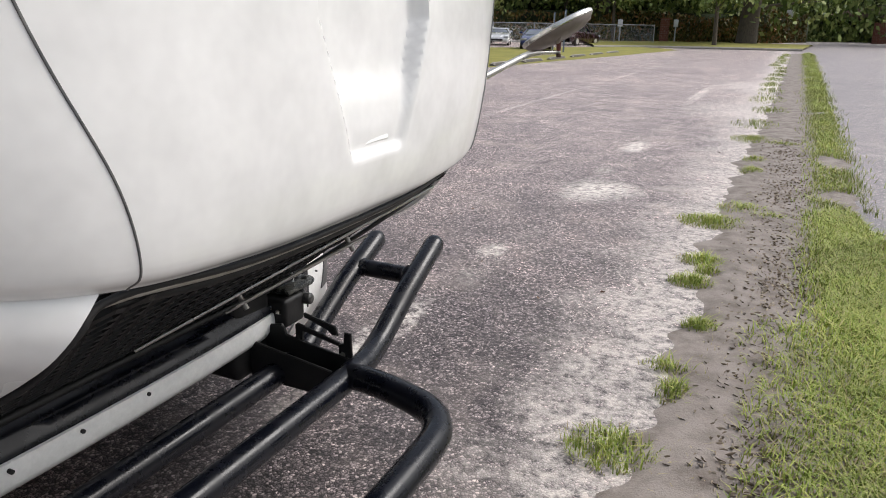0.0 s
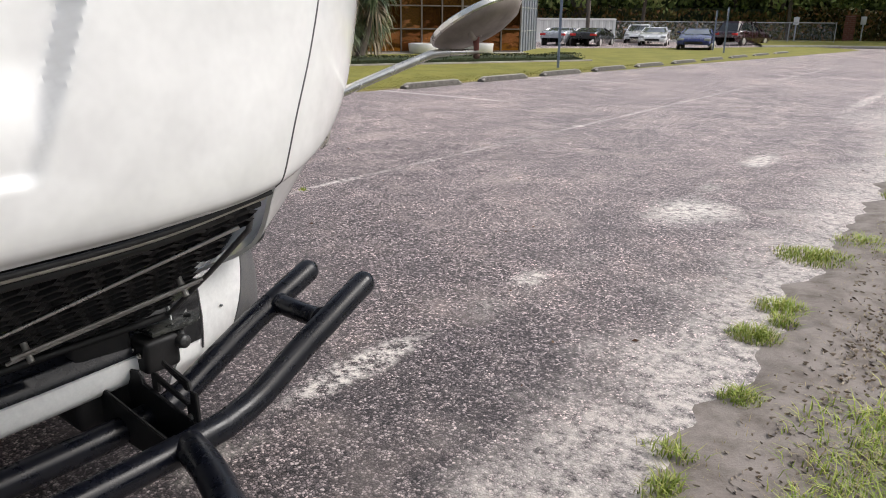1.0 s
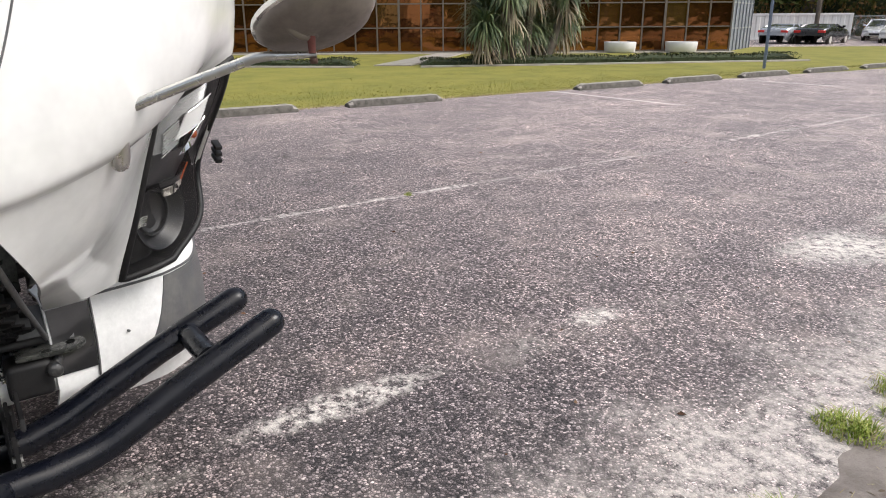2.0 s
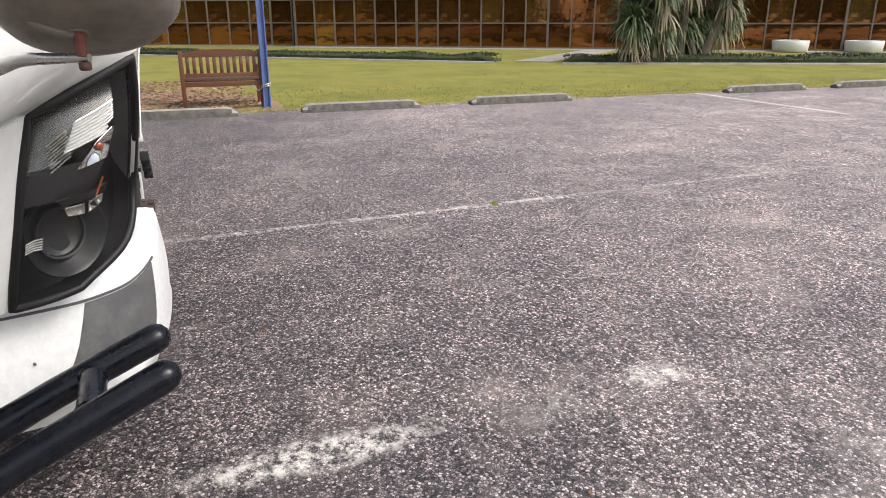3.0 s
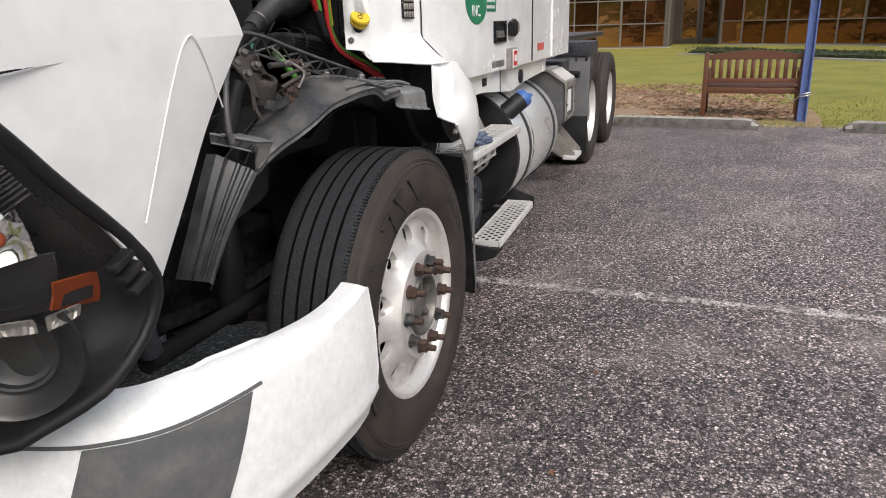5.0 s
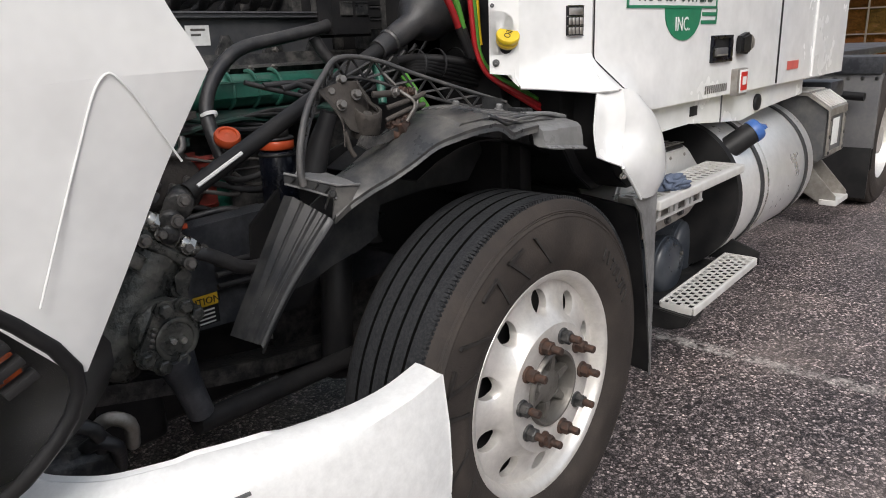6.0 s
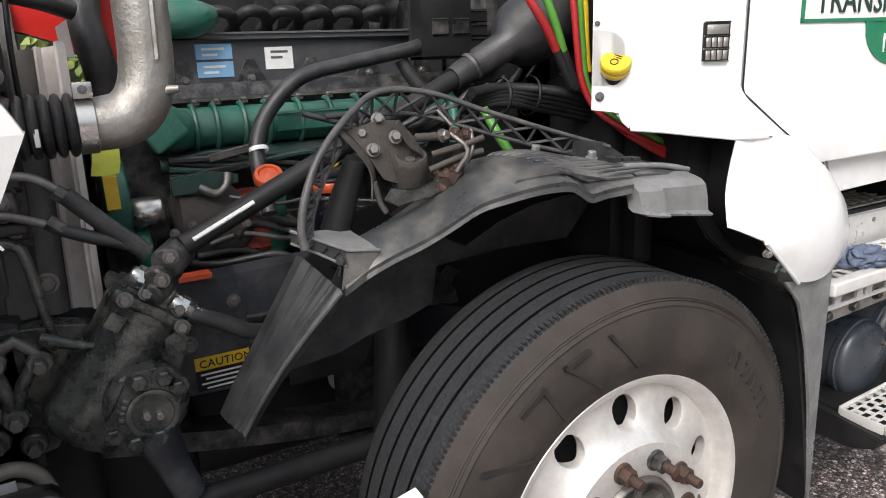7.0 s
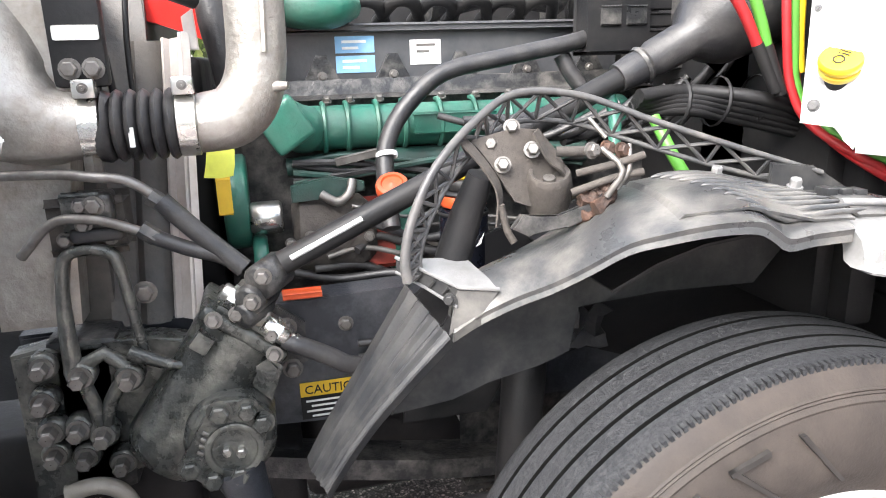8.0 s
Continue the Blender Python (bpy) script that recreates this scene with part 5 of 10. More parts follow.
part("red_sleeve", bm, mat("dull_red", (0.22, 0.03, 0.02), 0.6, dirt=(0.10, 0.03, 0.02), amount=0.6, scale=20), engine)
bm = bm_new()
cyl(bm, (0.47, 0.42, 1.0), (0.47, 0.42, 1.14), 0.035, 18, bevel=0.006)
part("drain_cock", bm, GREEN, engine)
# fuel filters with orange rings
bm = bm_new()
cyl(bm, (0.372, 0.575, 0.98), (0.372, 0.575, 1.155), 0.049, 28, bevel=0.006)
can = part("fuel_filter", bm, BLACK_PAINT, engine, "black filter canister with an orange ring")
for z0, z1, r, m, nm in ((1.140, 1.150, 0.051, BLACK_PLASTIC, "lower_band"), (1.158, 1.182, 0.046, ORANGE, "orange_ring"), (1.182, 1.190, 0.047, BLACK_PLASTIC, "collar"), (1.190, 1.212, 0.034, BLACK_PLASTIC, "filter_head"), (1.212, 1.224, 0.022, YELLOW, "yellow_cap")):
    bm = bm_new()
    cyl(bm, (0.372, 0.575, z0), (0.372, 0.575, z1), r, 28, bevel=0.003)
    part(nm, bm, m, can)
bm = bm_new()
prism(bm, [(0.362, 1.085), (0.345, 1.112), (0.352, 1.09)], "y", 0.624, 0.626)
part("paper_scrap", bm, LABEL_WHITE, can, smooth=False)
bm = bm_new()
lathe(bm, [(0.001, -0.012), (0.030, -0.012), (0.033, -0.006), (0.033, 0.006), (0.030, 0.012), (0.022, 0.014), (0.020, 0.010), (0.012, 0.010), (0.001, 0.015)], 20, Matrix.Translation((0.512, 0.572, 1.204)) @ Vector((0.15, 0.55, 0.8)).to_track_quat("Z", "Y").to_matrix().to_4x4())
part("orange_cap", bm, ORANGE, engine)
bm = bm_new()
box(bm, (0.735, 0.57, 1.010), (0.665, 0.60, 1.019), 0.002)
part("orange_block", bm, ORANGE, engine)

# black breather hose sweeping up over the manifold
bm = bm_new()
tube(bm, [(0.515, 0.56, 1.12), (0.513, 0.50, 1.22), (0.50, 0.47, 1.28), (0.455, 0.45, 1.347), (0.37, 0.44, 1.412), (0.23, 0.44, 1.44), (0.10, 0.44, 1.462), (0.04, 0.43, 1.475)], 0.0185, 14, smooth=6)
part("breather_hose", bm, HOSE, engine, "ribbed black breather hose")
bm = bm_new()
lathe(bm, [(0.022, -0.005), (0.023, 0.0), (0.022, 0.005)], 18, Matrix.Translation((0.505, 0.485, 1.255)) @ Matrix.Rotation(radians(25), 4, "X"))
part("cable_tie", bm, LABEL_WHITE, engine)
bm = bm_new()
tube(bm, [(0.10, 0.42, 1.44), (0.08, 0.43, 1.40), (0.05, 0.44, 1.36)], 0.018, 12, smooth=4)
part("corrugated_pipe", bm, HOSE, engine)
bm = bm_new()
box(bm, (0.055, 0.40, 1.445), (-0.075, 0.47, 1.66), 0.008)
fuse = part("fuse_box", bm, BLACK_PLASTIC, truck, "black electrical box on the bulkhead")
for k in range(3):
    bm = bm_new()
    box(bm, (-0.085, 0.41, 1.46 + 0.035 * k), (-0.135, 0.46, 1.485 + 0.035 * k), 0.004)
    part("connector", bm, BLACK_PLASTIC, fuse)
for k in range(2):
    bm = bm_new()
    box(bm, (0.03 - 0.06 * k, 0.47, 1.50), (-0.01 - 0.06 * k, 0.474, 1.535), 0.003)
    part("cover_panel", bm, IRON, fuse)

# steering shaft, joint and rubber boot
bm = bm_new()
tube(bm, [(0.735, 0.762, 1.127), (0.10, 0.715, 1.405)], 0.0205, 18)
shaft = part("steering_shaft", bm, BLACK_PLASTIC, truck, "black steering shaft with a rubber boot")
bm = bm_new()
a, b = Vector((0.72, 0.782, 1.140)), Vector((0.60, 0.773, 1.193))
d = (b - a).normalized()
tube(bm, [a, b], 0.0045, 6)
part("white_stripe", bm, LABEL_WHITE, shaft)
bm = bm_new()
tube(bm, [(0.12, 0.716, 1.397), (0.09, 0.714, 1.41), (0.055, 0.711, 1.425), (0.045, 0.71, 1.43), (-0.02, 0.705, 1.46), (-0.04, 0.703, 1.47), (-0.07, 0.70, 1.485), (-0.12, 0.70, 1.51), (-0.20, 0.70, 1.54)],
     [0.026, 0.030, 0.030, 0.034, 0.036, 0.058, 0.078, 0.086, 0.088], 26)
part("boot", bm, HOSE, shaft)
bm = bm_new()
lathe(bm, [(0.033, -0.006), (0.036, 0.0), (0.033, 0.006)], 24, Matrix.Translation((0.07, 0.712, 1.418)) @ Vector((-0.9, 0, 0.42)).to_track_quat("Z", "Y").to_matrix().to_4x4())
part("boot_band", bm, IRON, shaft)
for dx, dz, r in ((0.0, 0.0, 0.030), (0.022, -0.03, 0.026), (0.03, -0.055, 0.022)):
    bm = bm_new()
    cyl(bm, (0.755 + dx - 0.02, 0.735, 1.115 + dz), (0.755 + dx + 0.02, 0.79, 1.105 + dz), r, 14, bevel=0.006)
    part("universal_joint", bm, IRON, shaft)
for p in ((0.765, 0.80, 1.12), (0.785, 0.80, 1.08)):
    bolt(shaft, p, (0.2, 1, 0), 0.013, 0.015)

# steering gearbox: a slanting cylinder with a top flange, valve block and bolted side cover
GEAR_TILT = Matrix.Translation((0.803, 0.705, 1.016)) @ Matrix.Rotation(radians(-38.5), 4, "Y")
bm = bm_new()
tube(bm, [(0.806, 0.70, 1.010), (0.822, 0.70, 0.985), (0.860, 0.70, 0.927), (0.915, 0.70, 0.845), (0.945, 0.70, 0.800), (0.958, 0.70, 0.782), (0.964, 0.70, 0.774)], [0.076, 0.077, 0.076, 0.081, 0.083, 0.074, 0.050], 32)
gear = part("steering_box", bm, CAST_GREY, truck, "greasy cast steering gearbox with a bolted cover")
bm = bm_new()
box(bm, (-0.080, -0.075, -0.016), (0.080, 0.072, 0.010), 0.010, 3, GEAR_TILT)
part("valve_flange", bm, CAST_GREY, gear)
bm = bm_new()
box(bm, (-0.066, -0.06, 0.006), (0.062, 0.060, 0.020), 0.006, 2, GEAR_TILT)
part("valve_seat", bm, CAST_GREY, gear)
bm = bm_new()
box(bm, (-0.020, -0.05, 0.018), (0.040, 0.062, 0.050), 0.008, 3, GEAR_TILT)
part("valve_block", bm, CAST_ALU, gear)
bm = bm_new()
lathe(bm, [(0.024, 0.045), (0.024, 0.062), (0.017, 0.066), (0.017, 0.085), (0.001, 0.086)], 20, GEAR_TILT @ Matrix.Translation((0.0, 0.0, 0.0)))
part("input_seal", bm, IRON, gear)
for a, b, r in (((0.070, 0.055, 0.042), (0.030, 0.060, 0.042), 0.0155), ((-0.015, 0.062, 0.030), (-0.062, 0.066, 0.030), 0.0165), ((-0.062, 0.066, 0.030), (-0.088, 0.068, 0.028), 0.012)):
    bm = bm_new()
    a, b = GEAR_TILT @ Vector(a), GEAR_TILT @ Vector(b)
    cyl(bm, a, b, r, 14, bevel=0.003)
    fit_part = part("fitting", bm, STEEL, gear)
    bm = bm_new()
    cyl(bm, a.lerp(b, 0.35), a.lerp(b, 0.65), r * 1.3, 6)
    part("hex_nut", bm, STEEL, fit_part, smooth=False)
for q in ((0.056, 0.072, -0.003), (-0.058, 0.072, -0.003), (0.030, 0.070, 0.024), (-0.036, 0.070, 0.024)):
    bolt(gear, GEAR_TILT @ Vector(q), (0.1, 1, 0.1), 0.013, 0.016, STEEL_DARK)
bm = bm_new()
box(bm, (0.035, 0.055, -0.062), (0.066, 0.078, -0.030), 0.005, 2, GEAR_TILT)
part("boss", bm, CAST_GREY, gear)
# cast rib between body and side cover
bm = bm_new()
cyl(bm, (0.842, 0.68, 0.850), (0.842, 0.812, 0.850), 0.074, 32, bevel=0.010)
part("sector_housing", bm, CAST_GREY, gear)
bm = bm_new()
prism(bm, [(0.770, 0.975), (0.748, 0.945), (0.772, 0.885), (0.800, 0.915), (0.800, 0.960)], "y", 0.70, 0.765, 0.008)
part("rib", bm, CAST_GREY, gear)
COVER_BOLTS = [(0.013, 0.064), (-0.030, 0.062), (-0.051, 0.037), (0.066, -0.026), (0.033, -0.052), (-0.008, -0.049)]
hull = []
for k in range(40):
    a = 2 * math.pi * k / 40
    d = (math.cos(a), math.sin(a))
    best = max(COVER_BOLTS, key=lambda q: q[0] * d[0] + q[1] * d[1])
    hull.append((0.840 + best[0] + 0.017 * d[0], 0.846 + best[1] + 0.017 * d[1]))
bm = bm_new()
prism(bm, hull, "y", 0.806, 0.824, 0.003)
part("cover_plate", bm, CAST_GREY, gear)
bm = bm_new()
lathe(bm, [(0.047, -0.004), (0.047, 0.005), (0.042, 0.007), (0.037, 0.006), (0.035, 0.002), (0.001, 0.002)], 32, Matrix.Translation((0.836, 0.825, 0.842)) @ Matrix.Rotation(radians(-90), 4, "X"))
part("hub_ring", bm, CAST_GREY, gear)
for dx, dz in ((0.012, 0.001), (-0.010, -0.004)):
    bolt(gear, (0.836 + dx, 0.824, 0.842 + dz), (0, 1, 0), 0.010, 0.016, STEEL, False)
for x, z in COVER_BOLTS:
    bolt(gear, (0.840 + x, 0.824, 0.846 + z), (0, 1, 0), 0.0185, 0.018, CAST_GREY)
for k in range(5):
    bm = bm_new()
    box(bm, (-0.0035, 0, -0.006), (0.0035, 0.003, 0.006), 0.001, 1, Matrix.Translation((0.893 - 0.004 * k, 0.8235, 0.832 + 0.011 * k)) @ Matrix.Rotation(radians(60), 4, "Y"))
    part("cast_mark", bm, STEEL_DARK, gear)
bm = bm_new()
prism(bm, [(0.80, 0.99), (0.75, 1.00), (0.70, 0.96), (0.70, 0.88), (0.76, 0.86), (0.82, 0.92)], "y", 0.58, 0.60, 0.003)
part("mount_plate", bm, IRON, gear)
bolt(gear, (0.735, 0.60, 0.955), (0, 1, 0), 0.018, 0.02)
bolt(gear, (0.73, 0.60, 0.87), (0, 1, 0), 0.018, 0.02)
# raised cast marks on the box, as plain bars
for k in range(4):
    bm = bm_new()
    c = Matrix.Translation((0.806 + 0.020 * k, 0.7655 - 0.001 * k, 0.960 - 0.030 * k)) @ Matrix.Rotation(radians(-38), 4, "Y")
    box(bm, (-0.012, -0.004, -0.010), (0.012, 0.003, -0.006), 0.001, 1, c)
    box(bm, (-0.003, -0.004, -0.010), (0.003, 0.003, 0.012), 0.001, 1, c)
    part("cast_mark", bm, CAST_GREY, gear)
bm = bm_new()
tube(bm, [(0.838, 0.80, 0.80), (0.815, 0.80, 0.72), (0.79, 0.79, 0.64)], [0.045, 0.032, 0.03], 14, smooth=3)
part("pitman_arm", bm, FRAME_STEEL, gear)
# black puts the shade low in the bay into the link's colour
bm = bm_new()
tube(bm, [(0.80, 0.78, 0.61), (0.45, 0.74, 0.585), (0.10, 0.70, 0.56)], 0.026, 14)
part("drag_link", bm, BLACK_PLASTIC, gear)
bm = bm_new()
tube(bm, [(0.745, 0.772, 0.998), (0.715, 0.775, 0.985), (0.67, 0.77, 0.958), (0.635, 0.765, 0.935), (0.58, 0.74, 0.918), (0.50, 0.69, 0.90)], [0.013, 0.016, 0.0165, 0.0165, 0.016, 0.016], 14, smooth=5)
part("return_hose", bm, HOSE, gear)

# spring hanger and the shackle frame above it
bm = bm_new()
prism(bm, [(1.19, 0.98), (1.10, 0.995), (0.96, 0.985), (0.88, 0.97), (0.93, 0.86), (1.0, 0.74), (1.19, 0.70)], "y", 0.60, 0.66, 0.006)
hanger = part("spring_hanger", bm, CAST_GREY, truck, "cast spring hanger with large bolts")
for p in ((1.073, 0.68, 0.953), (1.000, 0.68, 0.940), (1.053, 0.68, 0.842), (1.130, 0.67, 0.973), (1.138, 0.67, 0.911), (1.135, 0.67, 0.857), (1.093, 0.67, 0.854), (1.138, 0.66, 0.807), (1.091, 0.66, 0.796), (1.035, 0.66, 0.775)):
    bm = bm_new()
    cyl(bm, p, (p[0], p[1] + 0.035, p[2]), 0.024, 18, bevel=0.005)
    boss = part("boss", bm, CAST_GREY, hanger)
    bolt(boss, (p[0], p[1] + 0.035, p[2]), (0, 1, 0), 0.017, 0.03)
bm = bm_new()
tube(bm, [(1.085, 0.70, 0.955), (1.083, 0.70, 1.06), (1.076, 0.70, 1.135), (1.062, 0.70, 1.158), (1.035, 0.70, 1.164), (1.005, 0.70, 1.157), (0.990, 0.70, 1.132), (0.980, 0.70, 1.043), (0.968, 0.70, 0.955)], [0.016, 0.012, 0.010, 0.010, 0.010, 0.010, 0.010, 0.009, 0.008], 10, smooth=4)
part("shackle_loop", bm, CAST_GREY, hanger)
bm = bm_new()
tube(bm, [(1.078, 0.705, 0.965), (1.062, 0.705, 0.90), (1.052, 0.705, 0.845), (1.035, 0.705, 0.90), (0.998, 0.705, 0.955)], 0.012, 10, smooth=3)
part("shackle_link", bm, CAST_GREY, hanger)
bm = bm_new()
tube(bm, [(1.075, 0.70, 0.965), (1.035, 0.70, 0.985), (1.0, 0.70, 0.955)], 0.013, 10)
part("shackle_pin", bm, CAST_GREY, hanger)
bm = bm_new()
tube(bm, [(0.99, 0.715, 0.985), (0.93, 0.735, 0.965), (0.885, 0.74, 0.955)], [0.014, 0.010, 0.006], 8)
part("stay", bm, CAST_GREY, hanger)

# radiator, cooler tanks, charge pipe
bm = bm_new()
prism(bm, [(-0.62, 0.70), (0.565, 0.70), (0.545, 1.0), (0.375, 1.50), (0.335, 1.62), (-0.62, 1.62)], "x", 0.945, 1.03, 0.006)
radiator = part("radiator", bm, RADIATOR, truck, "dusty radiator pack with a bright side strip")
LOW_L, LOW_R, TOP_L, TOP_R = Vector((0.932, 0.555, 0.985)), Vector((0.874, 0.630, 0.995)), Vector((0.914, 0.375, 1.490)), Vector((0.858, 0.440, 1.500))


def on_strip(u, v, d=0.0):
    """A point of the leaning side strip: u across it, v up it."""
    return LOW_L.lerp(LOW_R, u).lerp(TOP_L.lerp(TOP_R, u), v) + Vector((0.55, 0.75, 0.25)) * d


bm = bm_new()
grid_surface(bm, [[on_strip(u, k / 12, d) for u, d in ((0.0, 0.004), (0.10, 0.016), (0.18, 0.016), (0.22, 0.002), (0.45, 0.0), (0.74, 0.0), (0.80, 0.003), (0.86, 0.020), (0.94, 0.020), (1.0, 0.004))] for k in range(13)], thick=0.004, inside=(0.9, 0, 1.2))
part("side_strip", bm, PALE_STRIP, radiator, "pale pressed-metal side strip with raised edges", angle=25)
bm = bm_new()
prism(bm, [(0.868, 1.47), (0.872, 1.53), (0.850, 1.545), (0.846, 1.47)], "y", 0.428, 0.445, 0.002)
part("strip_ear", bm, PALE_STRIP, radiator)
bm = bm_new()
rows = []
for k in range(9):
    v = k / 8
    a = on_strip(0.0, v)
    rows.append([a + Vector((q, r, 0)) for q, r in ((-0.004, 0.004), (0.010, 0.022), (0.028, 0.030), (0.050, 0.028), (0.062, 0.018), (0.066, 0.022), (0.110, 0.030))])
grid_surface(bm, rows, thick=0.004, inside=(0.9, 0, 1.2))
part("side_tank", bm, RADIATOR, radiator, "brown dusty end tank of the radiator", angle=30)
bm = bm_new()
prism(bm, [(1.03, 1.545), (1.03, 1.70), (0.70, 1.70), (0.715, 1.44), (0.745, 1.425), (0.765, 1.435), (0.79, 1.47), (0.86, 1.50), (0.93, 1.525)], "y", 0.22, 0.335, 0.008)
part("fan_shroud", bm, RED, radiator, "bright red fan shroud")
for p0, p1, r in (((0.985, 0.60, 1.66), (0.975, 0.615, 1.40), 0.006), ((0.945, 0.52, 1.62), (0.955, 0.56, 1.36), 0.005)):
    bm = bm_new()
    tube(bm, [p0, Vector(p0).lerp(Vector(p1), 0.5) + Vector((0.004, 0.01, 0)), p1], r, 8, smooth=3)
    part("rod", bm, BLACK_PLASTIC, radiator)
bm = bm_new()
tube(bm, [(0.80, 0.36, 1.64), (0.815, 0.38, 1.55), (0.80, 0.39, 1.46), (0.79, 0.37, 1.38)], 0.035, 14, smooth=4)
part("coolant_hose", bm, HOSE, radiator)
bm = bm_new()
tube(bm, [(1.0, 0.52, 1.60), (0.90, 0.50, 1.58), (0.84, 0.47, 1.56)], 0.02, 10, smooth=3)
part("hose", bm, HOSE, radiator)

bm = bm_new()
tube(bm, [(0.738, 0.66, 1.72), (0.739, 0.665, 1.55), (0.743, 0.67, 1.45), (0.757, 0.675, 1.395), (0.787, 0.68, 1.362), (0.83, 0.68, 1.353), (0.85, 0.68, 1.352)], [0.048, 0.048, 0.048, 0.050, 0.050, 0.048, 0.046], 26, smooth=6)
pipe = part("charge_pipe", bm, CAST_ALU, truck, "cast aluminium charge-air pipe with a black bellows")
bm = bm_new()
tube(bm, [(0.725, 0.712, 1.66), (0.726, 0.714, 1.55), (0.730, 0.719, 1.46)], 0.0055, 6)
part("casting_seam", bm, CAST_ALU, pipe)
bm = bm_new()
cyl(bm, (0.728, 0.70, 1.405), (0.698, 0.715, 1.408), 0.012, 10, r2=0.006)
part("casting_nub", bm, CAST_ALU, pipe)
for x in (0.858, 0.998):
    bm = bm_new()
    lathe(bm, [(0.048, -0.016), (0.053, -0.014), (0.053, 0.014), (0.048, 0.016)], 32, Matrix.Translation((x, 0.68, 1.354)) @ Matrix.Rotation(radians(90), 4, "Y"))
    clamp = part("hose_clamp", bm, STEEL, pipe)
    bm = bm_new()
    box(bm, (x - 0.016, 0.70, 1.40), (x + 0.016, 0.725, 1.428), 0.003)
    part("clamp_lug", bm, STEEL, clamp)
    bolt(clamp, (x, 0.725, 1.415), (0, 1, 0), 0.007, 0.006)
bm = bm_new()
prof = []
for k in range(6):
    x = 0.872 + 0.0195 * k
    prof += [((x, 0.68, 1.354), 0.042), ((x + 0.0035, 0.68, 1.354), 0.053), ((x + 0.010, 0.68, 1.354), 0.057), ((x + 0.016, 0.68, 1.354), 0.053)]
prof.append(((0.990, 0.68, 1.358), 0.040))
tube(bm, [p for p, _ in prof], [r for _, r in prof], 30)
bellows = part("bellows", bm, HOSE, pipe)
bm = bm_new()
box(bm, (0.934, 0.732, 1.325), (0.942, 0.736, 1.355), 0.001)
part("print", bm, LABEL_WHITE, bellows)
bm = bm_new()
tube(bm, [(0.99, 0.68, 1.356), (1.03, 0.68, 1.357), (1.075, 0.675, 1.362), (1.13, 0.65, 1.40), (1.18, 0.60, 1.50)], [0.049, 0.053, 0.066, 0.092, 0.11], 24, smooth=4)
part("cooler_outlet", bm, CAST_ALU, pipe)
bm = bm_new()
prism(bm, [(1.03, 1.42), (1.02, 1.62), (1.20, 1.62), (1.20, 1.02), (1.075, 1.02), (1.06, 1.20)], "y", 0.56, 0.66, 0.02)
part("cooler_tank", bm, CAST_ALU, pipe)
# mounting block with two bolts above the bellows
bm = bm_new()
box(bm, (0.965, 0.66, 1.415), (1.045, 0.69, 1.60), 0.01)
block = part("mount_block", bm, BLACK_PLASTIC, truck)
for x in (0.985, 1.018):
    bolt(block, (x, 0.69, 1.443), (0, 1, 0), 0.015, 0.016)
bm = bm_new()
box(bm, (0.97, 0.69, 1.485), (1.035, 0.694, 1.507), 0.004)
part("paper_label", bm, LABEL_WHITE, block)
# support bracket with an oval rubber and a nut, below the bellows
bm = bm_new()
box(bm, (0.985, 0.66, 1.205), (1.045, 0.71, 1.255), 0.012, 3)
hb = part("line_bracket", bm, IRON, truck)
bm = bm_new()
box(bm, (0.975, 0.645, 1.175), (1.055, 0.71, 1.20), 0.010, 3)
part("rubber_pad", bm, HOSE, hb)
bolt(hb, (1.012, 0.71, 1.235), (0, 1, 0), 0.015, 0.012)
bm = bm_new()
cyl(bm, (1.005, 0.70, 1.28), (1.005, 0.70, 1.315), 0.014, 6)
part("line_nut", bm, STEEL_DARK, hb)
for pts, r in (([(1.16, 0.70, 1.290), (1.06, 0.715, 1.289), (1.008, 0.72, 1.282), (0.955, 0.72, 1.272), (0.907, 0.72, 1.235)], 0.0085), ([(0.912, 0.72, 1.238), (0.854, 0.725, 1.175), (0.795, 0.735, 1.118)], 0.0165),
               ([(1.13, 0.70, 1.16), (1.075, 0.715, 1.213), (1.017, 0.72, 1.216), (0.962, 0.72, 1.197), (0.93, 0.72, 1.180)], 0.008), ([(0.935, 0.72, 1.183), (0.88, 0.725, 1.158), (0.83, 0.73, 1.141), (0.795, 0.735, 1.118)], 0.013)):
    bm = bm_new()
    tube(bm, pts, r, 10, smooth=5)
    part("steering_line", bm, STEEL_DARK if r < 0.01 else HOSE, hb)
for p in ((0.915, 0.72, 1.237), (0.935, 0.72, 1.186)):
    bm = bm_new()
    tube(bm, [(p[0] + 0.012, p[1], p[2] + 0.010), (p[0] - 0.010, p[1], p[2] - 0.008)], 0.0145, 6)
    part("line_collar", bm, IRON, hb)
bolt(truck, (0.965, 0.655, 1.07), (0, 1, 0), 0.018, 0.016)

# washer-bottle pump and loose plugs low behind the bumper
bm = bm_new()
box(bm, (1.0, 0.72, 0.52), (1.16, 0.90, 0.72), 0.04, 3)
pump = part("air_dryer", bm, IRON, truck)
for k, (x, z) in enumerate(((1.04, 0.735), (1.10, 0.745), (1.07, 0.70))):
    bm = bm_new()
    tube(bm, [(x, 0.86, z), (x - 0.02, 0.90, z + 0.03), (x - 0.05, 0.91, z + 0.01), (x - 0.06, 0.88, z - 0.05)], 0.014, 10, smooth=4)
    part("plug_lead", bm, HOSE if k else CAST_ALU, pump)

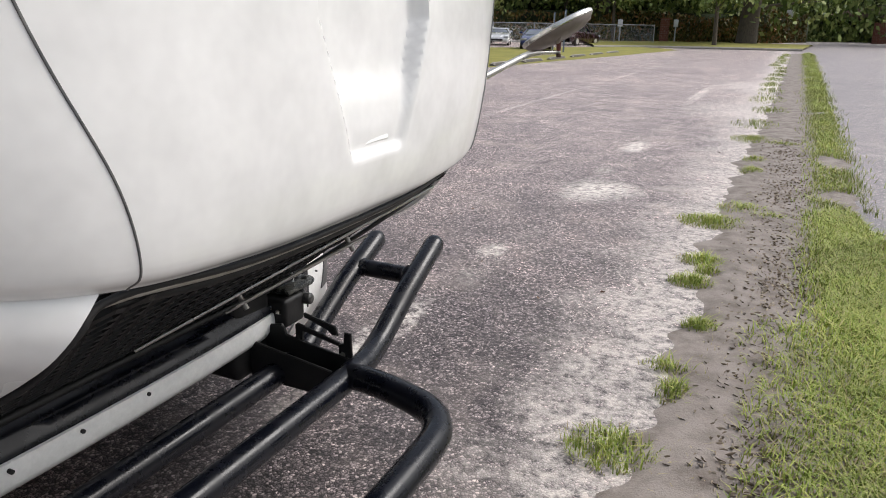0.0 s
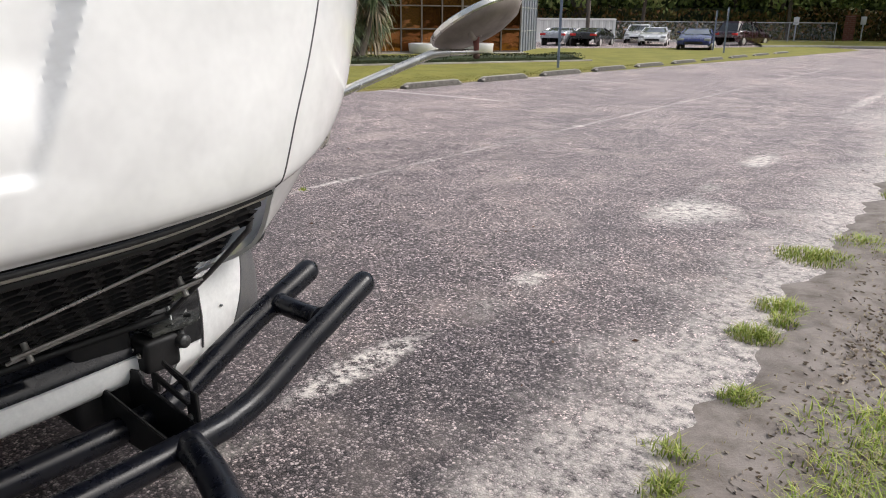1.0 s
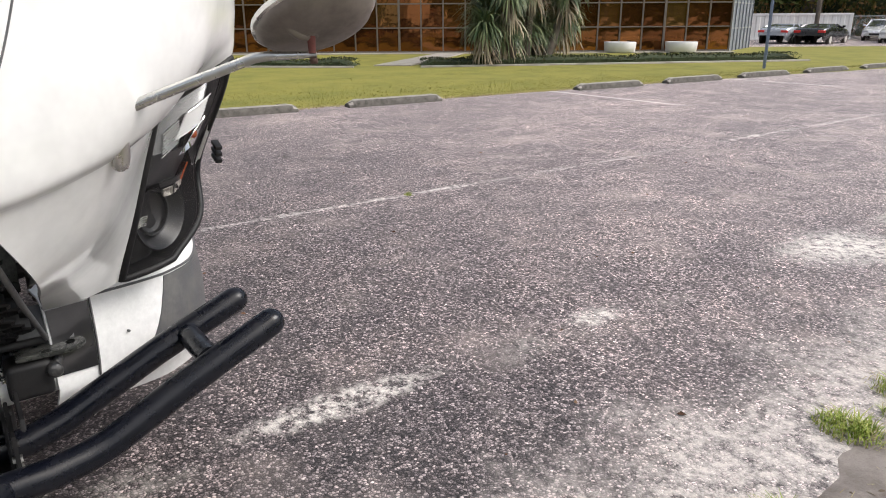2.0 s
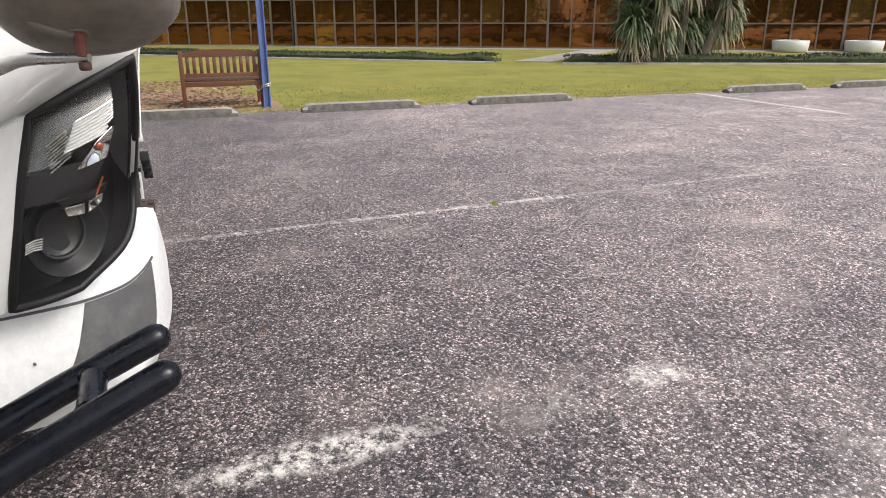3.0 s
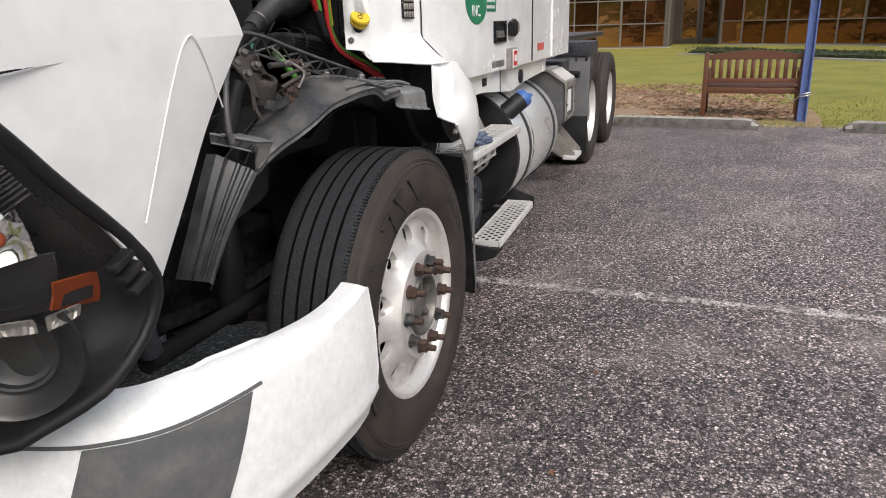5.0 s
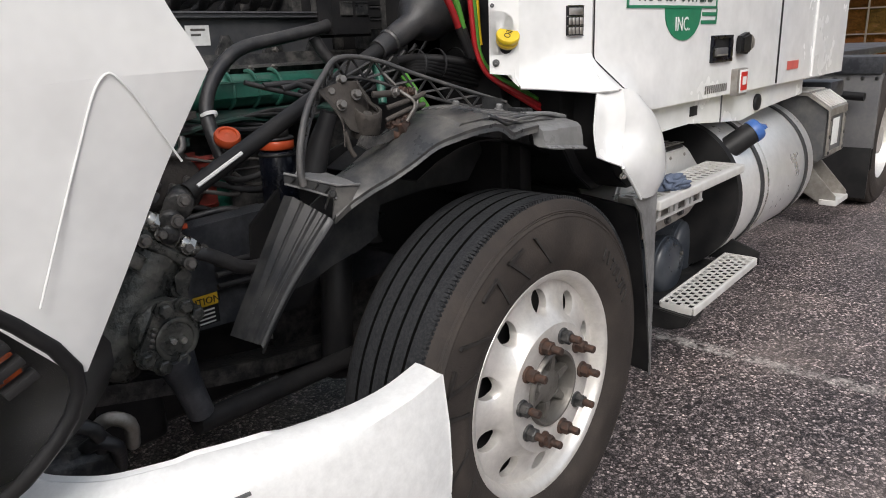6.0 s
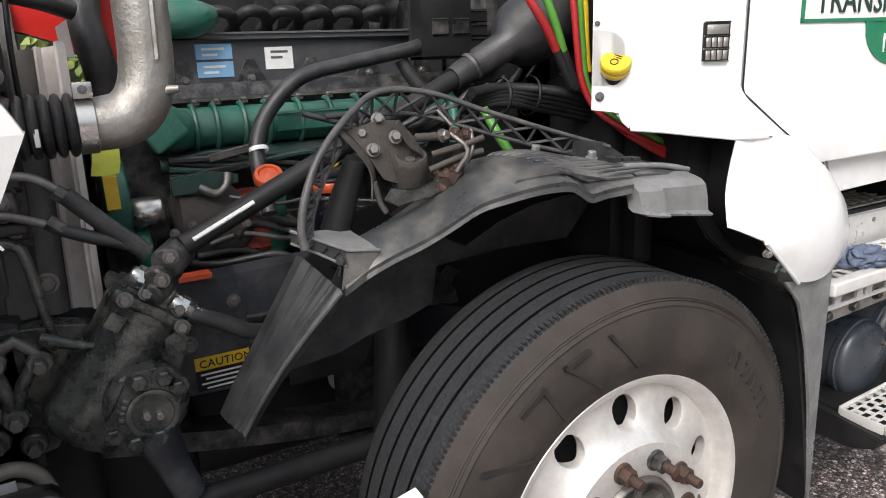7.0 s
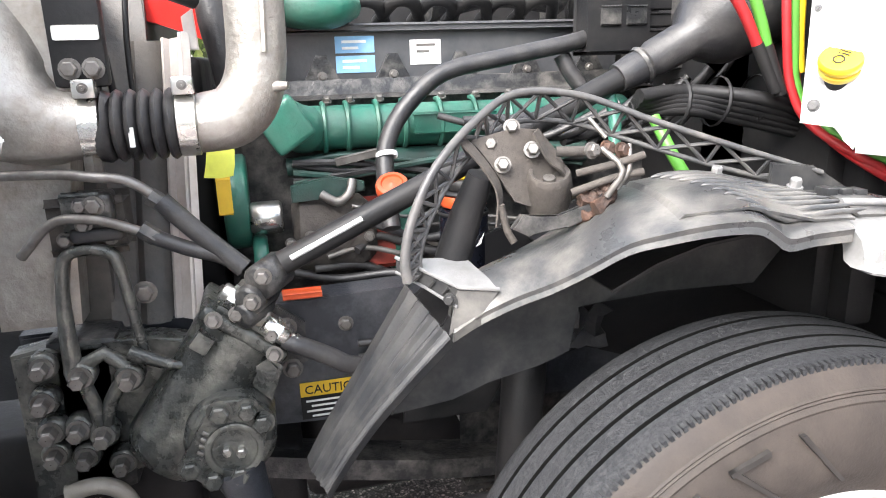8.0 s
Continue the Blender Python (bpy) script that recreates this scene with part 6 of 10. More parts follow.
# caution plate on the rail
bm = bm_new()
box(bm, (0.72, 0.576, 0.745), (0.60, 0.579, 0.80))
plate = part("caution_plate", bm, BLACK_PLASTIC, truck, "black and yellow caution plate", smooth=False)
bm = bm_new()
box(bm, (0.72, 0.579, 0.795), (0.60, 0.581, 0.825))
part("yellow_band", bm, LABEL_YELLOW, plate, smooth=False)


def lettering(text, size, m, material, parent, depth=0.0008, squeeze=1.0):
    """Flat letters as a mesh, baseline start at the origin of m."""
    c = bpy.data.curves.new("letters", "FONT")
    c.body, c.size, c.extrude, c.resolution_u = text, size, depth, 2
    tmp = bpy.data.objects.new("letters", c)
    scene.collection.objects.link(tmp)
    me = bpy.data.meshes.new_from_object(tmp.evaluated_get(bpy.context.evaluated_depsgraph_get()))
    bpy.data.objects.remove(tmp)
    me.transform(m @ Matrix.Diagonal((squeeze, 1, 1, 1)))
    me.materials.clear()
    me.materials.append(material)
    ob = new("lettering", me)
    ob.parent = parent
    return ob


LEFT_FACE = Matrix(((-1, 0, 0, 0), (0, 0, 1, 0), (0, 1, 0, 0), (0, 0, 0, 1)))   # writing that reads from the lorry's left
lettering("CAUTION", 0.026, Matrix.Translation((0.712, 0.582, 0.801)) @ LEFT_FACE, BLACK_PLASTIC, plate)
for k in range(4):
    bm = bm_new()
    box(bm, (0.71 - 0.01 * (k % 2), 0.579, 0.782 - 0.011 * k), (0.612, 0.5802, 0.786 - 0.011 * k))
    part("small_print", bm, LABEL_WHITE, plate, smooth=False)

# grey wheel-arch liner: ridged front strut, shelf with gusset, arch and stepped rear end
STRUT_OUT = [(0.703, 0.931, 0.808), (0.664, 0.936, 0.868), (0.623, 0.940, 0.922), (0.588, 0.945, 0.962), (0.556, 0.950, 0.997), (0.506, 0.955, 1.047)]
STRUT_IN = [(0.722, 0.872, 0.816), (0.694, 0.873, 0.866), (0.665, 0.874, 0.912), (0.628, 0.872, 0.968), (0.591, 0.870, 1.024), (0.545, 0.870, 1.095)]
o, i = smooth_path(STRUT_OUT, 4), smooth_path(STRUT_IN, 4)
rows = []
for a, b in zip(o, i):
    row = [a + Vector((-0.004, -0.010, -0.022)), a + Vector((-0.001, 0.0, -0.004))]
    d = (b - a)
    n = d.cross(o[-1] - o[0]).normalized()
    if n.y < 0:
        n = -n
    for j in range(1, 20):
        u = j / 20
        ridge = 0.005 if j in (3, 4, 8, 9, 15) else 0.0
        row.append(a + d * u + n * ridge)
    row += [b, b + Vector((0.002, -0.03, 0.0))]
    rows.append(row)
bm = bm_new()
grid_surface(bm, rows, thick=0.004, inside=(0, 1.0, 0.5))
liner = part("wheel_arch_liner", bm, LINER, truck, "dusty grey plastic wheel-arch liner", angle=22)
RIM_LINE = [(0.500, 0.957, 1.052), (0.458, 0.965, 1.078), (0.409, 0.985, 1.106), (0.363, 1.010, 1.130), (0.321, 1.040, 1.161), (0.276, 1.065, 1.193), (0.233, 1.090, 1.209),
            (0.174, 1.110, 1.221), (0.123, 1.125, 1.223), (0.100, 1.131, 1.212), (0.080, 1.136, 1.198), (0.045, 1.141, 1.203), (-0.010, 1.146, 1.206)]
INNER_LINE = [(0.497, 0.945, 1.113), (0.455, 0.900, 1.122), (0.390, 0.870, 1.134), (0.330, 0.855, 1.152), (0.275, 0.850, 1.180), (0.225, 0.850, 1.212), (0.175, 0.853, 1.230),
              (0.125, 0.860, 1.238), (0.080, 0.868, 1.238), (0.045, 0.878, 1.236), (0.005, 0.892, 1.230), (-0.045, 0.912, 1.222), (-0.110, 0.935, 1.212)]
o, i = smooth_path(RIM_LINE, 3), smooth_path(INNER_LINE, 3)
rows = []
for a, b in zip(o, i):
    row = [a + Vector((0.0, -0.006, -0.016))]
    for j in range(13):
        u = j / 12
        p = a.lerp(b, u)
        p.z += 0.016 * math.sin(math.pi * u) ** 0.8
        row.append(p)
    row.append(b + Vector((0, -0.03, -0.05)))
    rows.append(row)
bm = bm_new()
grid_surface(bm, rows, thick=0.005, inside=(0, 1.0, 0.5))
part("arch", bm, ARCH, liner, "dust-covered top of the arch", angle=30)


def on_arch(x, u, lift=0.0):
    """A point on the arch top: x along the lorry, u from its rim (0) to its inner side (1)."""
    line = [a.lerp(b, u) for a, b in zip(o, i)]
    k = next((q for q in range(len(line) - 1) if line[q].x >= x >= line[q + 1].x), len(line) - 2)
    p = line[k].lerp(line[k + 1], min(max((x - line[k].x) / (line[k + 1].x - line[k].x), 0.0), 1.0))
    return Vector((x, p.y, p.z + 0.016 * math.sin(math.pi * u) ** 0.8 + lift))


# raised plate on the arch with long louvres
bm = bm_new()
rows = []
for k in range(9):
    u = 0.10 + 0.80 * k / 8
    rows.append([on_arch(x, u, h) for x, h in ((0.215 - 0.03 * u, -0.002), (0.205 - 0.03 * u, 0.006), (0.12, 0.007), (0.03, 0.006), (-0.03, 0.003))])
grid_surface(bm, rows, thick=0.004, inside=(0, 1.0, 0.5))
part("raised_plate", bm, ARCH, liner, angle=20)
for k in range(10):
    bm = bm_new()
    u = 0.12 + 0.078 * k
    x0, x1 = 0.118 + 0.004 * k, -0.012 - 0.006 * (9 - k)
    pts = [on_arch(x0 + (x1 - x0) * f, u, 0.007) + Vector((0, -0.016 * f, 0)) for f in (0, 0.08, 0.3, 0.55, 0.8, 1.0)]
    tube(bm, pts, [0.001, 0.0048, 0.0056, 0.0056, 0.0048, 0.001], 8, smooth=2)
    part("liner_rib", bm, ARCH, liner)
for x, u in ((-0.03, 0.62), (0.055, 0.80)):
    bolt(liner, on_arch(x, u, 0.008), (0, 0.2, 1), 0.011, 0.016, LINER_PALE)
# shelf with its double front edge and the triangular gusset
bm = bm_new()
grid_surface(bm, [[(0.556, 0.872, 1.146), (0.50, 0.868, 1.142), (0.452, 0.872, 1.136)], [(0.527, 0.908, 1.132), (0.47, 0.915, 1.130), (0.437, 0.935, 1.122)], [(0.492, 0.949, 1.118), (0.46, 0.955, 1.116), (0.431, 0.963, 1.112)]], thick=0.003, inside=(0.5, 0.9, 0.5))
shelf = part("liner_shelf", bm, LINER_PALE, liner)
bm = bm_new()
grid_surface(bm, [[(0.565, 0.872, 1.150), (0.530, 0.912, 1.136), (0.490, 0.957, 1.120)], [(0.566, 0.873, 1.128), (0.531, 0.913, 1.112), (0.493, 0.958, 1.092)]], thick=0.004, inside=(0.4, 0.8, 1.1))
part("shelf_edge", bm, LINER, liner)
bm = bm_new()
tube(bm, [(0.566, 0.874, 1.151), (0.530, 0.915, 1.137), (0.490, 0.960, 1.121), (0.431, 0.967, 1.114)], 0.0032, 6)
tube(bm, [(0.567, 0.876, 1.128), (0.531, 0.916, 1.112), (0.494, 0.962, 1.092)], 0.0026, 6)
part("shelf_bead", bm, LINER_PALE, liner)
bm = bm_new()
grid_surface(bm, [[(0.492, 0.957, 1.116), (0.462, 0.961, 1.113), (0.431, 0.965, 1.110)], [(0.500, 0.957, 1.080), (0.478, 0.960, 1.086), (0.445, 0.964, 1.092)], [(0.506, 0.956, 1.047), (0.485, 0.960, 1.060), (0.458, 0.966, 1.077)]], thick=0.004, inside=(0.4, 0.8, 1.1))
part("liner_gusset", bm, ARCH, liner)
bolt(liner, (0.503, 0.957, 1.104), (0.5, 0.8, 0), 0.009, 0.010, LINER)
for k in range(4):
    bm = bm_new()
    p = Vector((0.558 - 0.016 * k, 0.884 + 0.019 * k, 1.128 - 0.007 * k))
    tube(bm, [p, p + Vector((-0.006, 0.010, 0.012))], 0.0026, 5)
    part("web", bm, LINER, liner)
# stepped rear end: a worn pale block with a turned lower lip and slots in its top
bm = bm_new()
rows = []
for x, dy in ((-0.012, -0.030), (-0.018, 0.000), (-0.045, 0.010), (-0.070, 0.012), (-0.082, -0.004), (-0.095, -0.006), (-0.15, -0.002), (-0.202, -0.002), (-0.206, -0.03)):
    f = (x + 0.012) / -0.194
    zt, zb = 1.199 - 0.008 * f, 1.152 - 0.026 * f
    rows.append([(x, 1.02, zt + 0.016), (x, 1.10, zt + 0.010), (x, 1.138 + dy, zt + 0.002), (x, 1.150 + dy, zt - 0.008), (x - 0.004, 1.153 + dy, 0.5 * (zt + zb)), (x - 0.006, 1.155 + dy, zb + 0.004), (x - 0.006, 1.168 + dy, zb - 0.002)])
grid_surface(bm, rows, thick=0.004, inside=(-0.1, 0.9, 1.1))
part("liner_step", bm, LINER_PALE, liner, "worn pale moulded step", angle=30)
bm = bm_new()
rows = []
for k in range(8):
    u = k / 7
    rows.append([(-0.05 - 0.22 * u, 0.98 + 0.03 * u, 1.226 - 0.06 * u * u), (-0.06 - 0.22 * u, 1.01 + 0.02 * u, 1.232 - 0.055 * u * u), (-0.06 - 0.22 * u, 1.06, 1.228 - 0.05 * u * u), (-0.06 - 0.20 * u, 1.10, 1.212 - 0.045 * u * u)])
grid_surface(bm, rows, thick=0.005, inside=(-0.2, 1.0, 0.5))
part("liner_rear", bm, ARCH, liner)
for k in range(3):
    bm = bm_new()
    box(bm, (-0.012, -0.014, -0.002), (0.008, 0.014, 0.012), 0.003, 2, Matrix.Translation((-0.062 - 0.027 * k, 1.03, 1.228 - 0.003 * k)))
    part("slot_tab", bm, LINER, liner)
bm = bm_new()
tube(bm, [(-0.05, 1.075, 1.226), (-0.15, 1.08, 1.218), (-0.22, 1.085, 1.203)], 0.006, 8, smooth=4)
part("bead", bm, LINER_PALE, liner)
# added black blocks (shroud, air cleaner, bulkhead) hide daylight beside the cooler core
bm = bm_new()
box(bm, (0.855, -0.55, 0.78), (0.925, 0.34, 1.46), 0.02, 3)
part("fan_shroud", bm, BLACK_PLASTIC, radiator)
bm = bm_new()
box(bm, (1.032, -0.56, 0.72), (1.10, 0.57, 1.60), 0.012, 2)
part("condenser", bm, RADIATOR, radiator)
bm = bm_new()
box(bm, (0.70, -0.80, 1.15), (-0.22, -0.42, 1.95), 0.06, 3)
part("air_cleaner", bm, BLACK_PLASTIC, engine)
bm = bm_new()
box(bm, (-0.24, -0.9, 0.95), (-0.20, 0.88, 1.9), 0.01, 2)
part("bulkhead", bm, BLACK_PLASTIC, truck)
bm = bm_new()
grid_surface(bm, [[(0.848, 0.525, 1.292), (0.825, 0.532, 1.295), (0.798, 0.528, 1.290)], [(0.852, 0.525, 1.265), (0.83, 0.535, 1.262), (0.80, 0.530, 1.262)], [(0.858, 0.527, 1.240), (0.83, 0.534, 1.238), (0.805, 0.525, 1.240)]], thick=0.002)
part("paper_tag", bm, NOTE, radiator, "yellow paper tag")
bm = bm_new()
box(bm, (0.835, 0.52, 1.17), (0.815, 0.532, 1.235), 0.003)
part("warning_label", bm, LABEL_YELLOW, radiator)
# added black block that covers the lit ground low at the front
bm = bm_new()
box(bm, (0.93, 0.40, 0.34), (1.34, 0.58, 0.80), 0.03, 3)
part("splash_plate", bm, BLACK_PLASTIC, truck)
# pale coolant elbow and a tagged lead low at the front of the bay
PALE_HOSE = mat("pale_hose", (0.34, 0.30, 0.25), 0.5, dirt=(0.16, 0.14, 0.12), amount=0.7, scale=20, bump=0.3)
bm = bm_new()
tube(bm, [(1.13, 0.70, 0.735), (1.08, 0.70, 0.742), (1.045, 0.70, 0.725), (1.028, 0.70, 0.69), (1.018, 0.70, 0.64)], 0.015, 12, smooth=5)
elbow = part("elbow_hose", bm, PALE_HOSE, truck, "pale dusty elbow hose")
bm = bm_new()
box(bm, (1.075, 0.712, 0.685), (1.135, 0.716, 0.725), 0.001)
part("paper_tag", bm, LABEL_WHITE, elbow)
bm = bm_new()
tube(bm, [(1.15, 0.69, 0.70), (1.09, 0.695, 0.705), (1.05, 0.70, 0.685), (1.06, 0.70, 0.63)], 0.009, 10, smooth=5)
part("lead", bm, PALE_HOSE, elbow)
# far-side guard, sump and cross-member shapes, unseen, added to block light under the bay
bm = bm_new()
box(bm, (-0.62, -0.80, 0.24), (1.25, -0.77, 1.30), 0.008)
part("far_splash_guard", bm, BLACK_PLASTIC, truck)
bm = bm_new()
box(bm, (-0.25, -0.34, 0.36), (0.72, 0.30, 0.74), 0.05, 3)
part("oil_pan", bm, BLACK_PLASTIC, truck)
bm = bm_new()
box(bm, (0.72, -0.50, 0.42), (1.0, 0.46, 0.62), 0.03, 3)
part("front_crossmember", bm, BLACK_PLASTIC, truck)
bm = bm_new()
box(bm, (-1.6, -0.60, 0.50), (-0.55, 0.60, 1.12), 0.05, 3)
part("gearbox_housing", bm, BLACK_PLASTIC, truck)
# black blocks added behind the wing and below the cowl, hiding lit panels inside
bm = bm_new()
prism(bm, [(-0.285, 1.295), (-0.285, 1.12), (-0.36, 1.02), (-0.46, 0.95), (-0.80, 0.95), (-0.80, 1.16), (-0.46, 1.16), (-0.40, 1.295)], "y", 0.66, 1.03, 0.004)
part("inner_wall", bm, BLACK_PLASTIC, liner)
bm = bm_new()
prism(bm, [(-0.355, 1.255), (-0.345, 1.10), (-0.42, 1.01), (-0.50, 0.96), (-0.60, 0.96), (-0.60, 1.17), (-0.47, 1.17)], "y", 1.0, 1.135, 0.004)
part("wing_backing", bm, BLACK_PLASTIC, liner)
# inner apron hanging from the arch
bm = bm_new()
prism(bm, [(0.575, 0.850), (0.448, 1.050), (0.323, 1.120), (0.183, 1.185), (0.033, 1.215), (-0.16, 1.200), (-0.20, 1.09), (-0.131, 1.013), (0.066, 1.018), (0.229, 1.007), (0.245, 0.925), (0.300, 0.905), (0.399, 0.885), (0.465, 0.862)], "y", 0.800, 0.806)
part("inner_apron", bm, LINER, liner, "dark grey inner apron")
# dark tunnel over the wheel
bm = bm_new()
rows = []
for k in range(22):
    a = radians(30 + 155 * k / 21)
    r = 0.60 + 0.05 * smoothstep(0, 8, k)
    rows.append([(r * math.cos(a), y, 0.505 + r * math.sin(a)) for y in (0.62, 0.75, 0.86, 0.97)])
rows = rows[5:]
grid_surface(bm, rows, thick=0.005, inside=(0, 1.0, 5))
part("wheel_tunnel", bm, BLACK_PLASTIC, liner)
bm = bm_new()
prism(bm, [(0.52, 0.72), (0.50, 0.98), (0.36, 1.10), (0.10, 1.17), (-0.3, 1.15), (-0.62, 0.95), (-0.66, 0.55), (-0.1, 0.55), (-0.05, 0.78), (0.12, 0.84), (0.3, 0.80), (0.34, 0.72)], "y", 0.60, 0.612, 0.002)
part("inner_panel", bm, BLACK_PLASTIC, liner)
bm = bm_new()
tube(bm, [(0.30, 0.68, 0.95), (0.27, 0.69, 0.93), (0.24, 0.70, 0.94), (0.19, 0.70, 0.90)], 0.012, 8, smooth=4)
part("abs_lead", bm, HOSE, liner)
# shock absorber is black so the wheel well's shade is in its colour
bm = bm_new()
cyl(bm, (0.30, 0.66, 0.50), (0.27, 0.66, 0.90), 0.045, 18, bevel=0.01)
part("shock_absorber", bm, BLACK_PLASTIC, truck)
bm = bm_new()
cyl(bm, (0.285, 0.30, 0.56), (0.285, 0.37, 0.575), 0.045, 18, bevel=0.01)
part("white_canister", bm, LABEL_WHITE, truck)

# lattice stay over the liner
LATTICE = mat("lattice_plastic", (0.05, 0.05, 0.052), 0.5, dirt=(0.13, 0.12, 0.11), amount=0.6, scale=20)
P1 = smooth_path([(0.560, 0.935, 1.128), (0.562, 0.93, 1.16), (0.548, 0.92, 1.215), (0.505, 0.90, 1.288), (0.431, 0.87, 1.352), (0.351, 0.83, 1.386), (0.246, 0.835, 1.378), (0.134, 0.875, 1.335), (0.012, 0.92, 1.291), (-0.115, 0.964, 1.248)], 5)
P2 = smooth_path([(0.535, 0.905, 1.13), (0.533, 0.90, 1.16), (0.515, 0.89, 1.205), (0.475, 0.87, 1.262), (0.415, 0.84, 1.312), (0.345, 0.80, 1.338), (0.246, 0.80, 1.332), (0.14, 0.845, 1.295), (0.02, 0.895, 1.255), (-0.105, 0.945, 1.222)], 5)
bm = bm_new()
tube(bm, P1, [0.0085 - 0.004 * k / len(P1) for k in range(len(P1))], 10)
stay = part("lattice_stay", bm, LATTICE, truck, "black moulded lattice stay")
bm = bm_new()
tube(bm, P2, 0.0045, 8)
part("lower_rail", bm, LATTICE, stay)
n = len(P1) - 1
for k in range(0, n - 1, 3):
    for a, b in ((P1[k], P2[k]), (P1[k], P2[min(k + 3, n)]), (P2[k], P1[min(k + 3, n)])):
        bm = bm_new()
        tube(bm, [a, b], 0.0034, 6)
        part("lattice_bar", bm, LATTICE, stay)
bm = bm_new()
prism(bm, [(-0.02, 1.27), (-0.10, 1.26), (-0.22, 1.19), (-0.16, 1.185), (-0.02, 1.22)], "y", 0.955, 0.962, 0.002)
part("end_gusset", bm, LINER, stay)

# hood spring bracket: a bent plate with turned flanges, the spring cup and a rusty pivot
bm = bm_new()
grid_surface(bm, refine([[(0.438, 0.860, 1.320), (0.375, 0.865, 1.334), (0.330, 0.870, 1.331)], [(0.415, 0.875, 1.288), (0.356, 0.872, 1.282), (0.287, 0.868, 1.275)], [(0.377, 0.885, 1.225), (0.341, 0.882, 1.213), (0.275, 0.875, 1.212)]], 4, 4), thick=0.004, inside=(0.35, 0, 1.2))
cup_plate = part("spring_bracket", bm, MUD, truck, "dirty pressed-steel hood spring bracket")
for pts in ([(0.450, 0.868, 1.328), (0.418, 0.882, 1.287), (0.398, 0.888, 1.247), (0.401, 0.892, 1.197)], [(0.335, 0.875, 1.334), (0.313, 0.880, 1.292), (0.285, 0.880, 1.269), (0.275, 0.878, 1.233)]):
    bm = bm_new()
    pts = [Vector(p) for p in smooth_path(pts, 4)]
    grid_surface(bm, [pts, [p + Vector((0.012, 0.014, -0.006)) for p in pts]], thick=0.003, inside=(0.35, 0.5, 1.2))
    part("flange", bm, MUD, cup_plate)
for p in ((0.406, 0.855, 1.311), (0.372, 0.858, 1.336), (0.345, 0.876, 1.302), (0.394, 0.879, 1.282)):
    bolt(cup_plate, p, (0.25, 1, 0.3), 0.012, 0.016, STEEL_DARK)
m = Matrix.Translation((0.321, 0.888, 1.266)) @ Vector((0.12, 0.40, 0.9)).normalized().to_track_quat("Z", "Y").to_matrix().to_4x4()
bm = bm_new()
lathe(bm, [(0.034, -0.066), (0.036, -0.05), (0.0345, -0.010), (0.0335, 0.0), (0.031, 0.003), (0.026, 0.001), (0.0245, -0.010), (0.016, -0.014), (0.001, -0.014)], 32, m)
cup = part("cup", bm, MUD, cup_plate, "dusty round spring cup")
bm = bm_new()
lathe(bm, [(0.010, -0.015), (0.010, -0.008), (0.001, -0.007)], 10, m)
part("cup_pin", bm, STEEL_DARK, cup)
bm = bm_new()
prism(bm, [(0.400, 1.195), (0.385, 1.215), (0.325, 1.205), (0.270, 1.222), (0.232, 1.262), (0.224, 1.254), (0.258, 1.206), (0.310, 1.188), (0.350, 1.190), (0.372, 1.180)], "y", 0.925, 0.938, 0.003)
part("cup_foot", bm, IRON, cup_plate)
for p, r in (((0.262, 0.925, 1.220), 0.024), ((0.245, 0.93, 1.238), 0.017), ((0.278, 0.93, 1.205), 0.015)):
    bm = bm_new()
    bmesh.ops.create_icosphere(bm, subdivisions=3, radius=r, matrix=Matrix.Translation(p))
    for v in bm.verts:
        v.co += (v.co - Vector(p)) * 0.55 * noise.noise(v.co * 90)
    part("rust_lump", bm, RUST, cup_plate)
for pts, r in (([(0.315, 0.90, 1.300), (0.262, 0.92, 1.300), (0.235, 0.93, 1.297)], 0.008), ([(0.290, 0.92, 1.268), (0.235, 0.95, 1.285), (0.200, 0.96, 1.296)], 0.006), ([(0.300, 0.925, 1.240), (0.240, 0.945, 1.262), (0.198, 0.955, 1.270)], 0.006),
               ([(0.255, 0.93, 1.305), (0.235, 0.96, 1.275), (0.255, 0.95, 1.235)], 0.005), ([(0.215, 0.94, 1.310), (0.222, 0.955, 1.275), (0.238, 0.95, 1.245)], 0.004), ([(0.248, 0.87, 1.345), (0.228, 0.89, 1.315)], 0.004), ([(0.405, 0.90, 1.225), (0.395, 0.90, 1.185), (0.385, 0.905, 1.165)], 0.006)):
    bm = bm_new()
    tube(bm, pts, r, 8, smooth=3)
    part("bent_rod", bm, MUD if r > 0.0055 else STEEL_DARK, cup_plate)
for p in ((0.270, 0.925, 1.302), (0.226, 0.935, 1.300), (0.245, 0.925, 1.303)):
    bolt(cup_plate, p, (-0.3, 1, 0.2), 0.012, 0.014, RUST if p[0] < 0.25 else STEEL_DARK)
bm = bm_new()
tube(bm, [(0.43, 0.88, 1.27), (0.45, 0.86, 1.20), (0.47, 0.85, 1.13)], [0.02, 0.026, 0.03], 10, smooth=3)
part("stay_leg", bm, BLACK_PLASTIC, cup_plate)

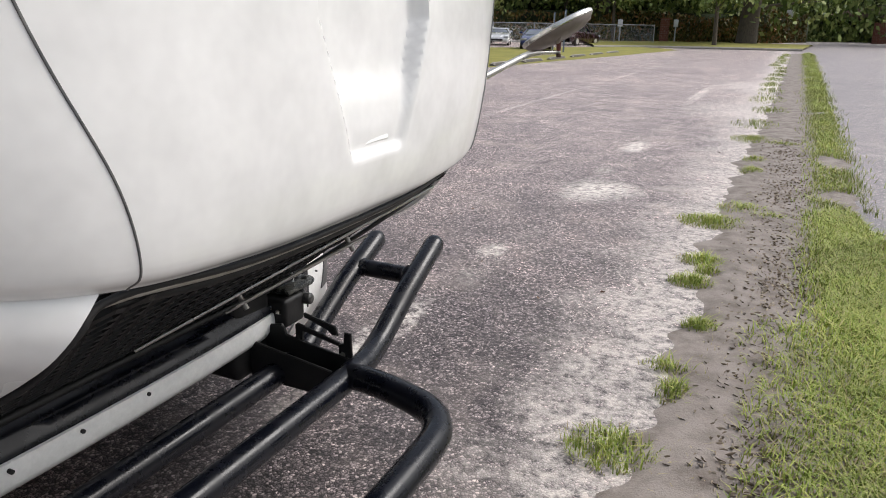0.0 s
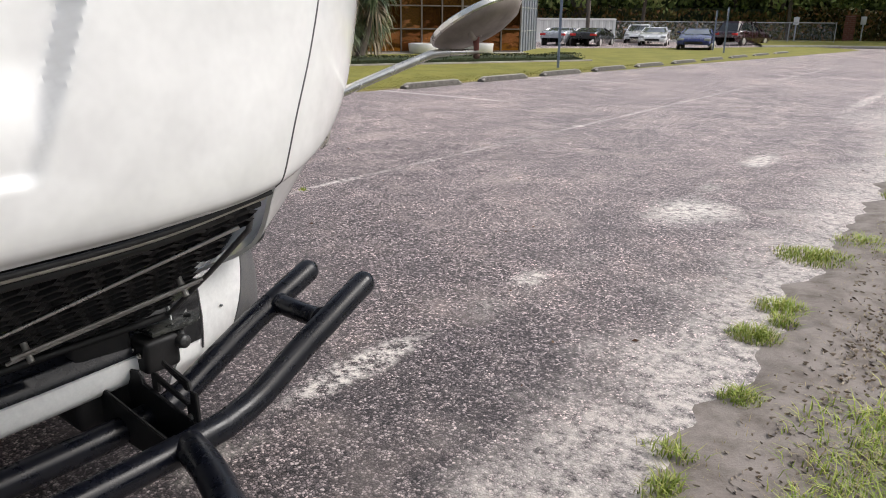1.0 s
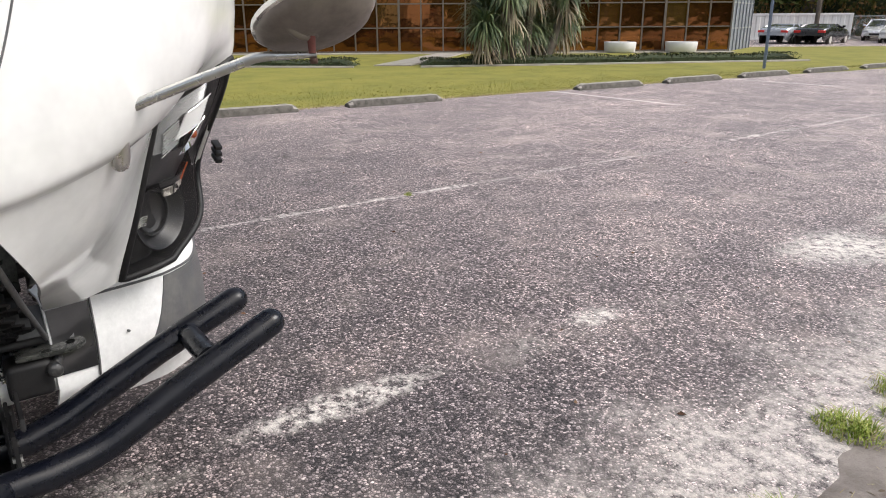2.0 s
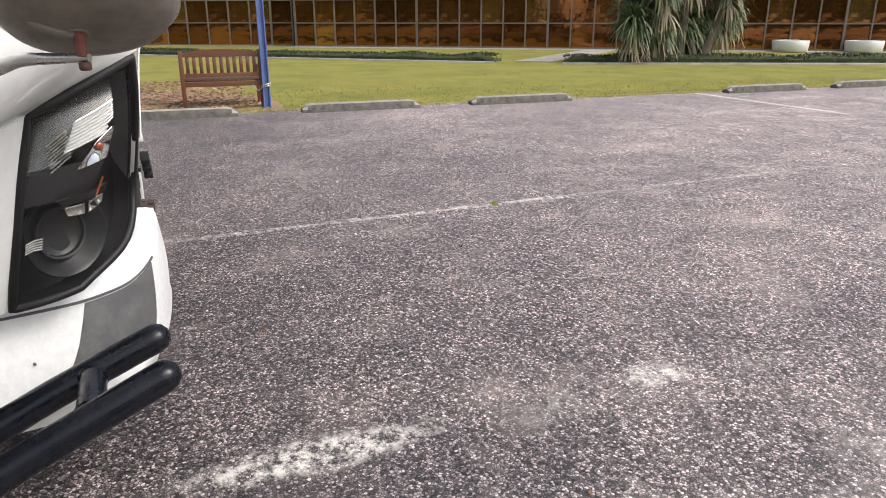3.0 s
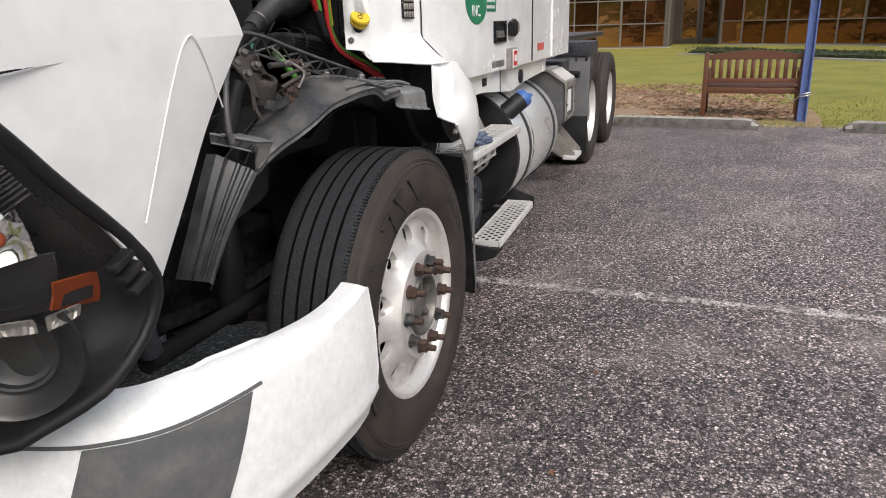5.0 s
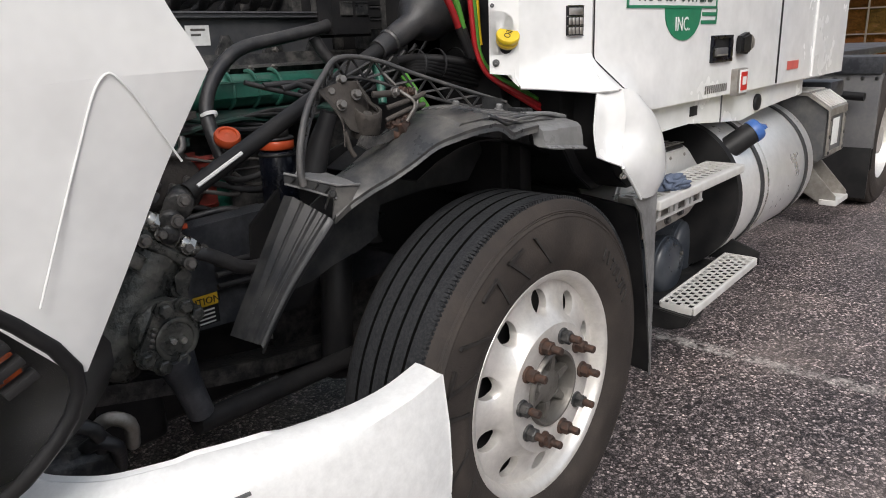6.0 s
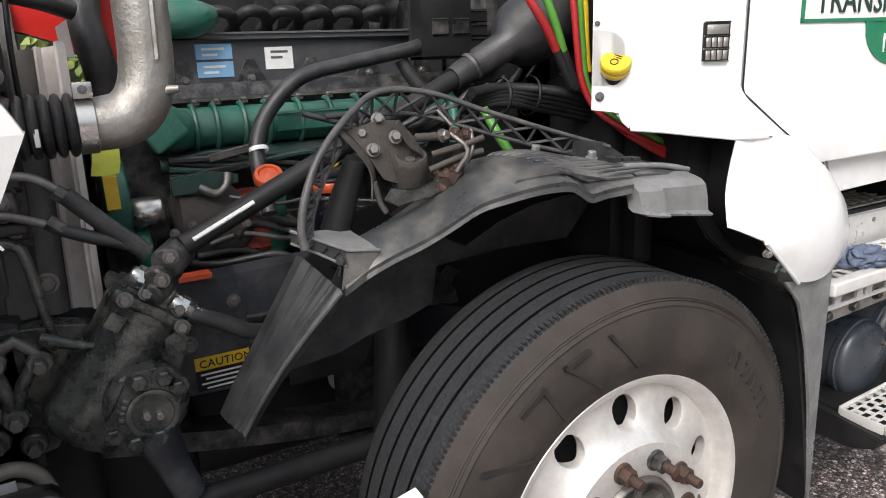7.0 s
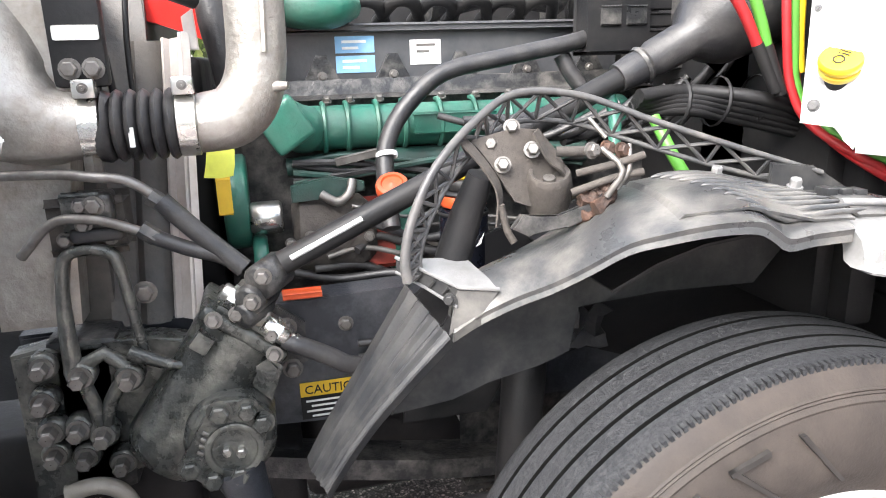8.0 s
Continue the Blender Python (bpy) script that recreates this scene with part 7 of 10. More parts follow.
# cable bundles by the bulkhead
AIR_RED = mat("air_line_red", (0.40, 0.018, 0.022), 0.4, dirt=(0.2, 0.02, 0.02), amount=0.5, scale=20)
for k, (m, pts) in enumerate(((AIR_RED, [(0.025, 0.80, 1.64), (0.001, 0.84, 1.553), (-0.035, 0.845, 1.50), (-0.069, 0.84, 1.449)]), (LIME, [(-0.02, 0.81, 1.64), (-0.043, 0.84, 1.553), (-0.07, 0.842, 1.49), (-0.088, 0.84, 1.447)]),
                              (AIR_RED, [(-0.105, 0.82, 1.66), (-0.112, 0.842, 1.553), (-0.122, 0.845, 1.459), (-0.138, 0.845, 1.38), (-0.165, 0.868, 1.315), (-0.215, 0.935, 1.262), (-0.33, 0.965, 1.205)]),
                              (LIME, [(-0.125, 0.82, 1.66), (-0.130, 0.840, 1.553), (-0.140, 0.842, 1.459), (-0.150, 0.845, 1.38), (-0.178, 0.866, 1.322), (-0.225, 0.930, 1.275), (-0.33, 0.955, 1.22)]),
                              (YELLOW, [(-0.145, 0.82, 1.66), (-0.147, 0.838, 1.553), (-0.152, 0.84, 1.459), (-0.160, 0.84, 1.40)]), (AIR_RED, [(-0.150, 0.84, 1.40), (-0.165, 0.842, 1.35), (-0.188, 0.880, 1.295), (-0.230, 0.940, 1.245), (-0.34, 0.965, 1.185)]))):
    bm = bm_new()
    tube(bm, pts, 0.0095 if k < 2 else 0.0078, 9, smooth=5)
    part("air_line", bm, m, truck, "bright coiled air line")
for p0, p1 in (((-0.069, 0.84, 1.449), (-0.115, 0.84, 1.37)), ((-0.088, 0.84, 1.447), (-0.125, 0.84, 1.365))):
    bm = bm_new()
    tube(bm, [p0, Vector(p0).lerp(Vector(p1), 0.5), p1], 0.0105, 9, smooth=3)
    part("line_sleeve", bm, BLACK_PLASTIC, truck)
for k in range(5):
    bm = bm_new()
    tube(bm, [(0.10, 0.72 + 0.01 * k, 1.335 + 0.008 * k), (0.0, 0.75, 1.34 + 0.008 * k), (-0.12, 0.77 + 0.01 * k, 1.315 + 0.01 * k), (-0.25, 0.80, 1.28 + 0.008 * k)], 0.013, 9, smooth=4)
    part("wiring_loom", bm, BLACK_PLASTIC, truck)
for x in (0.03, -0.05, -0.13):
    bm = bm_new()
    lathe(bm, [(0.044, -0.004), (0.046, 0.0), (0.044, 0.004)], 16, Matrix.Translation((x, 0.765, 1.352)) @ Matrix.Rotation(radians(80), 4, "Y"))
    part("loom_tie", bm, BLACK_PLASTIC, truck)
bm = bm_new()
tube(bm, [(0.14, 0.70, 1.40), (0.125, 0.72, 1.33), (0.135, 0.74, 1.26)], 0.012, 8, smooth=4)
part("green_pipe", bm, GREEN, truck)
bm = bm_new()
tube(bm, [(0.07, 0.76, 1.33), (0.055, 0.80, 1.27), (0.03, 0.82, 1.22)], 0.011, 8, smooth=4)
part("air_line", bm, LIME, truck)
# bulkhead
bm = bm_new()
box(bm, (-0.30, -1.0, 0.95), (-0.24, 0.92, 1.75), 0.01)
part("bulkhead", bm, BLACK_PLASTIC, truck)
for k in range(4):
    bm = bm_new()
    box(bm, (-0.24, 0.30 - 0.22 * k, 1.40), (-0.16, 0.42 - 0.22 * k, 1.62), 0.012)
    part("bulkhead_unit", bm, IRON, truck)
bm = bm_new()
box(bm, (-0.24, 0.50, 1.20), (-0.20, 0.66, 1.50), 0.01)
part("bulkhead_plate", bm, RADIATOR, truck)


# torn rubber scrap hanging on the inner panel, cooler mount and small lines
bm = bm_new()
rows = []
for k in range(9):
    u = k / 8
    rows.append([(0.262 - 0.175 * u + 0.01 * noise.noise(Vector((k, j, 0.3))), 0.64 + 0.035 * noise.noise(Vector((k * 0.7, j * 0.9, 1.0))), 0.955 - 0.02 * u - 0.022 * j + 0.02 * noise.noise(Vector((k * 0.9, j, 4.0)))) for j in range(5)])
grid_surface(bm, rows, thick=0.004, inside=(0.2, 0, 0.9))
part("torn_flap", bm, HOSE, liner, "torn crumpled rubber flap")
bm = bm_new()
box(bm, (1.075, 0.62, 1.165), (0.985, 0.69, 1.235), 0.012, 3)
mount = part("cooler_mount", bm, MUD, truck, "dirty cooler mounting block with bolts")
bm = bm_new()
box(bm, (1.055, 0.69, 1.195), (1.01, 0.705, 1.25), 0.006, 2)
part("mount_tab", bm, CAST_GREY, mount)
for p in ((1.032, 0.705, 1.235), (1.065, 0.69, 1.18), (0.998, 0.69, 1.18), (1.032, 0.705, 1.205)):
    bolt(mount, p, (0, 1, 0), 0.012, 0.014)
rnd = random.Random(77)
for k in range(9):
    bm = bm_new()
    x0, z0 = rnd.uniform(0.45, 0.70), rnd.uniform(1.02, 1.20)
    pts = [(x0 - 0.09 * j + rnd.uniform(-0.02, 0.02), 0.47 + rnd.uniform(-0.02, 0.03), z0 - 0.02 * j + rnd.uniform(-0.03, 0.03)) for j in range(5)]
    tube(bm, pts, rnd.choice((0.004, 0.006, 0.009)), 8, smooth=5)
    part("loom_wire", bm, HOSE if k % 4 else STEEL_DARK, engine)
for k in range(7):
    bm = bm_new()
    x0 = 0.30 - 0.05 * k
    pts = [(x0 + 0.10, 0.50 + 0.01 * k, 1.33 - 0.012 * k), (x0, 0.52, 1.30 + 0.02 * math.sin(k)), (x0 - 0.10, 0.55, 1.28), (x0 - 0.2, 0.6, 1.33 + 0.015 * k)]
    tube(bm, pts, 0.007 + 0.002 * (k % 3), 8, smooth=5)
    part("loom_wire", bm, HOSE, engine)
# oil drips and clips along the frame rail
for k in range(8):
    bolt(truck, (0.62 - 0.16 * k, 0.575, 0.94 - 0.11 * (k % 2)), (0, 1, 0), 0.014, 0.014)
for k in range(3):
    bm = bm_new()
    z = 0.90 - 0.03 * k
    tube(bm, [(0.60, 0.59, z), (0.3, 0.595, z - 0.01), (-0.1, 0.59, z + 0.005), (-0.6, 0.59, z)], 0.008, 8, smooth=5)
    part("brake_line", bm, HOSE, truck)


# ---------------------------------------------------------------- the lorry: cab side and rear
GREEN_SIGN = mat("sign_green", (0.02, 0.20, 0.10), 0.4)
TANK_BAND = mat("tank_band", (0.03, 0.03, 0.032), 0.5)
bm = bm_new()
plan = [(-0.392, 1.070), (-0.56, 1.108), (-0.80, 1.128), (-1.0, 1.135), (-1.80, 1.135), (-2.80, 1.135)]
rows = []
for z, x0, y0 in ((1.185, -0.516, 1.168), (1.196, -0.508, 1.165), (1.27, -0.450, 1.118), (1.344, -0.394, 1.070), (1.40, -0.392, 1.070), (1.75, -0.392, 1.070), (2.2, -0.392, 1.070), (2.8, -0.392, 1.07), (3.3, -0.392, 1.07)):
    lean = 0.03 * smoothstep(1.8, 3.3, z)
    flare = smoothstep(1.36, 1.19, z)
    rows.append([(x0, y0 - lean, z)] + [(x, y - lean + flare * (0.028, 0.006, 0, 0, 0)[k], z) for k, (x, y) in enumerate(plan[1:])])
grid_surface(bm, rows, thick=0.03, inside=(-1.5, 0, 1.5))
cab = part("cab", bm, WHITE, truck, "white sleeper cab side with a green company sign")
bm = bm_new()
rows = []
for z in (1.185, 1.20, 1.40, 1.75, 2.2, 2.8, 3.3):
    rows.append([(x, -y + 0.03 * smoothstep(1.8, 3.3, z), z) for x, y in plan])
grid_surface(bm, rows, thick=0.03, inside=(-1.5, 0, 1.5))
part("cab_far_side", bm, WHITE, cab)
for name, lo, hi in (("cab_back", (-2.82, -1.10, 1.185), (-2.79, 1.10, 3.3)), ("cab_front", (-0.30, -1.06, 1.75), (-0.27, 1.06, 3.3)), ("cab_roof", (-2.8, -1.10, 3.27), (-0.27, 1.10, 3.31)), ("cab_floor", (-2.8, -1.06, 1.16), (-0.62, 1.06, 1.19))):
    bm = bm_new()
    box(bm, lo, hi, 0.01)
    part(name, bm, WHITE, cab)
# cowl corner, from the bulkhead to the door: the filler face, the main panel and the flared lower edge
bm = bm_new()
COWL = [(-0.148, 0.985), (-0.180, 0.998), (-0.215, 1.011), (-0.230, 1.013), (-0.262, 1.024), (-0.275, 1.031), (-0.335, 1.048), (-0.387, 1.066)]
FOOT = [(-0.150, 0.992, 1.283), (-0.172, 1.018, 1.281), (-0.200, 1.045, 1.278), (-0.212, 1.060, 1.276), (-0.232, 1.082, 1.273), (-0.245, 1.097, 1.271), (-0.286, 1.145, 1.265), (-0.310, 1.172, 1.268)]
rows = [[Vector(p) for p in FOOT]]
for u in (0.12, 0.35, 0.65, 0.88, 1.0):
    rows.append([Vector(f).lerp(Vector((x, y, 1.365)), u) + Vector((0.010, -0.014, 0)) * math.sin(math.pi * u) for f, (x, y) in zip(FOOT, COWL)])
for z in (1.40, 1.46, 1.55, 1.68, 1.80):
    rows.append([Vector((x, y, z)) for x, y in COWL])
grid_surface(bm, rows, thick=0.006, inside=(-0.6, 0, 1.5))
cw = part("cowl_panel", bm, WHITE, cab, angle=30)
bm = bm_new()
tube(bm, [Vector(p) + Vector((0, -0.004, 0.001)) for p in FOOT], 0.005, 8)
part("cowl_hem", bm, WHITE, cw)
# filler face: flat, cut out by a round-ended opening, with a deep white pocket behind it
FA, FB = Vector((-0.100, 0.921, 0)), Vector((-0.148, 0.985, 0))
FN = Vector((0.8, 0.6, 0))


def on_face(u, z, d=0.0):
    return FA.lerp(FB, u) + Vector((0, 0, z)) + FN * d


arc = [(0.10 + 0.80 * math.sin(a) ** 0.7, 1.430 + 0.058 * math.cos(a)) for a in [math.pi * k / 16 for k in range(17)]]
outline = [(0.0, 1.80), (1.0, 1.80), (1.0, 1.285), (0.80, 1.300), (0.72, 1.318), (0.0, 1.324), (0.0, 1.372)] + arc[::-1] + [(0.0, 1.488)]
bm = bm_new()
front = [bm.verts.new(on_face(u, z)) for u, z in outline]
rear = [bm.verts.new(on_face(u, z, -0.006)) for u, z in outline]
bm.faces.new(front)
bm.faces.new(rear[::-1])
for k in range(len(outline)):
    q = (k + 1) % len(outline)
    bm.faces.new((front[k], rear[k], rear[q], front[q]))
bmesh.ops.triangulate(bm, faces=[f for f in bm.faces if len(f.verts) > 4])
part("filler_face", bm, WHITE, cw, angle=30)
# recess shade is put into the dusty pocket's colour and its black back
bm = bm_new()
grid_surface(bm, [[on_face(u, z, -0.004) for u, z in arc], [on_face(u * 0.96, 1.43 + (z - 1.43) * 0.96, -0.045) for u, z in arc], [on_face(u * 0.86, 1.43 + (z - 1.43) * 0.86, -0.085) for u, z in arc]], thick=0.003, inside=(-0.3, 0.9, 1.43))
part("filler_pocket", bm, mat("dusty_pocket", (0.13, 0.122, 0.113), 0.5, dirt=(0.07, 0.062, 0.056), amount=0.7, scale=14), cw)
bm = bm_new()
prism(bm, [(-0.24, 0.87), (-0.20, 0.845), (-0.165, 0.870), (-0.215, 0.935)], "z", 1.36, 1.50)
part("pocket_back", bm, BLACK_PLASTIC, cw)
m2 = Matrix.Translation(on_face(0.62, 1.416, 0.006)) @ Vector((0.42, 0.50, 0.76)).normalized().to_track_quat("Z", "Y").to_matrix().to_4x4()
bm = bm_new()
lathe(bm, [(0.027, -0.018), (0.030, -0.012), (0.030, -0.008), (0.026, -0.006), (0.029, -0.003), (0.032, 0.003), (0.032, 0.010), (0.0295, 0.013), (0.026, 0.0125), (0.001, 0.0125)], 28, m2)
cap = part("oil_cap", bm, YELLOW, cw, "yellow oil filler cap")
bm = bm_new()
prism(bm, [(-0.026, -0.006), (-0.045, -0.009), (-0.045, 0.009), (-0.026, 0.008)], "z", 0.002, 0.010, 0.002)
bmesh.ops.transform(bm, matrix=m2 @ Matrix.Rotation(radians(-60), 4, "Z"), verts=bm.verts[:])
part("cap_tab", bm, YELLOW, cap)
bm = bm_new()
tube(bm, [m2 @ Vector((0, 0, -0.014)), m2 @ Vector((0, 0, -0.085))], 0.022, 20)
part("filler_neck", bm, BLACK_PLASTIC, cap)
lettering("Oil", 0.026, m2 @ Matrix.Rotation(radians(62), 4, "Z") @ Matrix.Translation((-0.016, -0.008, 0.0128)), BLACK_PLASTIC, cap)
bolt(cw, on_face(0.22, 1.352), FN, 0.009, 0.009, GREY_PLASTIC)
bolt(cw, on_face(0.12, 1.50), FN, 0.005, 0.004, GREY_PLASTIC)
# maker's plate
bm = bm_new()
m = Matrix.Translation((-0.322, 1.049, 1.455)) @ Matrix.Rotation(radians(-17), 4, "Z") @ Matrix.Scale(0.86, 4)
box(bm, (-0.035, -0.003, -0.046), (0.035, 0.004, 0.046), 0.002, 2, m)
plate = part("door_badge", bm, BLACK_PLASTIC, cw, "small black and chrome plate")
for k in range(3):
    for j in range(4 if k else 1):
        bm = bm_new()
        w = 0.0125 if k else 0.058
        box(bm, (-0.030 + 0.0155 * j, 0.004, 0.018 - 0.030 * k), (-0.030 + 0.0155 * j + w, 0.006, 0.040 - 0.030 * k), 0.001, 1, m)
        part("raised_bar", bm, CAST_ALU, plate)
for z in (0.046, 0.014, -0.016, -0.046):
    bm = bm_new()
    box(bm, (-0.035, 0.003, z - 0.0016), (0.035, 0.0055, z + 0.0016), 0, 1, m)
    part("plate_rule", bm, CHROME, plate)
# fender wing that hangs from the cowl: a concave front band, a ridge and the bulged outer face
BAND = [[(-0.288, 1.145, 1.265), (-0.338, 1.196, 1.272)], [(-0.262, 1.157, 1.215), (-0.345, 1.202, 1.205)], [(-0.246, 1.165, 1.163), (-0.349, 1.198, 1.140)], [(-0.240, 1.175, 1.120), (-0.330, 1.212, 1.095)], [(-0.238, 1.182, 1.095), (-0.296, 1.222, 1.067)]]
FACE = [[(-0.338, 1.196, 1.272), (-0.385, 1.204, 1.262), (-0.440, 1.200, 1.238), (-0.506, 1.186, 1.195)],
        [(-0.345, 1.202, 1.205), (-0.42, 1.222, 1.200), (-0.49, 1.218, 1.185), (-0.545, 1.196, 1.155)], [(-0.349, 1.198, 1.140), (-0.43, 1.226, 1.138), (-0.52, 1.226, 1.130), (-0.592, 1.198, 1.110)],
        [(-0.296, 1.222, 1.067), (-0.42, 1.236, 1.068), (-0.53, 1.232, 1.062), (-0.622, 1.198, 1.045)], [(-0.372, 1.218, 1.005), (-0.44, 1.230, 1.000), (-0.54, 1.226, 0.996), (-0.624, 1.196, 0.985)], [(-0.436, 1.212, 0.950), (-0.47, 1.214, 0.944), (-0.52, 1.210, 0.942), (-0.575, 1.196, 0.944)]]
bm = bm_new()
grid_surface(bm, refine([[Vector(a), Vector(a).lerp(Vector(b), 0.5) + Vector((-0.006, -0.012, 0)), Vector(b)] for a, b in BAND], 4, 4), thick=0.005, inside=(-0.6, 0.7, 1.1))
wing = part("fender_wing", bm, WHITE, cab, "white fender wing below the cowl", angle=50)
bm = bm_new()
grid_surface(bm, refine([[Vector(p) for p in r] for r in FACE], 5, 5), thick=0.005, inside=(-0.5, 0.7, 1.1))
part("wing_face", bm, WHITE, wing, angle=50)
# shoulder between the cowl's rear edge and the slanting door gap
bm = bm_new()
rows = []
top, foot = Vector((-0.387, 1.066, 1.365)), Vector(FOOT[-1])
for k in range(9):
    u = k / 8
    a = top.lerp(foot, u) + Vector((0.010, -0.014, 0)) * math.sin(math.pi * u)
    b = Vector((-0.390, 1.070, 1.346)).lerp(Vector(FACE[0][-1]), u)
    row = []
    for j in range(7):
        v = j / 6
        low = [foot] + [Vector(p) for p in FACE[0]]
        q = v * (len(low) - 1)
        i = min(int(q), len(low) - 2)
        row.append(a.lerp(b, v).lerp(low[i].lerp(low[i + 1], q - i), u * u))
    rows.append(row)
grid_surface(bm, rows, thick=0.004, inside=(-0.6, 0.7, 1.2))
part("wing_shoulder", bm, WHITE, wing, angle=50)
bm = bm_new()
tube(bm, [(-0.302, 1.224, 1.062), (-0.372, 1.218, 1.003), (-0.436, 1.212, 0.948)], 0.005, 8, smooth=3)
part("wing_hem", bm, WHITE, wing)
bolt(wing, (-0.325, 1.21, 1.035), (0.5, 0.8, -0.3), 0.010, 0.012, STEEL)
bm = bm_new()
tube(bm, [(-0.389, 1.071, 1.80), (-0.389, 1.071, 1.36), (-0.391, 1.073, 1.345), (-0.447, 1.129, 1.270), (-0.508, 1.188, 1.196)], [0.0022, 0.0022, 0.0035, 0.0035, 0.003], 6)
part("door_gap", bm, BLACK_PLASTIC, cab)
bm = bm_new()
tube(bm, [(-1.77, 1.137, 1.19), (-1.77, 1.137, 2.2)], 0.0045, 6)
part("door_gap", bm, BLACK_PLASTIC, cab)
bm = bm_new()
tube(bm, [(-2.26, 1.137, 1.19), (-2.26, 1.137, 2.2)], 0.006, 6)
part("panel_rib", bm, WHITE, cab)
# sill below the door
bm = bm_new()
prism(bm, [(-0.66, 1.187), (-0.70, 1.09), (-1.0, 1.10), (-1.3, 1.075), (-1.5, 1.06), (-1.75, 1.085), (-2.28, 1.105), (-2.28, 1.187)], "y", 1.02, 1.10, 0.006)
sill = part("sill", bm, WHITE, cab)
bm = bm_new()
box(bm, (-1.06, 1.10, 1.125), (-1.0, 1.104, 1.16), 0.002)
part("slot", bm, BLACK_PLASTIC, sill)
bm = bm_new()
tube(bm, [(-1.28, 1.102, 1.075), (-1.28, 1.102, 1.187)], 0.003, 6)
part("sill_gap", bm, GREY_PLASTIC, sill)
bm = bm_new()
cyl(bm, (-1.66, 1.09, 1.12), (-1.66, 1.112, 1.12), 0.035, 18, bevel=0.004)
part("grommet", bm, BLACK_PLASTIC, sill)
# door furniture
bm = bm_new()
for lo, hi in (((-1.245, 1.305), (-1.060, 1.320)), ((-1.245, 1.386), (-1.060, 1.398)), ((-1.245, 1.320), (-1.220, 1.386)), ((-1.078, 1.320), (-1.060, 1.386))):
    box(bm, (lo[0], 1.130, lo[1]), (hi[0], 1.146, hi[1]), 0.004)
handle = part("door_handle", bm, BLACK_PAINT, cab, "recessed black door handle")
bm = bm_new()
box(bm, (-1.222, 1.131, 1.318), (-1.076, 1.1375, 1.388), 0.001)
part("recess", bm, BLACK_PLASTIC, handle)
bm = bm_new()
box(bm, (-1.190, 1.137, 1.326), (-1.084, 1.150, 1.356), 0.006)
part("grip", bm, GREY_PLASTIC, handle)
# pale strip drawn for the gloss along the grip
bm = bm_new()
box(bm, (-1.186, 1.150, 1.328), (-1.088, 1.1515, 1.333), 0.0005)
part("grip_edge", bm, CAST_ALU, handle)
bm = bm_new()
prism(bm, [(-1.29, 1.330), (-1.29, 1.392), (-1.36, 1.405), (-1.395, 1.385), (-1.395, 1.35), (-1.36, 1.325)], "y", 1.133, 1.165, 0.008)
lamp = part("side_marker", bm, BLACK_PLASTIC, cab)
bm = bm_new()
prism(bm, [(-1.368, 1.338), (-1.368, 1.395), (-1.392, 1.380), (-1.392, 1.352)], "y", 1.150, 1.170, 0.004)
part("lens", bm, CAST_ALU, lamp, "pale lens")
bm = bm_new()
box(bm, (-1.375, 1.134, 1.175), (-1.27, 1.160, 1.275), 0.004)
holder = part("placard_holder", bm, CAST_ALU, cab, "small metal placard holder with a red sticker")
bm = bm_new()
box(bm, (-1.365, 1.160, 1.185), (-1.29, 1.163, 1.27), 0.001)
sticker = part("sticker", bm, LABEL_WHITE, holder)
bm = bm_new()
box(bm, (-1.358, 1.163, 1.195), (-1.297, 1.1645, 1.262))
part("red_field", bm, RED, sticker, smooth=False)
bm = bm_new()
box(bm, (-1.345, 1.1645, 1.215), (-1.31, 1.166, 1.245))
part("print_bar", bm, LABEL_WHITE, sticker, smooth=False)
for k in range(11):
    bm = bm_new()
    box(bm, (-1.232 + 0.0185 * k, 1.1355, 1.200), (-1.221 + 0.0185 * k, 1.1365, 1.228))
    part("number_bar", bm, STEEL_DARK, cab, smooth=False)
bm = bm_new()
box(bm, (-2.05, 1.1365, 1.238), (-1.90, 1.1385, 1.275))
lab = part("label", bm, mat("label_red", (0.6, 0.12, 0.10), 0.5), cab, smooth=False)
# company sign: white board with lettering and a green shield
bm = bm_new()
for k in range(20):
    box(bm, (-1.090 + 0.0285 * k, 1.1365, 1.487), (-1.0612 + 0.0285 * k, 1.139, 1.495))
sign = part("sign_border", bm, GREEN_SIGN, cab, "green and white company sign", smooth=False)
bm = bm_new()
box(bm, (-1.090, 1.1365, 1.487), (-1.082, 1.139, 1.60))
part("sign_edge", bm, GREEN_SIGN, sign, smooth=False)
bm = bm_new()
box(bm, (-0.528, 1.1365, 1.487), (-0.52, 1.139, 1.60))
part("sign_edge", bm, GREEN_SIGN, sign, smooth=False)
lettering("TRANSPORTERS", 0.082, Matrix.Translation((-0.555, 1.138, 1.507)) @ LEFT_FACE, mat("sign_dark", (0.02, 0.05, 0.04), 0.4), sign, squeeze=0.84)
bm = bm_new()
pts = [(-0.72, 1.487), (-0.965, 1.487)] + [(-0.843 - 0.120 * math.cos(a), 1.475 - 0.088 * math.sin(a)) for a in [math.pi * k / 14 for k in range(15)]]
prism(bm, pts, "y", 1.1365, 1.1385)
part("sign_shield", bm, GREEN_SIGN, sign, smooth=False)
lettering("INC.", 0.062, Matrix.Translation((-0.782, 1.139, 1.418)) @ LEFT_FACE, LABEL_WHITE, sign, squeeze=0.85)
for k in range(2):
    bm = bm_new()
    box(bm, (-1.085, 1.1365, 1.463 - 0.026 * k), (-0.975 + 0.008 * k, 1.1385, 1.475 - 0.026 * k))
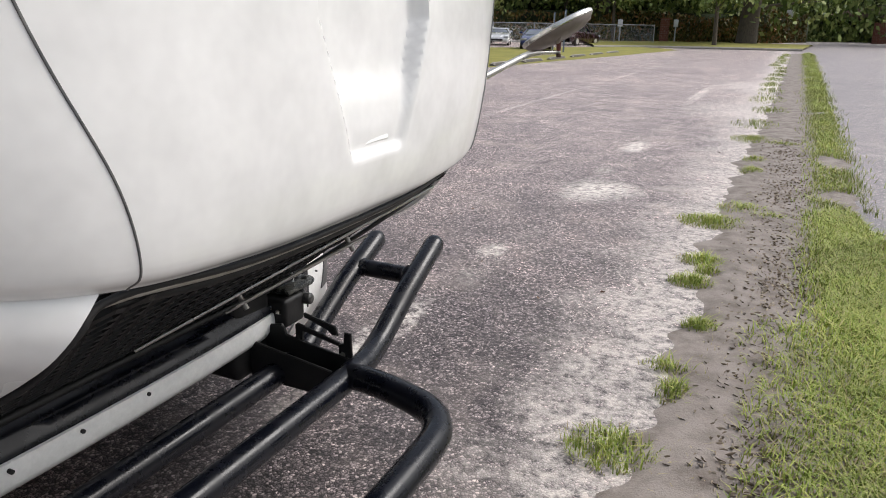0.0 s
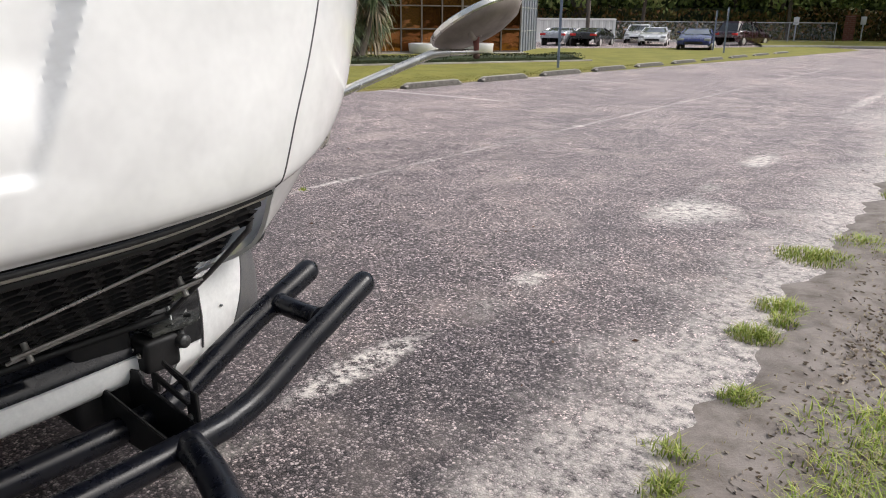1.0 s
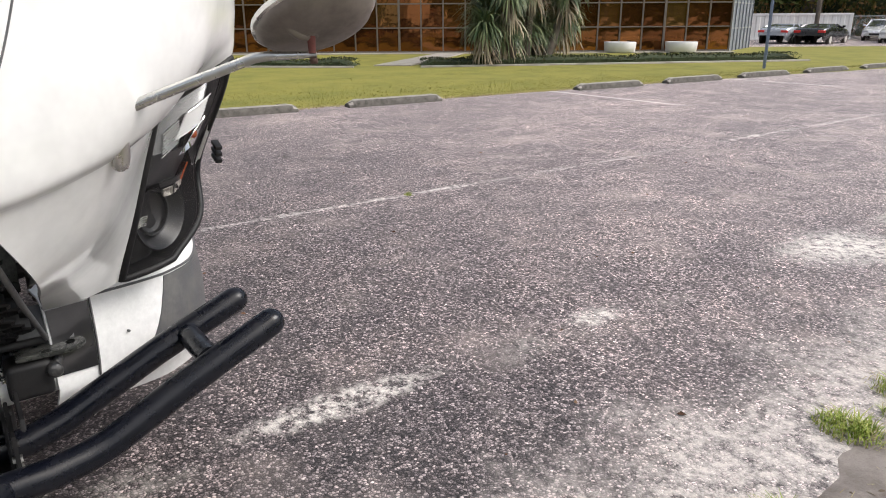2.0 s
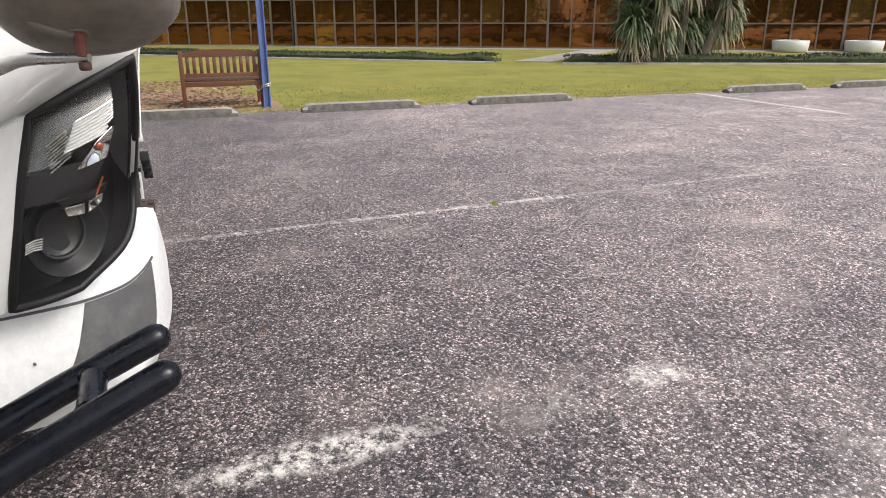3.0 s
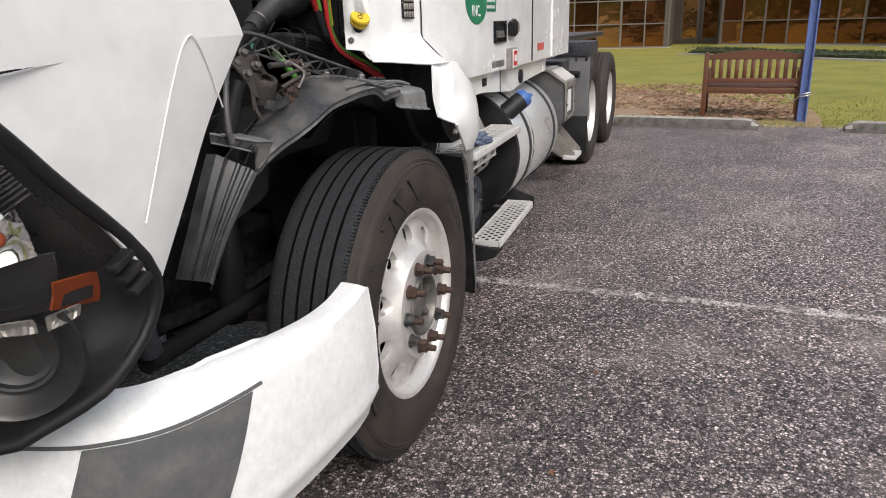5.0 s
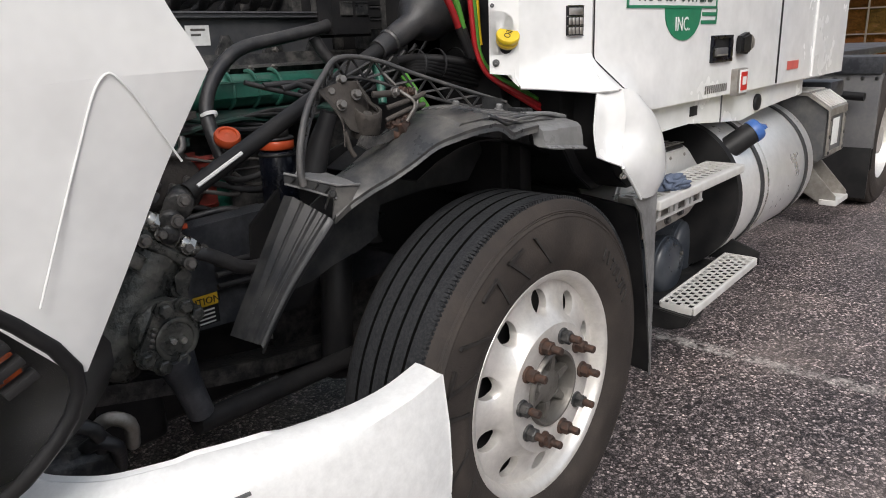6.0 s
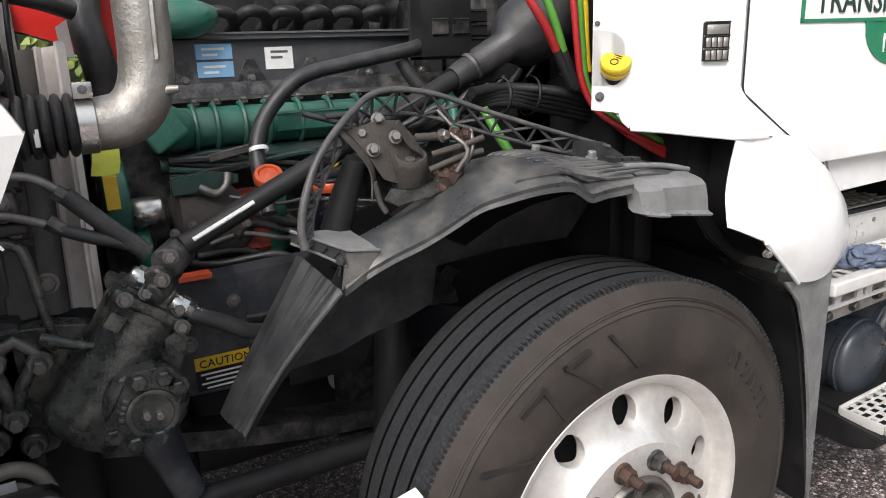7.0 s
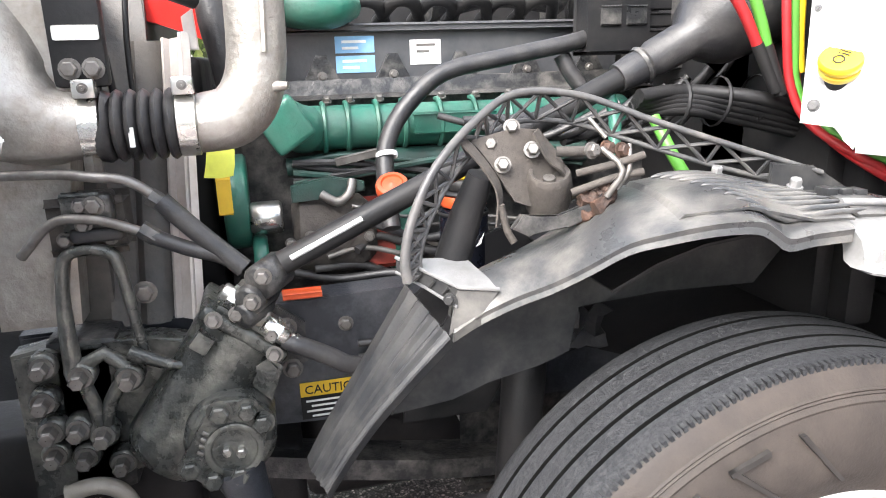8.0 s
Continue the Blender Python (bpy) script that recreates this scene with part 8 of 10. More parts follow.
    part("sign_stripe", bm, GREEN_SIGN, sign, smooth=False)
bm = bm_new()
prism(bm, [(-1.084, 1.436), (-1.091, 1.436), (-1.097, 1.487), (-1.090, 1.487)], "y", 1.1365, 1.1385)
part("sign_edge", bm, GREEN_SIGN, sign, smooth=False)


def door_y(x):
    for (xa, ya), (xb, yb) in zip(plan, plan[1:]):
        if xb <= x <= xa:
            return ya + (yb - ya) * (x - xa) / (xb - xa)
    return 1.135


# the sign is painted on: it follows the door's skin
for ob in [sign] + list(sign.children):
    for v in ob.data.vertices:
        v.co.y += door_y(v.co.x) - 1.1356

# mud flap behind the front wheel
bm = bm_new()
grid_surface(bm, [[(-0.40, 1.205, 0.955), (-0.47, 1.20, 0.94), (-0.60, 1.185, 0.955)], [(-0.45, 1.21, 0.90), (-0.50, 1.20, 0.88), (-0.60, 1.185, 0.87)], [(-0.50, 1.205, 0.78), (-0.54, 1.20, 0.77), (-0.60, 1.185, 0.76)],
                  [(-0.545, 1.20, 0.62), (-0.56, 1.195, 0.61), (-0.605, 1.185, 0.60)], [(-0.575, 1.195, 0.46), (-0.585, 1.195, 0.45), (-0.61, 1.185, 0.44)], [(-0.595, 1.192, 0.31), (-0.60, 1.19, 0.305), (-0.615, 1.185, 0.30)]], thick=0.006, inside=(-0.5, 0, 0.6))
flap = part("mud_flap_edge", bm, LINER_PALE, truck, "grey edge strip of the mud flap")
bm = bm_new()
rows = []
for k in range(9):
    u = k / 8
    x = -0.44 - 0.155 * u ** 0.75
    z = 0.95 - 0.60 * u
    rows.append([(x, 0.66, z), (x, 0.85, z - 0.005), (x, 1.05, z - 0.02), (x, 1.19, z - 0.035)])
grid_surface(bm, rows, thick=0.008, inside=(-3, 1, 0.6))
part("mud_flap", bm, BLACK_PLASTIC, flap, "black rubber mud flap")


# perforated steps
def tread(bm, x0, x1, ya, yb, za, zb, rows, pitch=0.038, bar=0.005):
    """A sheet of slots in staggered rows, between x0 and x1; za and zb are the heights at the two ends."""
    n = max(3, int(abs(x1 - x0) / pitch))

    def piece(xa, xb, lo, hi, up, low=0.003):
        z = za + (zb - za) * ((xa + xb) / 2 - x0) / (x1 - x0)
        box(bm, (min(xa, xb), lo, z - low), (max(xa, xb), hi, z + up))
    for j in range(rows + 1):
        y = ya + (yb - ya) * j / rows
        for i in range(n):
            piece(x0 + (x1 - x0) * i / n, x0 + (x1 - x0) * (i + 1) / n, y - bar / 2, y + bar / 2, 0.0)
    for j in range(rows):
        lo, hi = ya + (yb - ya) * j / rows, ya + (yb - ya) * (j + 1) / rows
        for i in range(n + 1):
            x = x0 + (x1 - x0) * (i + (0.5 if j % 2 else 0.0)) / n
            if min(x0, x1) + 0.008 < x < max(x0, x1) - 0.008:
                piece(x - 0.007, x + 0.007, lo, hi, 0.001)


def step(x0, x1, ya, yb, za, zb, rows, lip, label):
    bm = bm_new()
    m = Matrix.Translation((x0, 0, za)) @ Matrix.Rotation(math.atan2(zb - za, x0 - x1), 4, "Y")
    box(bm, (x1 - x0, yb - lip, -0.030), (0, yb, 0.004), 0.007, 3, m)
    st = part("cab_step", bm, STEP_ALU, truck, label)
    bm = bm_new()
    box(bm, (x1 - x0, ya - 0.008, -0.026), (0, ya, 0.004), 0.003, 2, m)
    part("step_edge", bm, STEP_ALU, st)
    for x in (x0, x1):
        bm = bm_new()
        z = za if x == x0 else zb
        box(bm, (x - 0.004, ya, z - 0.026), (x + 0.004, yb - lip, z + 0.002), 0.001)
        part("end_plate", bm, STEP_ALU, st)
    bm = bm_new()
    tread(bm, x0, x1, ya, yb - lip, za, zb, rows)
    tagged(part("tread_grating", bm, STEP_ALU, st, smooth=False), kind="stuff")
    return st


STEP_ALU = mat("step_aluminium", (0.70, 0.69, 0.67), 0.42, 0.2, dirt=(0.46, 0.43, 0.39), amount=0.6, scale=20)
low_step = step(-0.885, -1.505, 1.085, 1.215, 0.458, 0.492, 5, 0.012, "perforated aluminium lower cab step")
bm = bm_new()
prism(bm, [(0.90, 0.455), (0.90, 0.36), (1.13, 0.365), (1.195, 0.39), (1.212, 0.428)], "x", -0.97, -0.86, 0.004)
part("step_bracket", bm, BLACK_PLASTIC, low_step)
bm = bm_new()
prism(bm, [(0.80, 0.46), (0.80, 0.63), (1.0, 0.59), (1.217, 0.515), (1.217, 0.462)], "x", -1.525, -1.512, 0.002)
part("step_back", bm, BLACK_PLASTIC, low_step)
# black sheet added below the slots in place of the shade there
bm = bm_new()
prism(bm, [(0.80, 0.44), (0.80, 0.452), (1.20, 0.446), (1.20, 0.434)], "x", -1.51, -0.89)
part("step_tray", bm, BLACK_PLASTIC, low_step)
up_step = step(-0.60, -1.315, 1.055, 1.198, 0.903, 0.915, 3, 0.034, "perforated aluminium upper cab step")
# slotted hanger below the step, and the pierced cover behind it
bm = bm_new()
for z0, z1 in ((0.855, 0.868), (0.812, 0.824)):
    prism(bm, [(-0.64, z0), (-1.05, z0 + 0.008), (-1.05, z1 + 0.004), (-0.64, z1)], "y", 1.140, 1.150, 0.002)
for x in (-0.64, -0.70, -0.79, -0.83, -0.92, -0.955, -1.03):
    box(bm, (x - 0.012, 1.141, 0.818), (x + 0.012, 1.149, 0.862), 0.001)
part("slotted_hanger", bm, STEP_ALU, up_step)
bm = bm_new()
prism(bm, [(-0.64, 0.875), (-1.12, 0.880), (-1.10, 0.83), (-0.98, 0.775), (-0.64, 0.76)], "y", 0.90, 1.128, 0.008)
part("step_box", bm, CAST_ALU, up_step)
for x, z in ((-0.69, 0.79), (-0.80, 0.795), (-0.90, 0.806), (-1.0, 0.825)):
    bolt(up_step, (x, 1.128, z), (0, 1, 0), 0.015, 0.014, IRON)
bm = bm_new()
prism(bm, [(-0.64, 0.88), (-0.70, 1.000), (-1.17, 0.996), (-1.215, 0.975), (-1.33, 0.885)], "y", 0.86, 1.02, 0.010)
cover = part("cover_panel", bm, TANK_ALU, up_step)
# black sheet makes the shade under the cover's slots
bm = bm_new()
box(bm, (-1.165, 0.885, 0.990), (-0.72, 1.012, 1.001), 0.001)
part("cover_shade", bm, BLACK_PLASTIC, cover)
bm = bm_new()
tread(bm, -0.72, -1.165, 0.888, 1.012, 1.011, 1.011, 4, 0.040)
tagged(part("cover_grating", bm, CAST_ALU, cover, smooth=False), kind="stuff")
for x in (-0.80, -0.92, -1.04, -1.16):
    bolt(cover, (x, 1.02, 0.965), (0, 1, 0), 0.006, 0.004, CAST_ALU)
# rag left on the step: a bundle with deep folds
bm = bm_new()
bmesh.ops.create_icosphere(bm, subdivisions=5, radius=1.0)
for v in bm.verts:
    p = v.co.copy()
    fold = abs(noise.noise(Vector((p.x * 1.1 + 3, p.y * 2.6, p.z * 2.2)))) * 0.9
    curl = 0.09 * math.sin(7.0 * p.y + 3.5 * p.x * p.z + 2.0 * noise.noise(p * 1.7))
    r = 0.86 + curl + 0.22 * noise.noise(p * 1.2 + Vector((5, 1, 2))) - 0.20 * max(0.0, 0.22 - fold) / 0.22
    q = p * r
    if q.z < -0.35:
        q.z = -0.35 + 0.05 * (q.z + 0.35)
    v.co = Vector((-0.785 + 0.074 * q.x - 0.016 * q.y, 1.150 + 0.058 * q.y, 0.924 + 0.042 * q.z))
tagged(part("cloth", bm, mat("blue_cloth", (0.115, 0.145, 0.21), 0.9, dirt=(0.065, 0.08, 0.12), amount=0.8, scale=30, bump=0.8), None, angle=75), "crumpled blue-grey rag lying on the cab step", "cloth")

# air tanks
AIR_TANK = mat("air_tank_paint", (0.030, 0.036, 0.046), 0.33, dirt=(0.075, 0.08, 0.09), amount=0.6, scale=9)
for x, y, z, r in ((-1.075, 1.045, 0.535, 0.118), (-1.375, 0.985, 0.530, 0.124)):
    bm = bm_new()
    tube(bm, [(x, 0.45, z), (x, y - 0.035, z), (x, y - 0.022, z), (x, y - 0.012, z), (x, y - 0.004, z), (x, y, z)], [r, r, r - 0.003, r - 0.012, r - 0.034, 0.02], 32)
    tank = part("air_tank", bm, AIR_TANK, truck, "dusty black air tank")
    bm = bm_new()
    lathe(bm, [(r - 0.001, -0.012), (r + 0.004, -0.008), (r + 0.004, 0.008), (r - 0.001, 0.012)], 32, Matrix.Translation((x, y - 0.045, z)) @ Matrix.Rotation(radians(90), 4, "X"))
    part("tank_seam", bm, AIR_TANK, tank)
    bm = bm_new()
    cyl(bm, (x - 0.055, y - 0.012, z + 0.045), (x - 0.055, y + 0.008, z + 0.045), 0.008, 8, bevel=0.001)
    part("plug", bm, IRON, tank)
# fuel tank with straps and filler
bm = bm_new()
tube(bm, [(-1.36, 0.85, 0.755), (-1.37, 0.85, 0.755), (-1.395, 0.85, 0.755), (-2.34, 0.85, 0.755), (-2.365, 0.85, 0.755), (-2.37, 0.85, 0.755)], [0.26, 0.30, 0.318, 0.318, 0.30, 0.26], 56)
tank = part("fuel_tank", bm, TANK_ALU, truck, "round polished aluminium fuel tank")
bm = bm_new()
tube(bm, [(-1.35, 0.85, 0.755), (-1.352, 0.85, 0.755), (-1.39, 0.85, 0.755)], [0.29, 0.322, 0.323], 56)
part("end_shield", bm, BLACK_PLASTIC, tank)
for x in (-1.62, -1.70, -2.22):
    bm = bm_new()
    lathe(bm, [(0.319, -0.016), (0.326, -0.014), (0.326, 0.014), (0.319, 0.016)] if x != -1.70 else [(0.319, -0.006), (0.323, 0.0), (0.319, 0.006)], 56, Matrix.Translation((x, 0.85, 0.755)) @ Matrix.Rotation(radians(90), 4, "Y"))
    part("strap", bm, TANK_BAND if x != -1.70 else STEEL, tank)
NA, NB = Vector((-1.405, 1.045, 0.920)), Vector((-1.510, 1.150, 1.018))
bm = bm_new()
tube(bm, [NA, NA.lerp(NB, 0.5), NA.lerp(NB, 0.9), NB], [0.047, 0.047, 0.046, 0.044], 24)
neck = part("filler_neck", bm, BLACK_PLASTIC, tank)
ND = (NB - NA).normalized()
bm = bm_new()
tube(bm, [NB - ND * 0.008, NB + ND * 0.020, NB + ND * 0.028, NB + ND * 0.029], [0.048, 0.046, 0.040, 0.010], 14)
cap = part("cap", bm, mat("cap_blue", (0.05, 0.13, 0.38), 0.35), neck, "blue fuel cap")
bm = bm_new()
box(bm, (-0.040, -0.008, 0.026), (0.040, 0.008, 0.044), 0.004, 2, Matrix.Translation(NB) @ ND.to_track_quat("Z", "Y").to_matrix().to_4x4())
part("cap_grip", bm, bpy.data.materials["cap_blue"], cap)
bm = bm_new()
box(bm, (-1.75, 1.10, 1.0), (-1.68, 1.103, 1.03), 0.001, 1, Matrix.Translation((-1.7, 1.1, 1.0)) @ Matrix.Rotation(radians(-45), 4, "X") @ Matrix.Translation((1.7, -1.1, -1.0)))
part("label", bm, ORANGE, tank)
# battery box behind the tank, with a ribbed tread lid and a hanging step
bm = bm_new()
prism(bm, [(0.62, 0.76), (0.62, 1.085), (1.08, 1.085), (1.185, 1.015), (1.185, 0.78), (1.15, 0.75)], "x", -2.74, -2.46, 0.008)
bat = part("battery_box", bm, GREY_PLASTIC, truck, "dark battery box with an aluminium tread lid")
bm = bm_new()
prism(bm, [(0.60, 1.086), (1.083, 1.086), (1.189, 1.014), (1.189, 0.985), (1.197, 0.985), (1.197, 1.022), (1.087, 1.098), (0.60, 1.098)], "x", -2.76, -2.44, 0.002)
lid = part("lid", bm, CAST_ALU, bat, "dull aluminium tread lid")
for k in range(7):
    bm = bm_new()
    box(bm, (-2.755 + 0.046 * k, 0.62, 1.098), (-2.735 + 0.046 * k, 1.078, 1.104), 0.002)
    part("lid_rib", bm, STEP_ALU, lid)
    bm = bm_new()
    box(bm, (-2.755 + 0.046 * k, -0.055, 0.0), (-2.735 + 0.046 * k, 0.055, 0.006), 0.002, 2, Matrix.Translation((0, 1.142, 1.061)) @ Matrix.Rotation(math.atan2(-0.076, 0.110), 4, "X"))
    part("lid_rib", bm, STEP_ALU, lid)
for x0, x1, z0, z1 in ((-2.745, -2.715, 0.785, 0.985), (-2.485, -2.455, 0.785, 0.985), (-2.715, -2.485, 0.785, 0.806)):
    bm = bm_new()
    box(bm, (x0, 1.186, z0), (x1, 1.196, z1), 0.003)
    part("lid_strap", bm, CAST_ALU, bat)
bm = bm_new()
box(bm, (-2.655, 1.186, 0.83), (-2.545, 1.189, 0.965), 0.001)
part("label", bm, LABEL_WHITE, bat)
for x in (-2.73, -2.47):
    for z in (0.80, 0.88, 0.97):
        bolt(bat, (x, 1.196, z), (0, 1, 0), 0.009, 0.006, IRON)
for x in (-2.70, -2.50):
    bm = bm_new()
    prism(bm, [(0.90, 0.765), (1.08, 0.765), (1.25, 0.575), (1.25, 0.535), (1.18, 0.535), (0.92, 0.69)], "x", x - 0.005, x + 0.005, 0.002)
    part("step_arm", bm, CAST_ALU, bat)
bm = bm_new()
prism(bm, [(0.92, 0.685), (1.18, 0.530), (1.18, 0.540), (0.92, 0.697)], "x", -2.70, -2.50)
part("step_web", bm, CAST_ALU, bat)
bm = bm_new()
box(bm, (-2.715, 1.175, 0.528), (-2.485, 1.258, 0.556), 0.006)
part("hanging_step", bm, STEP_ALU, bat)
# frame deck, quarter fenders, rear wheels
bm = bm_new()
box(bm, (-8.0, -0.55, 1.16), (-2.85, 0.62, 1.22), 0.01)
part("deck_plate", bm, FRAME_STEEL, truck)
bm = bm_new()
box(bm, (-3.05, 0.62, 1.035), (-2.80, 1.10, 1.13), 0.02)
part("deck_step", bm, FRAME_STEEL, truck)
# bulkhead ahead of the drive wheels, with its bin and air pipe
bm = bm_new()
box(bm, (-4.06, 0.30, 0.60), (-4.02, 1.085, 1.10), 0.01)
panel = part("fender_panel", bm, mat("dusty_panel", (0.13, 0.13, 0.135), 0.5, 0.1, dirt=(0.20, 0.195, 0.19), amount=0.6, scale=6, bump=0.2), truck, "dusty grey fender panel")
bm = bm_new()
box(bm, (-4.40, 0.62, 1.10), (-4.0, 1.09, 1.212), 0.008)
part("bin", bm, FRAME_STEEL, panel)
for k in range(5):
    bolt(panel, (-4.02, 0.72 + 0.085 * k, 1.07), (1, 0, 0), 0.012, 0.008, IRON)
bm = bm_new()
tube(bm, [(-3.95, 0.70, 0.975), (-3.94, 0.86, 0.967), (-3.93, 1.02, 0.957)], 0.028, 12)
part("air_pipe", bm, BLACK_PLASTIC, panel)
bm = bm_new()
box(bm, (-4.03, 0.40, 0.26), (-4.015, 1.08, 0.61), 0.004)
part("mud_flap", bm, BLACK_PLASTIC, panel)
bm = bm_new()
rows = []
for k in range(10):
    a = radians(178 - 70 * k / 9)
    rows.append([(-5.2 + 0.62 * math.cos(math.pi - a), y, 0.58 + 0.64 * math.sin(a)) for y in (0.45, 0.7, 0.95)])
grid_surface(bm, rows, thick=0.01, inside=(-5.2, 0.8, 0.5))
part("quarter_fender", bm, GREY_PLASTIC, truck, "dusty grey quarter fender")
bm = bm_new()
box(bm, (-4.61, 0.55, 0.36), (-4.595, 0.98, 0.66), 0.004)
part("fender_flap", bm, BLACK_PLASTIC, truck)
for x in (-5.2, -6.5):
    for s in (1, -1):
        for off in (0.0, 0.33):
            bm = bm_new()
            rotm = Matrix.Translation((x, s * (0.92 - off), 0.507)) @ Matrix.Rotation(radians(-90 * s), 4, "X")
            lathe(bm, tyre_profile(0.515, 0.25), 64, rotm)
            rt = part("rear_tyre", bm, RUBBER, truck, "worn black drive tyre", angle=28)
            if off == 0.0:
                bm = bm_new()
                lathe(bm, [(0.302, 0.004), (0.29, -0.01), (0.27, -0.06), (0.20, -0.13), (0.12, -0.13), (0.11, -0.02), (0.001, -0.015)], 40, rotm)
                part("rear_rim", bm, ALLOY, rt)


# ---------------------------------------------------------------- plants, ground cover
def leaf_mat(name, lo, mid, hi, rough=0.6):
    m, t, b = nodes_of(name)
    geo = t.nodes.new("ShaderNodeNewGeometry")
    r = ramp_node(t, geo.outputs["Random Per Island"], [(0.0, lo), (0.55, mid), (1.0, hi)])
    n = noise_node(t, 0.6, 3, 0.6)
    s = ramp_node(t, n.outputs["Fac"], [(0.35, 0.65), (0.65, 1.15)])
    t.links.new(mix_node(t, 1.0, r.outputs[0], s.outputs[0], "MULTIPLY"), b.inputs["Base Color"])
    b.inputs["Roughness"].default_value = rough
    b.inputs["Specular IOR Level"].default_value = 0.3
    return m


LEAF = leaf_mat("tree_leaf", (0.08, 0.12, 0.03), (0.18, 0.245, 0.06), (0.40, 0.44, 0.15))
LEAF_WARM = leaf_mat("shrub_leaf", (0.05, 0.06, 0.012), (0.13, 0.12, 0.025), (0.28, 0.13, 0.05))
HEDGE_LEAF = leaf_mat("hedge_leaf", (0.02, 0.035, 0.012), (0.05, 0.07, 0.022), (0.11, 0.10, 0.05))
GRASS = leaf_mat("grass_blade", (0.17, 0.25, 0.035), (0.34, 0.42, 0.07), (0.52, 0.52, 0.16))
DRY_GRASS = leaf_mat("dry_grass_blade", (0.34, 0.26, 0.13), (0.46, 0.38, 0.2), (0.45, 0.42, 0.16))
LAWN_BLADE = leaf_mat("lawn_blade", (0.17, 0.17, 0.03), (0.26, 0.25, 0.05), (0.36, 0.32, 0.09))
PALM_LEAF = leaf_mat("palm_leaf", (0.05, 0.085, 0.04), (0.11, 0.15, 0.07), (0.24, 0.26, 0.13), 0.45)
DEAD_LEAF = leaf_mat("dead_leaf", (0.22, 0.17, 0.11), (0.34, 0.28, 0.2), (0.45, 0.40, 0.32), 0.8)
LITTER = leaf_mat("leaf_litter", (0.10, 0.05, 0.03), (0.22, 0.12, 0.07), (0.36, 0.25, 0.16), 0.9)
TWIG = leaf_mat("dark_debris", (0.15, 0.115, 0.085), (0.25, 0.20, 0.15), (0.42, 0.36, 0.28), 0.9)
BARK = mat("bark", (0.13, 0.105, 0.085), 0.95, dirt=(0.05, 0.045, 0.04), amount=0.8, scale=4, bump=1.0, bscale=20, stretch=(4, 4, 1))
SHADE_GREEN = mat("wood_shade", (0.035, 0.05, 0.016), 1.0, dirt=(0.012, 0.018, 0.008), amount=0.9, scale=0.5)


def raw_mesh(name, verts, faces, material, label="", category="", kind="", parent=None):
    me = bpy.data.meshes.new(name)
    me.from_pydata(verts, [], faces)
    me.materials.append(material)
    ob = new(name, me)
    if parent is not None:
        ob.parent = parent
    return tagged(ob, label, category, "", kind)


def blades(spots, seed, size, width, lean=0.7):
    """Curved grass blades, two faces each, at (x, y, height) spots."""
    rnd = random.Random(seed)
    vs, fs = [], []
    for x, y, s in spots:
        a = rnd.uniform(0, 2 * math.pi)
        h = size * s * rnd.uniform(0.55, 1.25)
        w = width * s ** 0.5
        l = rnd.uniform(0.2, lean) * h
        dx, dy = math.cos(a), math.sin(a)
        px, py = -dy * w, dx * w
        i = len(vs)
        vs += [(x - px, y - py, 0.0), (x + px, y + py, 0.0), (x + dx * l * 0.4 + px * 0.7, y + dy * l * 0.4 + py * 0.7, h * 0.7),
               (x + dx * l * 0.4 - px * 0.7, y + dy * l * 0.4 - py * 0.7, h * 0.7), (x + dx * l * 1.2, y + dy * l * 1.2, h)]
        fs += [(i, i + 1, i + 2, i + 3), (i + 3, i + 2, i + 4)]
    return vs, fs


def tuft_spots(rnd, cx, cy, rx, ry, n, s=1.0):
    out = []
    for _ in range(n):
        a, r = rnd.uniform(0, 2 * math.pi), rnd.random() ** 0.6
        out.append((cx + math.cos(a) * r * rx, cy + math.sin(a) * r * ry, s * (1.2 - 0.7 * r)))
    return out


